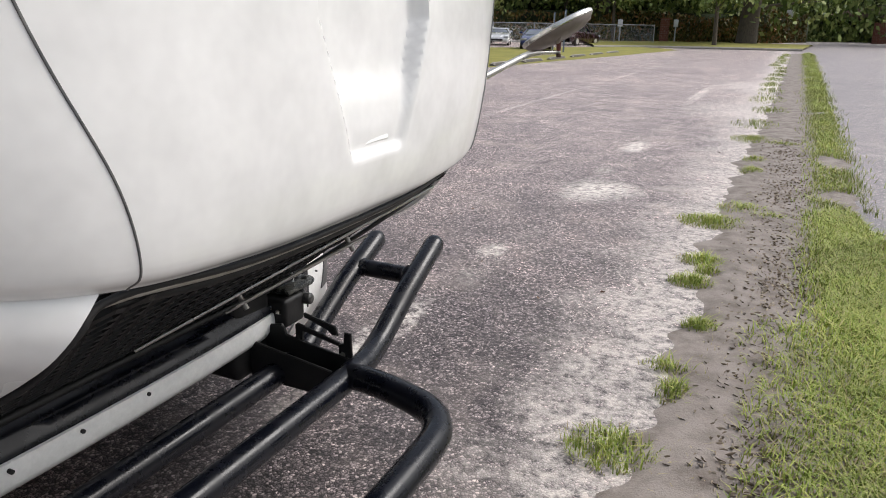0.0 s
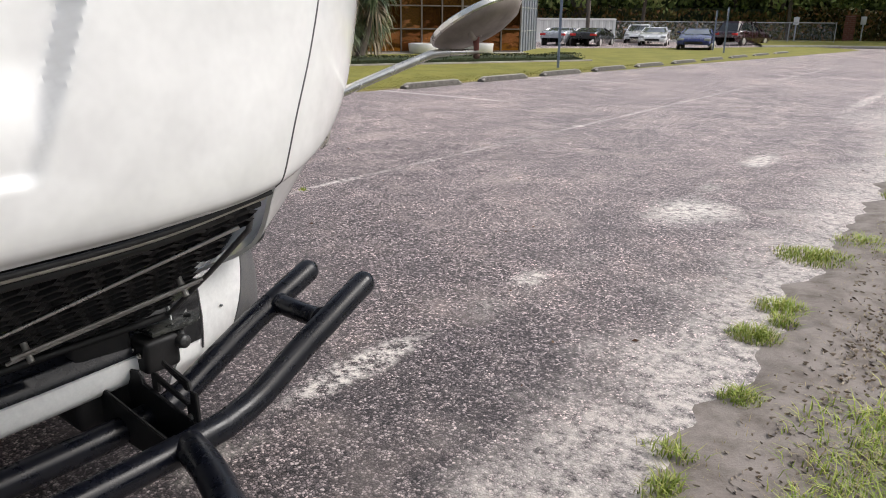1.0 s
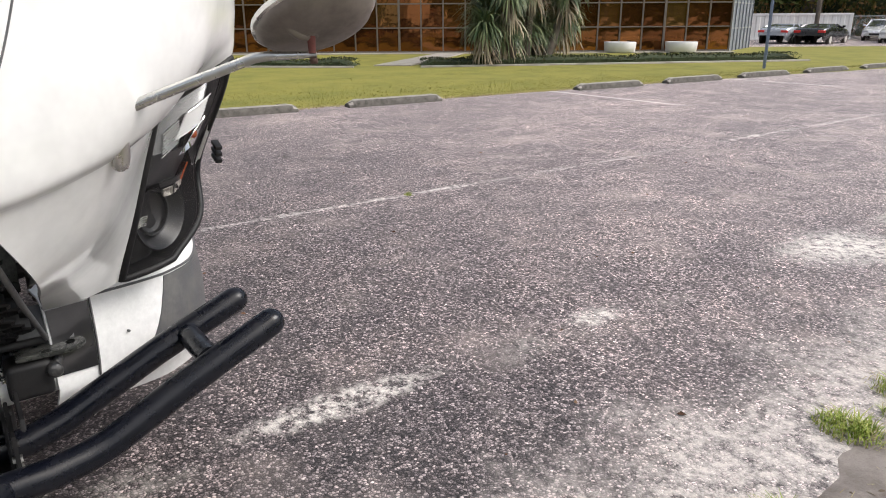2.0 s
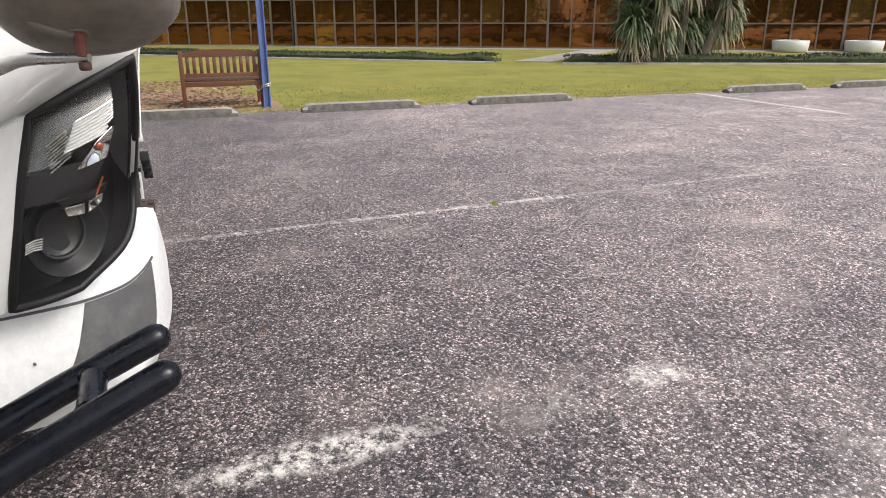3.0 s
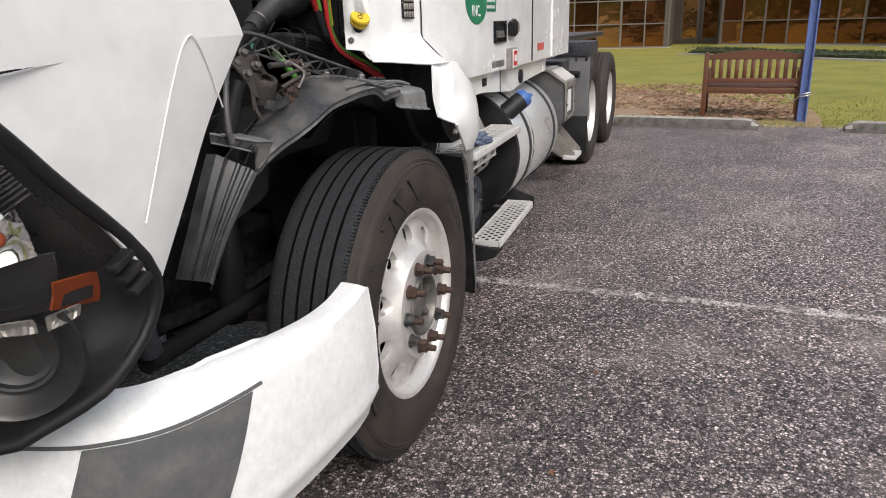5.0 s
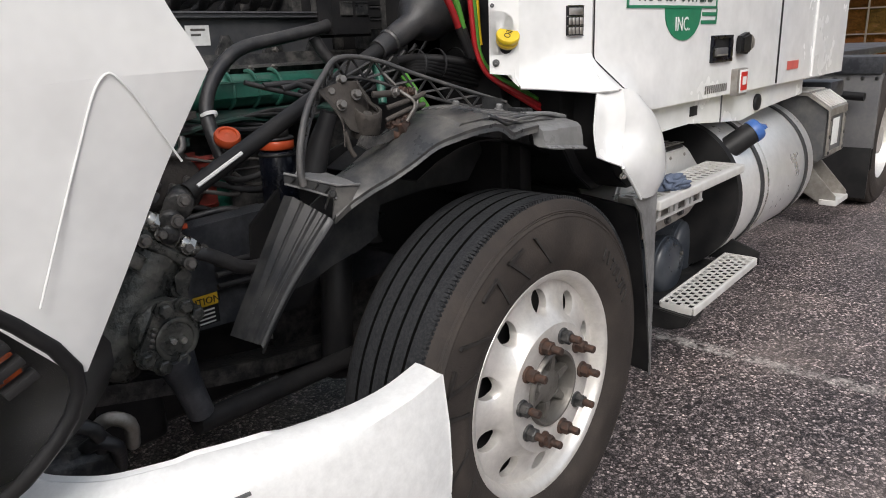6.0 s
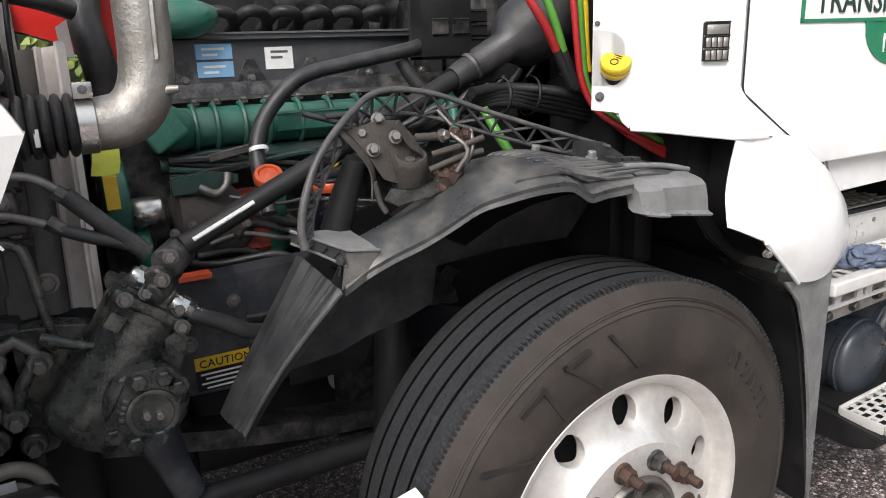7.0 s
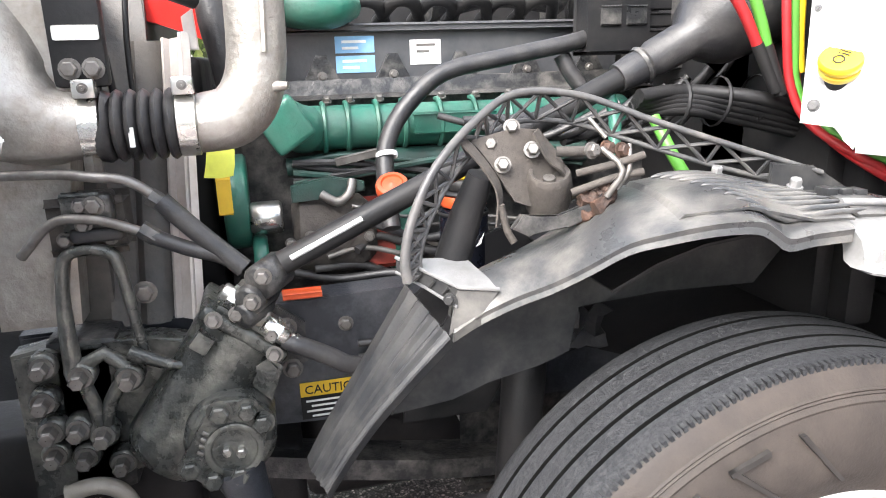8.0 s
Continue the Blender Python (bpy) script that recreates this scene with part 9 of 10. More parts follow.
def verge_grass():
    rnd = random.Random(11)
    green, dry = [], []
    # tufts along the crumbled edge of the lot
    for cx, cy, rx, ry, n in ((2.40, 1.10, .17, .15, 420), (2.55, 1.62, .08, .12, 170), (2.50, 1.85, .12, .06, 90), (2.57, 2.38, .09, .08, 260),
                              (2.45, 3.05, .14, .10, 360), (2.46, 3.5, .15, .12, 330), (2.52, 3.3, .08, .08, 120), (2.42, 4.55, .26, .22, 700),
                              (2.62, 5.1, .22, .2, 350), (2.85, 4.9, .2, .1, 160), (2.6, 6.9, .12, .2, 260), (2.6, 7.6, .14, .24, 260), (2.5, 9.3, .30, .4, 560),
                              (2.9, 9.0, .3, .18, 240)):
        green += tuft_spots(rnd, cx, cy, rx, ry, n)
        dry += tuft_spots(rnd, cx, cy, rx * 1.2, ry * 1.2, n // 4, 0.8)
    for k in range(16):
        green += tuft_spots(rnd, rnd.uniform(2.35, 2.7), 11 + k * 2.2, rnd.uniform(.2, .4), rnd.uniform(.5, 1.3), 260, 1.5)
    # the turf on the far side
    for n in range(64000):
        y = 0.2 + (rnd.random() ** 1.7 * 45 if n < 36000 else rnd.random() * 5.0)
        half = 0.24 if y > 2.6 else 0.50
        x = (3.30 if y > 2.6 else 3.35) + 0.010 * y + rnd.gauss(0, half * 0.5)
        if noise.noise(Vector((x * 1.6, y * 0.9, 4.0))) > -0.32 and x > (2.98 if y > 2.6 else 2.80) + 0.08 * noise.noise(Vector((y * 2.0, 3, 1))):
            green.append((x, y, 1.0 + y * 0.03))
            if rnd.random() < 0.2:
                dry.append((x, y, 1.0 + y * 0.03))
    for _ in range(1500):
        dry.append((rnd.uniform(2.6, 3.1), rnd.uniform(0.4, 6), 0.5))
    vs, fs = blades(green, 5, 0.058, 0.0030, 1.5)
    raw_mesh("verge_grass", vs, fs, GRASS, "bright green grass tufts on the soil strip", "grass", "stuff")
    vs, fs = blades(dry, 6, 0.055, 0.0026, 1.8)
    raw_mesh("verge_dry_grass", vs, fs, DRY_GRASS, "straw-coloured dry grass among the tufts", "grass", "stuff")
    # twigs and clods on the bare soil
    vs, fs = [], []
    for _ in range(3600):
        x, y = rnd.gauss(2.92, 0.13), 0.5 + rnd.random() ** 1.5 * 9
        a, l, w = rnd.uniform(0, math.pi), rnd.uniform(0.005, 0.017), rnd.uniform(0.0015, 0.004)
        c, s, i, z = math.cos(a), math.sin(a), len(vs), rnd.uniform(0.02, 0.03)
        vs += [(x - c * l, y - s * l, z), (x - s * w, y + c * w, z + w), (x + c * l, y + s * l, z), (x + s * w, y - c * w, z - 0.01)]
        fs += [(i, i + 1, i + 2), (i, i + 2, i + 3)]
    raw_mesh("verge_debris", vs, fs, TWIG, "dark twigs and rotten leaves on bare soil", "debris", "stuff")


def stop_x(y):
    return -7.68 + 0.062 * (y - 3.6)


def lawn_grass():
    rnd = random.Random(17)
    spots, dry = [], []
    for _ in range(26000):
        y = rnd.uniform(-4, 24)
        d = rnd.random() ** 1.8 * 5
        x = stop_x(y) - 0.30 - d + 0.18 * noise.noise(Vector((y * 1.1, 2, 0)))
        if y < 2.9 and -13 < x < -8.2 and noise.noise(Vector((x * 0.7, y * 0.7, 7))) < 0.25:
            continue
        spots.append((x, y, 0.7 + 0.1 * d))
        if d < 0.25:
            dry.append((x + 0.12, y, 0.8))
    vs, fs = blades(spots, 8, 0.03, 0.006, 1.4)
    raw_mesh("lawn_grass", [(x, y, z + 0.03) for x, y, z in vs], fs, LAWN_BLADE, "short grass of the lawn", "grass", "stuff")
    vs, fs = blades(dry, 9, 0.045, 0.006, 1.4)
    raw_mesh("lawn_edge_grass", vs, fs, DRY_GRASS, "dry grass creeping over the lot's edge", "grass", "stuff")
    vs, fs = [], []
    for _ in range(5200):
        x, y = -8.3 - rnd.random() ** 1.3 * 5.0, rnd.uniform(-3.2, 3.2)
        if noise.noise(Vector((x * 0.6, y * 0.6, 1.5))) < -0.28:
            continue
        a, l, w = rnd.uniform(0, math.pi), rnd.uniform(0.02, 0.07), rnd.uniform(0.012, 0.03)
        c, s, i, z = math.cos(a), math.sin(a), len(vs), 0.056 + rnd.uniform(0, 0.02)
        vs += [(x - c * l, y - s * l, z), (x - s * w, y + c * w, z + w * 0.8), (x + c * l, y + s * l, z), (x + s * w, y - c * w, z - 0.005)]
        fs += [(i, i + 1, i + 2, i + 3)]
    raw_mesh("leaf_litter", vs, fs, LITTER, "fallen brown leaves on bare ground beside the bench", "leaves", "stuff")


def lot_debris():
    rnd = random.Random(29)
    vs, fs = [], []
    for _ in range(170):
        x, y = rnd.uniform(-7.4, 2.2), rnd.uniform(1.6, 16)
        a, l, w = rnd.uniform(0, math.pi), rnd.uniform(0.006, 0.02), rnd.uniform(0.004, 0.012)
        c, s, i, z = math.cos(a), math.sin(a), len(vs), 0.004
        vs += [(x - c * l, y - s * l, z), (x - s * w, y + c * w, z + w * 0.7), (x + c * l, y + s * l, z), (x + s * w, y - c * w, z)]
        fs += [(i, i + 1, i + 2, i + 3)]
    raw_mesh("lot_debris", vs, fs, LITTER, "small dry leaves scattered over the asphalt", "leaves", "stuff")


lot_debris()
verge_grass()
lawn_grass()
bare = strip("bare_soil", [(-13.5, -3.6), (-13.2, -1), (-12.2, 1.5), (-9.6, 3.4)], [(-8.15, -3.6), (-8.12, -1), (-8.1, 1.5), (-8.1, 3.4)], 0.062, 
             mat("bare_earth", (0.30, 0.20, 0.13), 0.95, dirt=(0.16, 0.14, 0.04), amount=0.9, scale=1.5, bump=1.0, bscale=30),
             "bare reddish earth worn through the lawn", "soil", rows=12, rough=0.01, seed=4)
rw = random.Random(3)
vs, fs = blades(tuft_spots(rw, -1.57, 3.75, 0.05, 0.04, 40), 21, 0.03, 0.004)
raw_mesh("weed", vs, fs, GRASS, "small weed growing from the asphalt crack", "weed")


# ---------------------------------------------------------------- wheel stops, bench, posts
def wheel_stop(y0, y1, first=None):
    ya = 0.5 * (y0 + y1)
    m = pose(stop_x(ya), ya, 0, 0, 0, -math.degrees(math.atan(0.062)) + 0.6 * math.sin(ya * 7))
    if first is not None:
        return copy_thing(first, m)
    bm = bm_new()
    half = 0.5 * (y1 - y0)
    n = 24
    rows = []
    for k in range(n + 1):
        y = -half + 2 * half * k / n
        e = min(1.0, (half - abs(y)) / 0.10)
        top = 0.075 + 0.055 * e
        w = 0.5 + 0.5 * e
        j = 0.006 * noise.noise(Vector((y * 6, 1, 2)))
        rows.append([(-0.10, y, -0.01), (-0.10 + 0.004, y, 0.05), (-0.065 * w + j, y, top - 0.012), (-0.045 * w, y, top + j), (0.045 * w, y, top - j), (0.065 * w + j, y, top - 0.014), (0.10 - 0.004, y, 0.05 + j), (0.10, y, -0.01)])
    grid_surface(bm, rows)
    for r in (rows[0], rows[-1]):
        bm.faces.new([bm.verts.new(p) for p in r])
    bmesh.ops.remove_doubles(bm, verts=bm.verts, dist=0.0005)
    bmesh.ops.recalc_face_normals(bm, faces=bm.faces)
    # side faces take a darker grimy concrete, with their shade in its colour
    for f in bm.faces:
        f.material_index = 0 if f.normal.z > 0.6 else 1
    ob = part("wheel_stop", bm, [CONCRETE, GRIMY_SIDE_SHADE], angle=30)
    ob.matrix_world = m
    tagged(ob, "weathered stained concrete wheel stop at the lawn's edge", "wheel stop", "wheel stops along the lawn")
    for yy in (-0.62, 0.62):
        b2 = bm_new()
        cyl(b2, (0, yy, 0.10), (0, yy, 0.137), 0.014, 10)
        part("pin", b2, RUST, ob, "rusty steel pin")
    return ob


first_stop = wheel_stop(3.58, 5.45)
for y0 in (0.78, 6.38, 11.6, 14.3, 17.0, 19.75, 22.5, 25.3, 28.0, 30.8, 33.6, 36.4):
    wheel_stop(y0, y0 + 1.83, first_stop)


def bench():
    b = thing("garden_bench", "red-brown slatted wooden garden bench on bare ground", "bench", (-8.33, 2.53, 0.05), -3)
    for y in (-0.58, 0.58):
        bm = bm_new()
        box(bm, (-0.03, y - 0.03, 0), (0.03, y + 0.03, 0.86), 0.008)
        part("back_leg", bm, BENCH_WOOD, b)
        bm = bm_new()
        box(bm, (-0.53, y - 0.03, 0), (-0.47, y + 0.03, 0.62), 0.008)
        part("front_leg", bm, BENCH_WOOD, b)
        bm = bm_new()
        box(bm, (-0.55, y - 0.035, 0.60), (0.0, y + 0.035, 0.635), 0.012)
        part("armrest", bm, BENCH_WOOD, b)
        bm = bm_new()
        box(bm, (-0.5, y - 0.025, 0.33), (0.0, y + 0.025, 0.40), 0.006)
        part("side_rail", bm, BENCH_WOOD, b)
    bm = bm_new()
    rows = [(-0.55, 0.83), (-0.3, 0.865), (0, 0.885), (0.3, 0.865), (0.55, 0.83)]
    sm = smooth_path([(0, y, z) for y, z in rows], 5)
    outline = [(p.y, p.z) for p in sm] + [(0.55, 0.77), (-0.55, 0.77)]
    prism(bm, outline, "x", -0.022, 0.022, 0.005)
    part("top_rail", bm, BENCH_WOOD, b)
    for z0, z1 in ((0.47, 0.53), (0.33, 0.40)):
        bm = bm_new()
        box(bm, (-0.02, -0.55, z0), (0.02, 0.55, z1), 0.005)
        part("back_rail", bm, BENCH_WOOD, b)
    for k in range(11):
        y = -0.49 + k * 0.098
        bm = bm_new()
        box(bm, (-0.01, y - 0.026, 0.52), (0.01, y + 0.026, 0.79), 0.003, 1)
        part("back_slat", bm, BENCH_WOOD, b)
    for k in range(6):
        x = -0.50 + k * 0.088
        bm = bm_new()
        box(bm, (x - 0.034, -0.57, 0.402), (x + 0.034, 0.57, 0.424), 0.004, 1)
        part("seat_slat", bm, BENCH_WOOD, b)


bench()
SIGN_WHITE = mat("sign_white", (0.70, 0.70, 0.70), 0.4, dirt=(0.5, 0.48, 0.44))
GALV = mat("galvanised", (0.42, 0.43, 0.44), 0.5, 0.6, dirt=(0.25, 0.25, 0.25))
POST_GREY = mat("post_blue_grey", (0.17, 0.21, 0.30), 0.5, dirt=(0.08, 0.09, 0.12))
CHAIN = mat("chain_steel", (0.5, 0.48, 0.44), 0.4, 0.8)


def sign_post(at, top, r, material, label, lean=(0, 0), sign=None, back=SIGN_WHITE, rz=0):
    p = thing("sign_post", label, "post", at, rz)
    bm = bm_new()
    # a U-channel post: web and two flanges
    prism(bm, [(-r, -r * 0.6), (-r, r * 0.6), (-r * 0.7, r * 0.6), (-r * 0.7, -r * 0.2), (r * 0.7, -r * 0.2), (r * 0.7, r * 0.6), (r, r * 0.6), (r, -r * 0.6)], "z", -0.05, top)
    for v in bm.verts:
        v.co.x += lean[0] * v.co.z
        v.co.y += lean[1] * v.co.z
    part("post", bm, material, p, smooth=False)
    if sign:
        z0, w, h = sign
        bm = bm_new()
        box(bm, (lean[0] * z0 - w / 2, -r * 0.6 - 0.006 + lean[1] * z0, z0), (lean[0] * z0 + w / 2, -r * 0.6 - 0.002 + lean[1] * z0, z0 + h), 0.001, 1)
        part("sign_plate", bm, back, p, "plain metal sign plate")
        for zz in (z0 + 0.08, z0 + h - 0.08):
            bm = bm_new()
            cyl(bm, (lean[0] * zz, -r * 0.6 - 0.012 + lean[1] * zz, zz), (lean[0] * zz, -r * 0.6 + lean[1] * zz, zz), 0.01, 8)
            part("bolt", bm, GALV, p)
    return p


bench_post = sign_post((-8.22, 3.16, 0.02), 2.9, 0.055, POST_BLUE, "blue-painted steel post standing beside the bench", (0.0, -0.012), (2.3, 0.45, 0.55), rz=-90)
bm = bm_new()
for k in range(2):
    tube(bm, [(0.075 * math.cos(a), 0.075 * math.sin(a), 0.34 + 0.03 * k + 0.02 * math.sin(a)) for a in [i * math.pi / 8 for i in range(17)]], 0.008, 6)
tube(bm, [(0.05, -0.05, 0.35), (0.02, -0.12, 0.28), (-0.02, -0.2, 0.36)], 0.008, 6, smooth=5)
ch = part("chain", bm, CHAIN)
ch.matrix_world = pose(-8.22, 3.16, 0.03)
tagged(ch, "steel chain tying the bench to the post", "chain")
sign_post((-8.05, 20.0, 0.03), 2.9, 0.055, POST_GREY, "blue-grey steel sign post on the lawn", (0, 0), (2.2, 0.40, 0.5), rz=-70)
sign_post((-7.75, 35.6, 0.03), 2.1, 0.06, POST_GREY, "dark steel sign post beside the kerb", (0, 0), (1.6, 0.30, 0.45), rz=-70)
sign_post((-9.2, 38.5, 0.03), 2.0, 0.06, POST_GREY, "dark steel sign post on the lawn", (0, 0), (1.5, 0.30, 0.45), rz=-70)

# ---------------------------------------------------------------- glass office building
def pane_mat():
    m, t, b = nodes_of("bronze_glass")
    info = t.nodes.new("ShaderNodeObjectInfo")
    # bronze tint; its change from pane to pane stands in for warm reflections
    r = ramp_node(t, info.outputs["Random"], [(0.0, (0.16, 0.062, 0.022)), (0.45, (0.26, 0.105, 0.036)), (0.8, (0.40, 0.17, 0.055)), (1.0, (0.44, 0.25, 0.09))])
    t.links.new(r.outputs[0], b.inputs["Base Color"])
    b.inputs["Metallic"].default_value = 0.9
    n = noise_node(t, 1.6, 2, 0.5)
    bp = t.nodes.new("ShaderNodeBump")
    bp.inputs["Strength"].default_value = 0.5
    bp.inputs["Distance"].default_value = 0.02
    t.links.new(n.outputs["Fac"], bp.inputs["Height"])
    t.links.new(bp.outputs[0], b.inputs["Normal"])
    b.inputs["Roughness"].default_value = 0.06
    return m


PANE = pane_mat()
MULLION = mat("mullion", (0.17, 0.145, 0.125), 0.5, 0.3, dirt=(0.08, 0.07, 0.06))
PLINTH = mat("plinth", (0.42, 0.39, 0.35), 0.85, dirt=(0.2, 0.18, 0.15), amount=0.7, scale=2)
FASCIA = mat("fascia", (0.10, 0.075, 0.06), 0.6, dirt=(0.05, 0.04, 0.03))
CLAD = mat("ribbed_cladding", (0.25, 0.27, 0.31), 0.5, 0.2, dirt=(0.14, 0.15, 0.17), scale=2)
building = thing("office_building", "low office building of bronze mirror glass on a pale plinth", "building", (-22, 18, 0))
INV = building.matrix_world.inverted()


def along(p0, p1):
    """Frame of a wall: x along it, y into the building, z up."""
    a, b = Vector((*p0, 0)), Vector((*p1, 0))
    d = (b - a).normalized()
    m = Matrix.Identity(4)
    inward = Vector((-d.y, d.x, 0))
    for i in range(3):
        m[i][0], m[i][1], m[i][2], m[i][3] = d[i], inward[i], (0, 0, 1)[i], a[i]
    return INV @ m, (b - a).length


PANE_MESH = {}


def glass_wall(p0, p1, rows, cols, z0=0.10, row_h=0.97):
    m, length = along(p0, p1)
    w = length / cols
    key = round(w, 3)
    if key not in PANE_MESH:
        bm = bm_new()
        box(bm, (0.025, 0.0, 0.025), (w - 0.025, 0.02, row_h - 0.025))
        PANE_MESH[key] = mesh_of("pane", bm, PANE, False)
    for i in range(cols):
        for k in range(rows):
            ob = new("pane", PANE_MESH[key])
            ob.parent = building
            r = random.Random(i * 31 + k * 7 + int(length * 10))
            ob.matrix_basis = m @ pose(i * w, 0.04, z0 + k * row_h, r.uniform(-0.35, 0.35), 0, r.uniform(-0.35, 0.35))
    for i in range(cols + 1):
        bm = bm_new()
        s = 0.045 if i % 6 == 0 else 0.028
        box(bm, (i * w - s, -0.03, z0 - 0.02), (i * w + s, 0.10, z0 + rows * row_h), m=m)
        part("mullion", bm, MULLION, building, smooth=False)
    for k in range(rows + 1):
        bm = bm_new()
        box(bm, (0.0, -0.02, z0 + k * row_h - 0.026), (length, 0.09, z0 + k * row_h + 0.026), m=m)
        part("transom", bm, MULLION, building, smooth=False)
    for lo, hi, nm, mt in (((-0.1, -0.12, -0.05), (length + 0.1, 0.5, z0 - 0.03), "plinth", PLINTH),
                           ((-0.1, -0.25, z0 + rows * row_h + 0.03), (length + 0.1, 0.6, z0 + rows * row_h + 1.0), "fascia", FASCIA)):
        bm = bm_new()
        box(bm, lo, hi, m=m)
        part(nm, bm, mt, building, smooth=False)
    bm = bm_new()
    box(bm, (0.0, 0.35, z0), (length, 0.5, z0 + rows * row_h), m=m)
    part("inner_wall", bm, FASCIA, building, smooth=False)


glass_wall((-29.8, 8.3), (-14.9, 28.7), 6, 27)
glass_wall((-33.6, 2.2), (-30.4, 8.3), 6, 7)
glass_wall((-30.3, -14.0), (-31.2, 0.1), 6, 14)
# recessed entrance
for lo, hi, mt, nm in (((-36.5, -0.2, 0), (-36.2, 2.6, 5.9), FASCIA, "entrance_back"), ((-36.2, 2.25, 0), (-33.6, 2.45, 5.9), FASCIA, "entrance_side"),
                       ((-36.2, -0.1, 0), (-31.2, 0.08, 5.9), FASCIA, "entrance_side")):
    bm = bm_new()
    box(bm, lo, hi, m=INV)
    part(nm, bm, mt, building, smooth=False)
for y in (0.35, 1.3):
    bm = bm_new()
    box(bm, (-36.18, y, 0.05), (-36.12, y + 0.85, 2.2), 0.01, m=INV)
    d = part("door", bm, MULLION, building, "dark framed glass door")
    bm = bm_new()
    box(bm, (-36.11, y + 0.1, 0.3), (-36.09, y + 0.75, 2.1), m=INV)
    part("door_pane", bm, PANE, d, smooth=False)
# ribbed grey return wall with standing seams
m, length = along((-14.95, 28.75), (-16.6, 32.9))
bm = bm_new()
box(bm, (0, 0.0, 0.0), (length, 0.3, 6.9), m=m)
part("side_wall", bm, CLAD, building, smooth=False)
for k in range(7):
    bm = bm_new()
    box(bm, (k * length / 6 - 0.025, -0.05, 0.0), (k * length / 6 + 0.025, 0.02, 6.9), m=m)
    part("rib", bm, CLAD, building, smooth=False)
for z in (0.95, 2.0, 3.0):
    bm = bm_new()
    box(bm, (0, -0.03, z), (length, 0.01, z + 0.06), m=m)
    part("rail", bm, GALV, building, smooth=False)
bm = bm_new()
prism(bm, [(-14.7, 28.7), (-29.8, 8.0), (-33.6, 2.0), (-31.0, 0.0), (-30.1, -14.2), (-48, -14.2), (-48, 20), (-28, 44), (-16.6, 33.2)], "z", 6.7, 6.95)
bmesh.ops.transform(bm, matrix=INV, verts=bm.verts)
part("roof", bm, FASCIA, building, smooth=False)
for p0, p1 in (((-30.2, -14.1), (-48, -14.1)), ((-48, -14), (-48, 20)), ((-48, 20), (-28, 44)), ((-28, 44), (-16.6, 33))):
    m, length = along(p0, p1)
    bm = bm_new()
    box(bm, (0, -0.3, 0), (length, 0, 6.7), m=m)
    part("rear_wall", bm, CLAD, building, smooth=False)
# step along the glass
m, length = along((-29.2, 7.9), (-14.4, 28.2))
bm = bm_new()
box(bm, (0, -0.4, 0), (length, 0.15, 0.075), 0.01, m=building.matrix_world @ m)
tagged(part("walkway", bm, PLINTH, smooth=False), "pale concrete strip along the glass wall", "pavement", kind="structure")


def planter(at, rz):
    p = thing("planter", "low round white concrete planter with dry soil", "planter", at, rz, "white planters along the glass wall")
    bm = bm_new()
    lathe(bm, [(0.0, 0.02), (0.55, 0.0), (0.62, 0.05), (0.66, 0.40), (0.64, 0.43), (0.58, 0.42), (0.56, 0.36), (0.0, 0.36)], 28)
    part("bowl", bm, SIGN_WHITE, p)
    bm = bm_new()
    lathe(bm, [(0.0, 0.375), (0.3, 0.385), (0.56, 0.366)], 20)
    part("soil", bm, DIRT, p)
    return p


first_planter = planter((-17.1, 24.35, 0.05), 0)
copy_thing(first_planter, pose(-15.6, 26.4, 0.05, 0, 0, 40))


# ---------------------------------------------------------------- hedges, palms, trees
def hedge(p0, p1, width, height, seed):
    rnd = random.Random(seed)
    a, b = Vector((*p0, 0)), Vector((*p1, 0))
    d = (b - a).normalized()
    n = Vector((-d.y, d.x, 0))
    length = (b - a).length
    h = thing("hedge", "low clipped dark green hedge behind a pale kerb", "hedge", (*p0, 0), 0, "low hedges along the building")
    inv = h.matrix_world.inverted()
    # dark core stands in for the shade between the leaves
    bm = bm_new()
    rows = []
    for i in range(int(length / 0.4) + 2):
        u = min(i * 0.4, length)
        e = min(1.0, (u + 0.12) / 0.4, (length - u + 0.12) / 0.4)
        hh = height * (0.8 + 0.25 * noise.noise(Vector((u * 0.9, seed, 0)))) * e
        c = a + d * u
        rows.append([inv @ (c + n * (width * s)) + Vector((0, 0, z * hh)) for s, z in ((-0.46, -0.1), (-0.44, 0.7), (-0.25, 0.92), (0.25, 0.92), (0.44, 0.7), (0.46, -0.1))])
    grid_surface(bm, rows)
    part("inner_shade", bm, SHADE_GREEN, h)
    vs, fs = [], []
    for _ in range(int(length * 420)):
        u, s = rnd.uniform(0, length), rnd.uniform(-0.5, 0.5)
        hh = height * (0.85 + 0.3 * noise.noise(Vector((u * 0.9, seed, 0))))
        z = rnd.uniform(0.05, 1.0) * hh if abs(s) > 0.35 or rnd.random() < 0.45 else hh * rnd.uniform(0.9, 1.08)
        if rnd.random() < 0.5 and z < 0.9 * hh:
            s = math.copysign(0.5, s)
        c = inv @ (a + d * u + n * (width * s)) + Vector((0, 0, z))
        r = Euler((rnd.uniform(0, 6), rnd.uniform(0, 6), rnd.uniform(0, 6))).to_matrix()
        k = rnd.uniform(0.02, 0.045)
        i = len(vs)
        vs += [tuple(c + r @ Vector(q)) for q in ((-k, 0, 0), (0, -k * 0.55, 0), (k, 0, 0), (0, k * 0.55, 0))]
        fs.append((i, i + 1, i + 2, i + 3))
    raw_mesh("foliage", vs, fs, HEDGE_LEAF, parent=h)
    bm = bm_new()
    p = a + n * (width * 0.5 + 0.22)
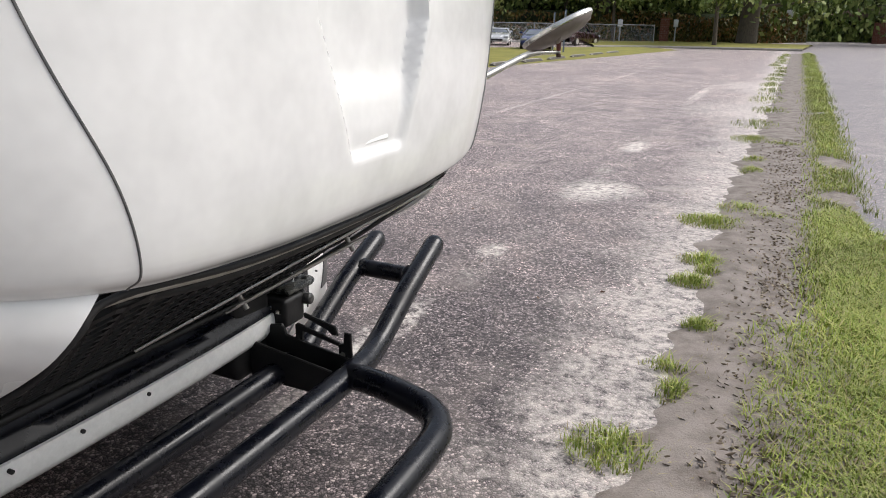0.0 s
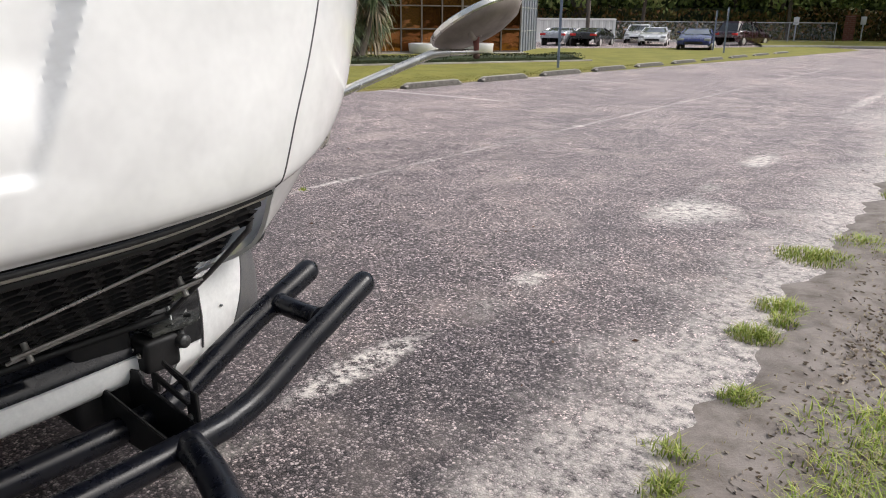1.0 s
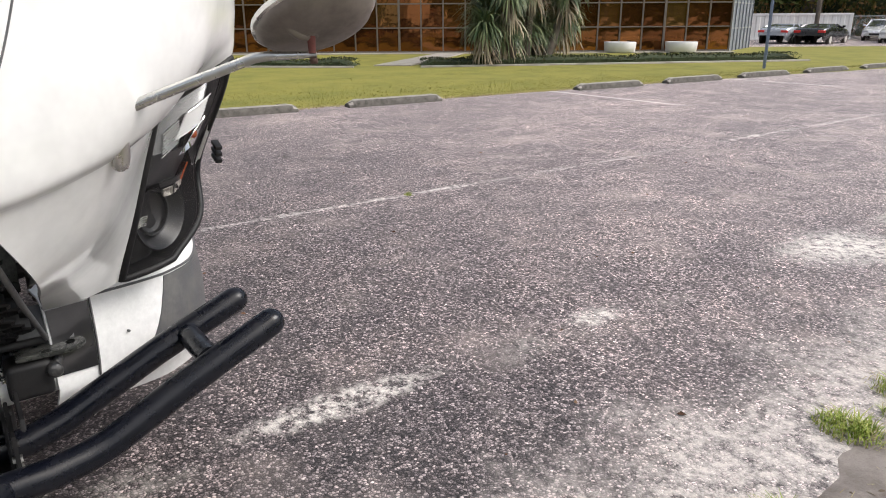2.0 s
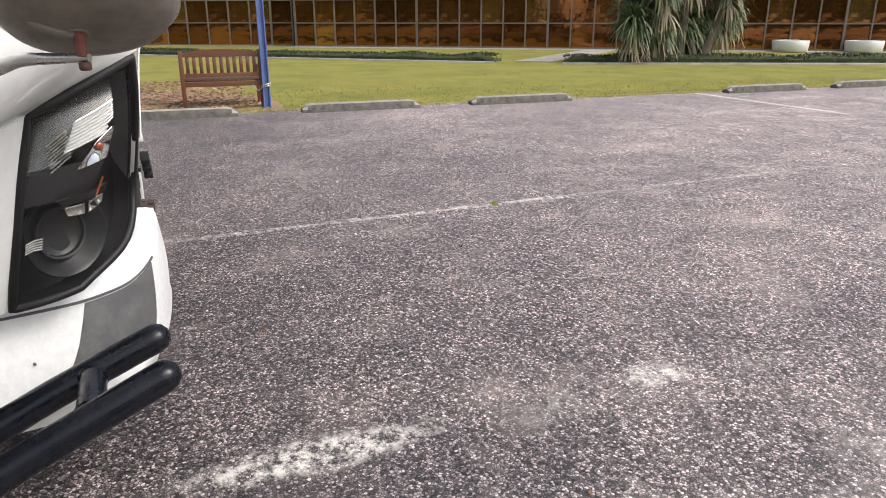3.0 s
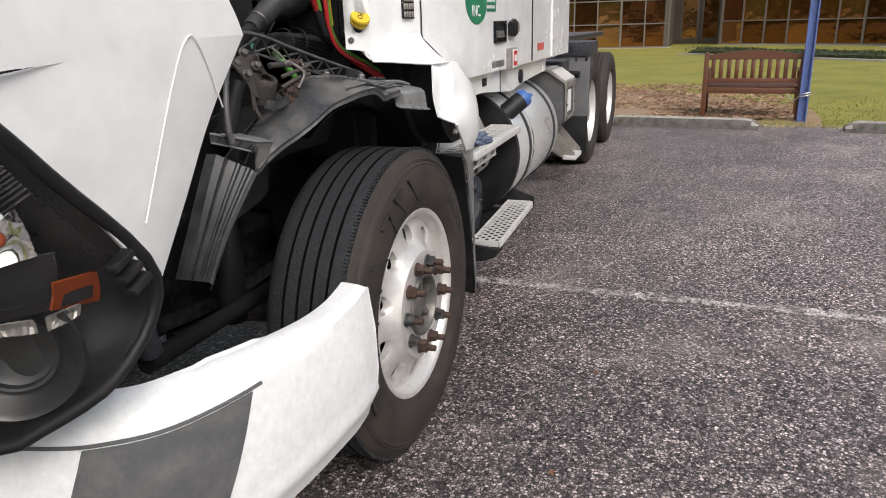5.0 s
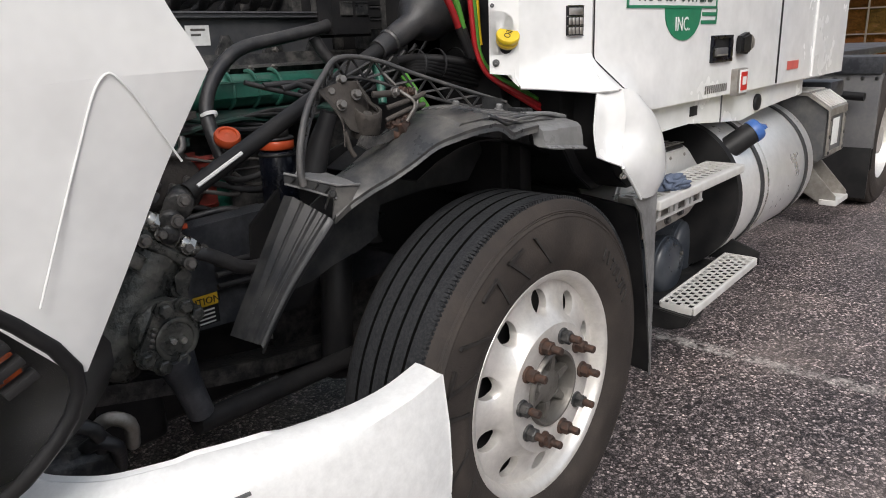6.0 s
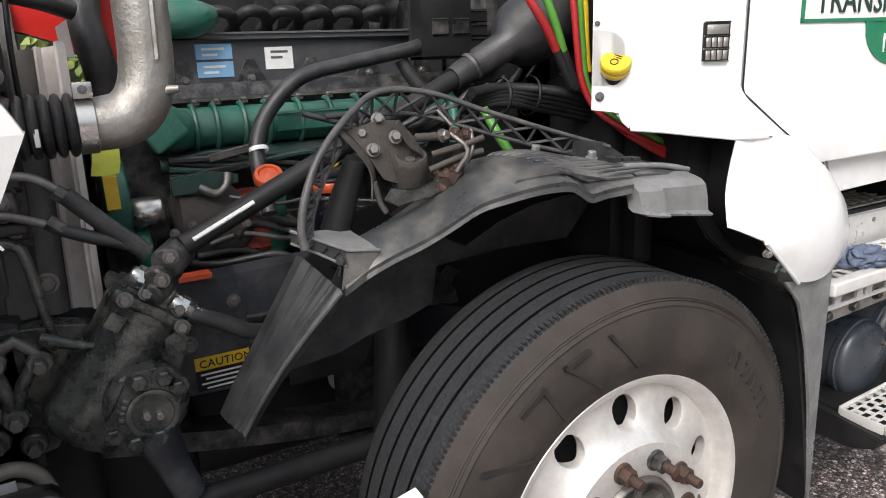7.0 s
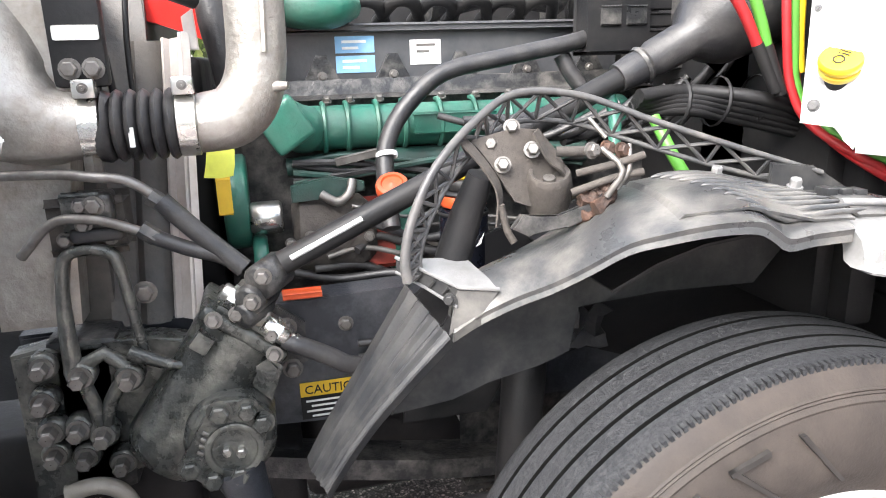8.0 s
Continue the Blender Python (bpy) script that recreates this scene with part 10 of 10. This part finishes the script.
    mm = Matrix.Translation(p) @ Matrix.Rotation(math.atan2(d.y, d.x), 4, "Z")
    box(bm, (-0.1, -0.07, -0.02), (length + 0.1, 0.07, 0.10), 0.015, m=inv @ mm)
    part("kerb", bm, PLINTH, h, "pale concrete edging kerb")
    return h


hedge((-16.6, 11.6), (-26.0, 1.4), 1.1, 0.30, 1)
hedge((-9.8, 24.6), (-15.4, 13.2), 1.1, 0.34, 3)
bm = bm_new()
prism(bm, [(-16.2, 12.0), (-15.5, 12.9), (-20.5, 18.8), (-21.3, 18.0)], "z", 0.0, 0.085)
tagged(part("path", bm, PLINTH, smooth=False), "pale concrete path between the hedges", "path", kind="structure")


def palm_clump(at):
    p = thing("palm_clump", "broad clump of drooping strap-leaved palms with dead leaves below", "palm", at)
    rnd = random.Random(41)
    heads = [(-0.9, -0.5, 2.0), (-0.3, -1.2, 1.6), (0.4, 0.1, 2.7), (-0.5, 0.9, 1.7), (0.5, 1.5, 2.3), (0.0, 1.9, 1.5), (0.7, -1.1, 2.2), (-0.1, 0.4, 1.1), (-0.4, 1.3, 1.2), (0.2, -0.8, 1.1), (0.3, -1.7, 1.2)]
    for hx, hy, hz in heads:
        bm = bm_new()
        tube(bm, [(hx * 0.5, hy * 0.55, -0.05), (hx * 0.8, hy * 0.85, hz * 0.5), (hx, hy, hz)], [0.16, 0.12, 0.09], 9, smooth=4)
        part("trunk", bm, BARK, p)
        for mt, count, dead in ((PALM_LEAF, 330, False), (DEAD_LEAF, 70, True)):
            vs, fs = [], []
            for _ in range(count):
                az = rnd.uniform(0, 2 * math.pi)
                el = rnd.uniform(-0.9, -0.2) if dead else rnd.uniform(-0.35, 1.35)
                length = rnd.uniform(0.7, 1.25)
                w = rnd.uniform(0.018, 0.03)
                base = Vector((hx, hy, hz - (rnd.uniform(0.15, 0.7) if dead else rnd.uniform(-0.05, 0.25))))
                side = Vector((-math.sin(az), math.cos(az), 0))
                prev = None
                pos = base
                for k in range(6):
                    e = el - (0.30 if not dead else 0.22) * k * rnd.uniform(0.85, 1.15)
                    ww = w * (0.5, 1.0, 0.95, 0.75, 0.5, 0.12)[k]
                    i = len(vs)
                    q = pos.copy()
                    q.z = max(q.z, 0.06)
                    vs += [tuple(q - side * ww), tuple(q + side * ww)]
                    if prev is not None:
                        fs.append((prev, prev + 1, i + 1, i))
                    prev = i
                    pos = pos + Vector((math.cos(az) * math.cos(e), math.sin(az) * math.cos(e), math.sin(max(e, -1.5)))) * (length / 5)
            raw_mesh("dead_leaves" if dead else "crown", vs, fs, mt, "pale dead hanging leaves" if dead else "", parent=p)
    return p


palm_clump((-14.4, 16.4, 0.05))


def leaf_cloud(spots, seed, k0, k1):
    """Leaf quads, tilted at random, at the given places."""
    rnd = random.Random(seed)
    vs, fs = [], []
    for c in spots:
        r = Euler((rnd.uniform(0, 6), rnd.uniform(0, 6), rnd.uniform(0, 6))).to_matrix()
        k = rnd.uniform(k0, k1)
        i = len(vs)
        vs += [tuple(c + r @ Vector(q)) for q in ((-k, 0, 0), (-k * 0.2, -k * 0.5, 0.1 * k), (k, 0, 0), (-k * 0.1, k * 0.5, -0.1 * k))]
        fs.append((i, i + 1, i + 2, i + 3))
    return vs, fs


def tree(at, height, spread, trunk_r, seed, label, clear=0.3, leaves=2600, leaf=0.22):
    t = thing("tree", label, "tree", at)
    rnd = random.Random(seed)
    bm = bm_new()
    top = Vector((rnd.uniform(-0.4, 0.4), rnd.uniform(-0.4, 0.4), height * 0.75))
    mid = Vector((rnd.uniform(-0.15, 0.15), rnd.uniform(-0.15, 0.15), height * 0.35))
    tube(bm, [(0, 0, -0.2), (0, 0, 0.25), mid, top], [trunk_r * 1.5, trunk_r * 1.1, trunk_r * 0.8, trunk_r * 0.25], 12, smooth=5)
    part("trunk", bm, BARK, t)
    spots = []
    for k in range(13):
        u = clear + (1 - clear) * (k + 0.5) / 13
        a = k * 2.4 + rnd.uniform(-0.4, 0.4)
        base = Vector((0, 0, 0)).lerp(top, min(1.0, u)) if u > 0.45 else Vector((mid.x, mid.y, height * u * 0.8))
        reach = spread * (0.55 + 0.45 * math.sin(math.pi * min(1, u * 0.9))) * rnd.uniform(0.7, 1.0)
        tip = base + Vector((math.cos(a) * reach, math.sin(a) * reach, height * rnd.uniform(0.05, 0.2)))
        bm = bm_new()
        tube(bm, [base, base.lerp(tip, 0.5) + Vector((0, 0, 0.15)), tip], [trunk_r * 0.3, trunk_r * 0.16, 0.015], 6, smooth=3)
        part("limb", bm, BARK, t)
        for _ in range(leaves // 13):
            c = base.lerp(tip, rnd.uniform(0.35, 1.1))
            s = reach * 0.28
            spots.append(c + Vector((rnd.gauss(0, s), rnd.gauss(0, s), rnd.gauss(0, s * 0.7))))
    vs, fs = leaf_cloud(spots, seed + 1, leaf * 0.5, leaf)
    raw_mesh("crown", vs, fs, LEAF, parent=t)
    return t


oak = tree((-0.7, 66.5, 0), 14, 6.5, 0.8, 5, "broad dark-trunked shade tree at the far end of the lot", 0.22, 4200, 0.4)
thin_tree = tree((-2.3, 56, 0), 9, 3.0, 0.16, 8, "slim pale-trunked young tree on the grass island", 0.35, 2200, 0.3)
copy_thing(oak, pose(-14, 70, 0, 0, 0, 70))
copy_thing(oak, pose(-27, 58, 0, 0, 0, 140))
copy_thing(oak, pose(14, 80, 0, 0, 0, 200))
copy_thing(thin_tree, pose(-11.5, 64, 0, 0, 0, 50))
copy_thing(thin_tree, pose(-16.5, 66, 0, 0, 0, 150))
copy_thing(thin_tree, pose(-21, 57, 0, 0, 0, 250))


def woods(name, label, line, height, count, leaf, seed, depth=4.0, material=LEAF, low=0.0):
    """A wall of leaves with an uneven top along a line of (x, y), backed by a dark sheet for its deep shade."""
    rnd = random.Random(seed)
    pts = smooth_path([(x, y, 0) for x, y in line], 8)
    centre = Vector((-5, 15, 0))
    spots = []
    while len(spots) < count:
        i = rnd.randrange(len(pts) - 1)
        c = pts[i].lerp(pts[i + 1], rnd.random())
        h = height * (0.85 + 0.5 * noise.noise(Vector((c.x * 0.13, c.y * 0.13, seed))))
        z = low + (h - low) * rnd.random() ** 1.25
        bulge = 1.8 * noise.noise(Vector((c.x * 0.35, c.y * 0.35, z * 0.5 + seed))) + rnd.uniform(0, depth * 0.5)
        out = (c - centre).normalized()
        if noise.noise(Vector((c.x * 0.5, c.y * 0.5, z * 0.8 + 9))) > -0.2 or rnd.random() < 0.3:
            spots.append(c + out * bulge + Vector((0, 0, max(z, 0.05))))
    vs, fs = leaf_cloud(spots, seed, leaf * 0.5, leaf)
    raw_mesh(name, vs, fs, material, label, "trees", "stuff")
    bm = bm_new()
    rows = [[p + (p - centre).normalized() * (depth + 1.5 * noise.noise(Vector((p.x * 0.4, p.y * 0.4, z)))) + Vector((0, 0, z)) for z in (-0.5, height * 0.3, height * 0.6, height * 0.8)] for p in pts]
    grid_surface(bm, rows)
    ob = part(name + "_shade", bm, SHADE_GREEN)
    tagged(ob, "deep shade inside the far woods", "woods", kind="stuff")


woods("far_woods", "dense green wall of trees beyond the lot", [(-70, 40), (-45, 52), (-28, 60), (-15, 70), (-6, 73), (2, 88), (16, 95), (40, 92)], 13, 26000, 0.42, 31)
woods("far_shrubs", "mixed green and yellowing shrubs under the trees", [(-34, 54), (-20, 60), (-12, 66), (-5, 70), (0, 73), (4, 84)], 3.2, 9000, 0.24, 32, 2.0, LEAF_WARM)
# trees out of view, added for the glass and paint to reflect
woods("woods_behind", "unseen trees added behind the view for reflections", [(45, 85), (58, 50), (62, 10), (50, -35), (10, -55), (-40, -50), (-75, -20), (-75, 30)], 13, 14000, 0.8, 33)


# ---------------------------------------------------------------- far end of the lot
strip("grass_island", [(-8.6, 46), (-6, 49.2), (-2, 50.8), (3.5, 52)], [(-14, 62), (-8, 66), (-1, 70), (4.5, 68)], 0.14, LAWN,
                     "dry grass island at the far end of the lot", "lawn", rows=8, rough=0.03, seed=6)
bm = bm_new()
tube(bm, [(-8.7, 45.8, 0.05), (-6, 49.0, 0.05), (-2, 50.6, 0.05), (3.5, 51.8, 0.05)], 0.11, 8, smooth=8)
tagged(part("kerb", bm, CONCRETE), "pale rounded concrete kerb round the island", "kerb", kind="structure")

BRICK = mat("brick", (0.24, 0.09, 0.06), 0.85, dirt=(0.12, 0.05, 0.04), vary=0.3, scale=3)
MORTAR = mat("mortar", (0.32, 0.28, 0.24), 0.9)


def brick_block(name, label, category, at, rz, lx, ly, h, cap=True):
    """A core of mortar with courses of bricks standing proud of it."""
    p = thing(name, label, category, at, rz)
    bm = bm_new()
    box(bm, (-lx / 2 + 0.012, -ly / 2 + 0.012, -0.05), (lx / 2 - 0.012, ly / 2 - 0.012, h))
    part("core", bm, MORTAR, p, smooth=False)
    bm = bm_new()
    z, c = 0.0, 0
    while z + 0.15 <= h:
        off = 0.2 if c % 2 else 0.0
        for length, fixed, axis in ((lx, -ly / 2, 0), (lx, ly / 2, 0), (ly, -lx / 2, 1), (ly, lx / 2, 1)):
            u = -length / 2 - off
            while u < length / 2:
                a, b = max(u, -length / 2), min(u + 0.385, length / 2)
                if b - a > 0.06:
                    lo, hi = [a, fixed - 0.012, z], [b, fixed + 0.012, z + 0.14]
                    if axis:
                        lo[0], lo[1], hi[0], hi[1] = lo[1], lo[0], hi[1], hi[0]
                    box(bm, lo, hi)
                u += 0.4
        z, c = z + 0.152, c + 1
    ob = part("brickwork", bm, BRICK, p, smooth=False)
    if cap:
        bm = bm_new()
        box(bm, (-lx / 2 - 0.06, -ly / 2 - 0.06, h), (lx / 2 + 0.06, ly / 2 + 0.06, h + 0.09), 0.02)
        part("cap", bm, BRICK, p)
    return p


brick_block("brick_pillar", "square red brick gate pillar among shrubs", "pillar", (-7.7, 67.5, 0), 10, 0.75, 0.75, 2.0)
sign_wall = brick_block("brick_sign_wall", "low red brick sign wall with a pale panel", "sign wall", (12.5, 88, 0), 0, 4.2, 0.5, 2.0)
bm = bm_new()
box(bm, (-1.0, -0.29, 0.7), (1.0, -0.265, 1.5), 0.01)
part("panel", bm, MORTAR, sign_wall, "pale worn panel")

low_house = thing("low_house", "low brown building with white-framed dark windows", "building", (7.5, 96, 0))
bm = bm_new()
box(bm, (-9, 0, 0), (9, 8, 3.0))
part("wall", bm, FASCIA, low_house, smooth=False)
bm = bm_new()
prism(bm, [(-1.2, 2.9), (4, 5.2), (9.2, 2.9), (9.2, 2.7), (-1.2, 2.7)], "x", -9.8, 9.8)
part("roof", bm, mat("roof_tile", (0.24, 0.16, 0.13), 0.8, dirt=(0.15, 0.1, 0.08)), low_house, smooth=False)
for k in range(7):
    x = -7.6 + k * 2.2
    bm = bm_new()
    box(bm, (x - 0.7, -0.05, 0.7), (x + 0.7, 0.04, 2.4), 0.01)
    w = part("window", bm, SIGN_WHITE, low_house, "white window frame")
    for s in (-0.31, 0.31):
        bm = bm_new()
        box(bm, (x + s - 0.27, -0.065, 0.78), (x + s + 0.27, -0.045, 2.32))
        part("pane", bm, BLACK_PLASTIC, w, smooth=False)

sign_post((2.3, 82, 0), 3.3, 0.05, GALV, "galvanised street sign post with a white plate", (0, 0), (2.6, 0.7, 0.55))
sign_post((-10.2, 60.5, 0), 1.9, 0.05, GALV, "short post with a small white sign", (0, 0), (1.3, 0.40, 0.55))
sign_post((-6.6, 66.5, 0), 2.0, 0.05, GALV, "short post with a small white sign", (0, 0), (1.35, 0.40, 0.6))


def fence(p0, p1, h):
    a, b = Vector((*p0, 0)), Vector((*p1, 0))
    d, length = (b - a).normalized(), (b - a).length
    f = thing("chain_link_fence", "grey chain-link fence with pipe rails", "fence", (*p0, 0), math.degrees(math.atan2(d.y, d.x)))
    n = int(length / 3)
    for k in range(n + 1):
        bm = bm_new()
        cyl(bm, (k * length / n, 0, -0.05), (k * length / n, 0, h + 0.05), 0.03, 8)
        part("fence_post", bm, GALV, f)
    for z in (0.08, h):
        bm = bm_new()
        cyl(bm, (0, 0, z), (length, 0, z), 0.025, 8)
        part("rail", bm, GALV, f)
    vs, fs = [], []
    s = 0.14
    k = 0
    while k * s < length + h:
        for sg in (0, 1):
            x0, z0, x1, z1 = k * s, 0.08, k * s - h, h
            if sg:
                x0, x1 = k * s - h, k * s
            lo, hi = max(0.0, min(x0, x1)), min(length, max(x0, x1))
            if hi - lo > 0.05:
                za = z0 + (lo - x0) / (x1 - x0) * (z1 - z0)
                zb = z0 + (hi - x0) / (x1 - x0) * (z1 - z0)
                i = len(vs)
                w = 0.004
                vs += [(lo, -w, za - w), (lo, w, za + w), (hi, w, zb + w), (hi, -w, zb - w)]
                fs.append((i, i + 1, i + 2, i + 3))
        k += 1
    raw_mesh("wire_mesh", vs, fs, GALV, parent=f)


fence((-20.5, 49.5), (-7.0, 58.0), 1.45)
fence((-34, 46), (-21, 50), 1.45)


def container():
    c = thing("storage_container", "long off-white steel storage container with ribbed sides", "container", (-23.5, 46.5, 0), 50)
    pts = []
    x, s = -4.5, 0
    while x < 4.5:
        pts += [(x, -1.2 + 0.04 * s), (x + 0.2, -1.2 + 0.04 * s)]
        x, s = x + 0.26, 1 - s
    outline = pts + [(4.5, 1.2), (-4.5, 1.2)]
    bm = bm_new()
    prism(bm, outline, "z", 0.12, 1.55)
    part("shell", bm, SIGN_WHITE, c, smooth=False)
    for z0, z1 in ((0.0, 0.14), (1.5, 1.64)):
        bm = bm_new()
        box(bm, (-4.55, -1.24, z0), (4.55, 1.24, z1), 0.02)
        part("frame_rail", bm, SIGN_WHITE, c)
    bm = bm_new()
    box(bm, (-2.9, -1.26, 0.95), (-1.7, -1.235, 1.3))
    part("sign_plate", bm, BLUE_CAP, c, "blue painted sign plate")


container()
bm = bm_new()
cyl(bm, (-19.5, 44.5, -0.1), (-19.5, 44.5, 9), 0.14, 12, 0.10)
up = part("utility_pole", bm, BARK)
tagged(up, "weathered brown wooden utility pole", "pole")


# ---------------------------------------------------------------- parked cars
CAR_GLASS = mat("car_glass", (0.02, 0.024, 0.03), 0.06, dirt=(0.03, 0.03, 0.03), coat=1.0)


def car(at, rz, paint, label, length=4.6, height=1.38, boxy=False):
    c = thing("car", label, "car", at, rz, "parked cars")
    l, w = length / 2, 0.89
    bm = bm_new()
    prof = [(-l, 0.55, 0.72), (-l + 0.06, 0.34, 0.86), (-l + 0.35, 0.26, 0.95), (-l + 1.0, 0.24, 1.0), (-0.2, 0.22, 0.95), (l - 1.5, 0.22, 0.93), (l - 0.7, 0.24, 0.84), (l - 0.12, 0.30, 0.68), (l, 0.40, 0.55)]
    rows = []
    for x, z0, z1 in prof:
        k = 0.86 if abs(x) > l - 0.1 else (0.95 if abs(x) > l - 0.5 else 1.0)
        ww = w * k
        zm = z0 + 0.55 * (z1 - z0)
        rows.append([(x, -ww * 0.9, z0), (x, -ww, z0 + 0.3 * (z1 - z0)), (x, -ww, zm), (x, -ww * 0.93, z1 - 0.03), (x, -ww * 0.75, z1), (x, 0, z1 + 0.03),
                     (x, ww * 0.75, z1), (x, ww * 0.93, z1 - 0.03), (x, ww, zm), (x, ww, z0 + 0.3 * (z1 - z0)), (x, ww * 0.9, z0)])
    fine = refine(rows, 2, 3)
    grid_surface(bm, fine)
    for r in (fine[0], fine[-1]):
        bm.faces.new([bm.verts.new(p) for p in r])
    part("body", bm, paint, c, angle=50)
    rear = -l + (0.25 if boxy else 0.75)
    for nm, mt, lo, hi in (("glasshouse", CAR_GLASS, 0.0, 1.0), ("roof", paint, 0.86, 1.03)):
        bm = bm_new()
        rows = []
        for u in (lo, (lo + hi) / 2, hi):
            z = 0.93 + u * (height - 0.93)
            x0, x1 = rear + u * (0.35 if boxy else 0.75), l - 1.35 - u * 0.85
            ww = 0.80 - 0.2 * u
            g = 0.012 if nm == "roof" else 0.0
            rows.append([(x0 - g, -ww * 0.85, z), (x0 + 0.2, -ww - g, z), (0.5 * (x0 + x1), -ww - 0.02 - g, z), (x1 - 0.25, -ww - g, z), (x1 + g, -ww * 0.8, z),
                         (x1 + 0.1 + g, 0, z), (x1 + g, ww * 0.8, z), (x1 - 0.25, ww + g, z), (0.5 * (x0 + x1), ww + 0.02 + g, z), (x0 + 0.2, ww + g, z), (x0 - g, ww * 0.85, z), (x0 - 0.08 - g, 0, z)])
        grid_surface(bm, rows, closed=True)
        bm.faces.new([bm.verts.new(p) for p in rows[-1]])
        part(nm, bm, mt, c, angle=40)
    for s in (-1, 1):
        for xa, xb in ((l - 1.32, l - 2.1), (-0.2, -0.28), (rear + 0.02, rear + 0.6)):
            bm = bm_new()
            tube(bm, [(xa, s * 0.80, 0.92), (xb, s * 0.645, height - 0.03)], 0.035, 6)
            part("pillar", bm, paint, c)
        for x in (-l + 0.85, l - 0.9):
            bm = bm_new()
            tube(bm, [(x + 0.30 * math.cos(a), s * 0.80, 0.32 + 0.30 * math.sin(a)) for a in [i * math.pi / 12 for i in range(25)]], 0.085, 8, caps=False)
            cyl(bm, (x, s * 0.72, 0.32), (x, s * 0.885, 0.32), 0.30, 20)
            wh = part("wheel", bm, RUBBER, c)
            bm = bm_new()
            cyl(bm, (x, s * 0.86, 0.32), (x, s * 0.90, 0.32), 0.21, 20, 0.19)
            part("rim", bm, ALLOY, wh)
        bm = bm_new()
        box(bm, (l - 0.28, s * 0.66 - 0.16, 0.60), (l - 0.02, s * 0.66 + 0.16, 0.72), 0.03)
        part("headlight", bm, GALV, c)
        bm = bm_new()
        box(bm, (-l - 0.01, s * 0.62 - 0.18, 0.70), (-l + 0.16, s * 0.62 + 0.18, 0.83), 0.03)
        part("taillight", bm, RED, c)
        bm = bm_new()
        box(bm, (l - 1.75, s * 0.93 - 0.08, 0.95), (l - 1.60, s * 0.93 + 0.08, 1.06), 0.03)
        part("door_mirror", bm, paint, c)
    bm = bm_new()
    box(bm, (l - 0.10, -0.45, 0.42), (l + 0.005, 0.45, 0.55), 0.02)
    part("grille", bm, BLACK_PLASTIC, c)
    return c


def paint_mat(name, col):
    return mat(name, col, 0.25, 0.3, dirt=tuple(0.8 * q for q in col), amount=0.3, coat=0.8)


NAVY = paint_mat("navy_paint", (0.02, 0.03, 0.14))
MAROON = paint_mat("maroon_paint", (0.04, 0.012, 0.02))
BLACK_CAR = paint_mat("black_car_paint", (0.012, 0.012, 0.013))
SILVER = paint_mat("silver_paint", (0.45, 0.48, 0.52))
CAR_WHITE = paint_mat("white_car_paint", (0.78, 0.78, 0.78))
car((-10.6, 40.0, -0.08), -75, NAVY, "dark blue coupe parked nose towards the lawn", 4.4, 1.18)
car((-11.3, 51.0, -0.05), 78, MAROON, "dark maroon sport utility car parked by the fence", 4.6, 1.55, True)
car((-15.4, 46.0, -0.12), -72, CAR_WHITE, "white saloon car parked on the asphalt", 4.5, 1.22)
car((-18.2, 50.0, -0.1), -72, CAR_WHITE, "white hatchback parked close to the fence", 4.0, 1.35, True)
car((-17.8, 42.0, -0.1), 100, BLACK_CAR, "black saloon car parked beside a silver one", 4.4, 1.15)
car((-19.6, 41.5, -0.1), 100, SILVER, "silver saloon car parked beside a black one", 4.4, 1.15)
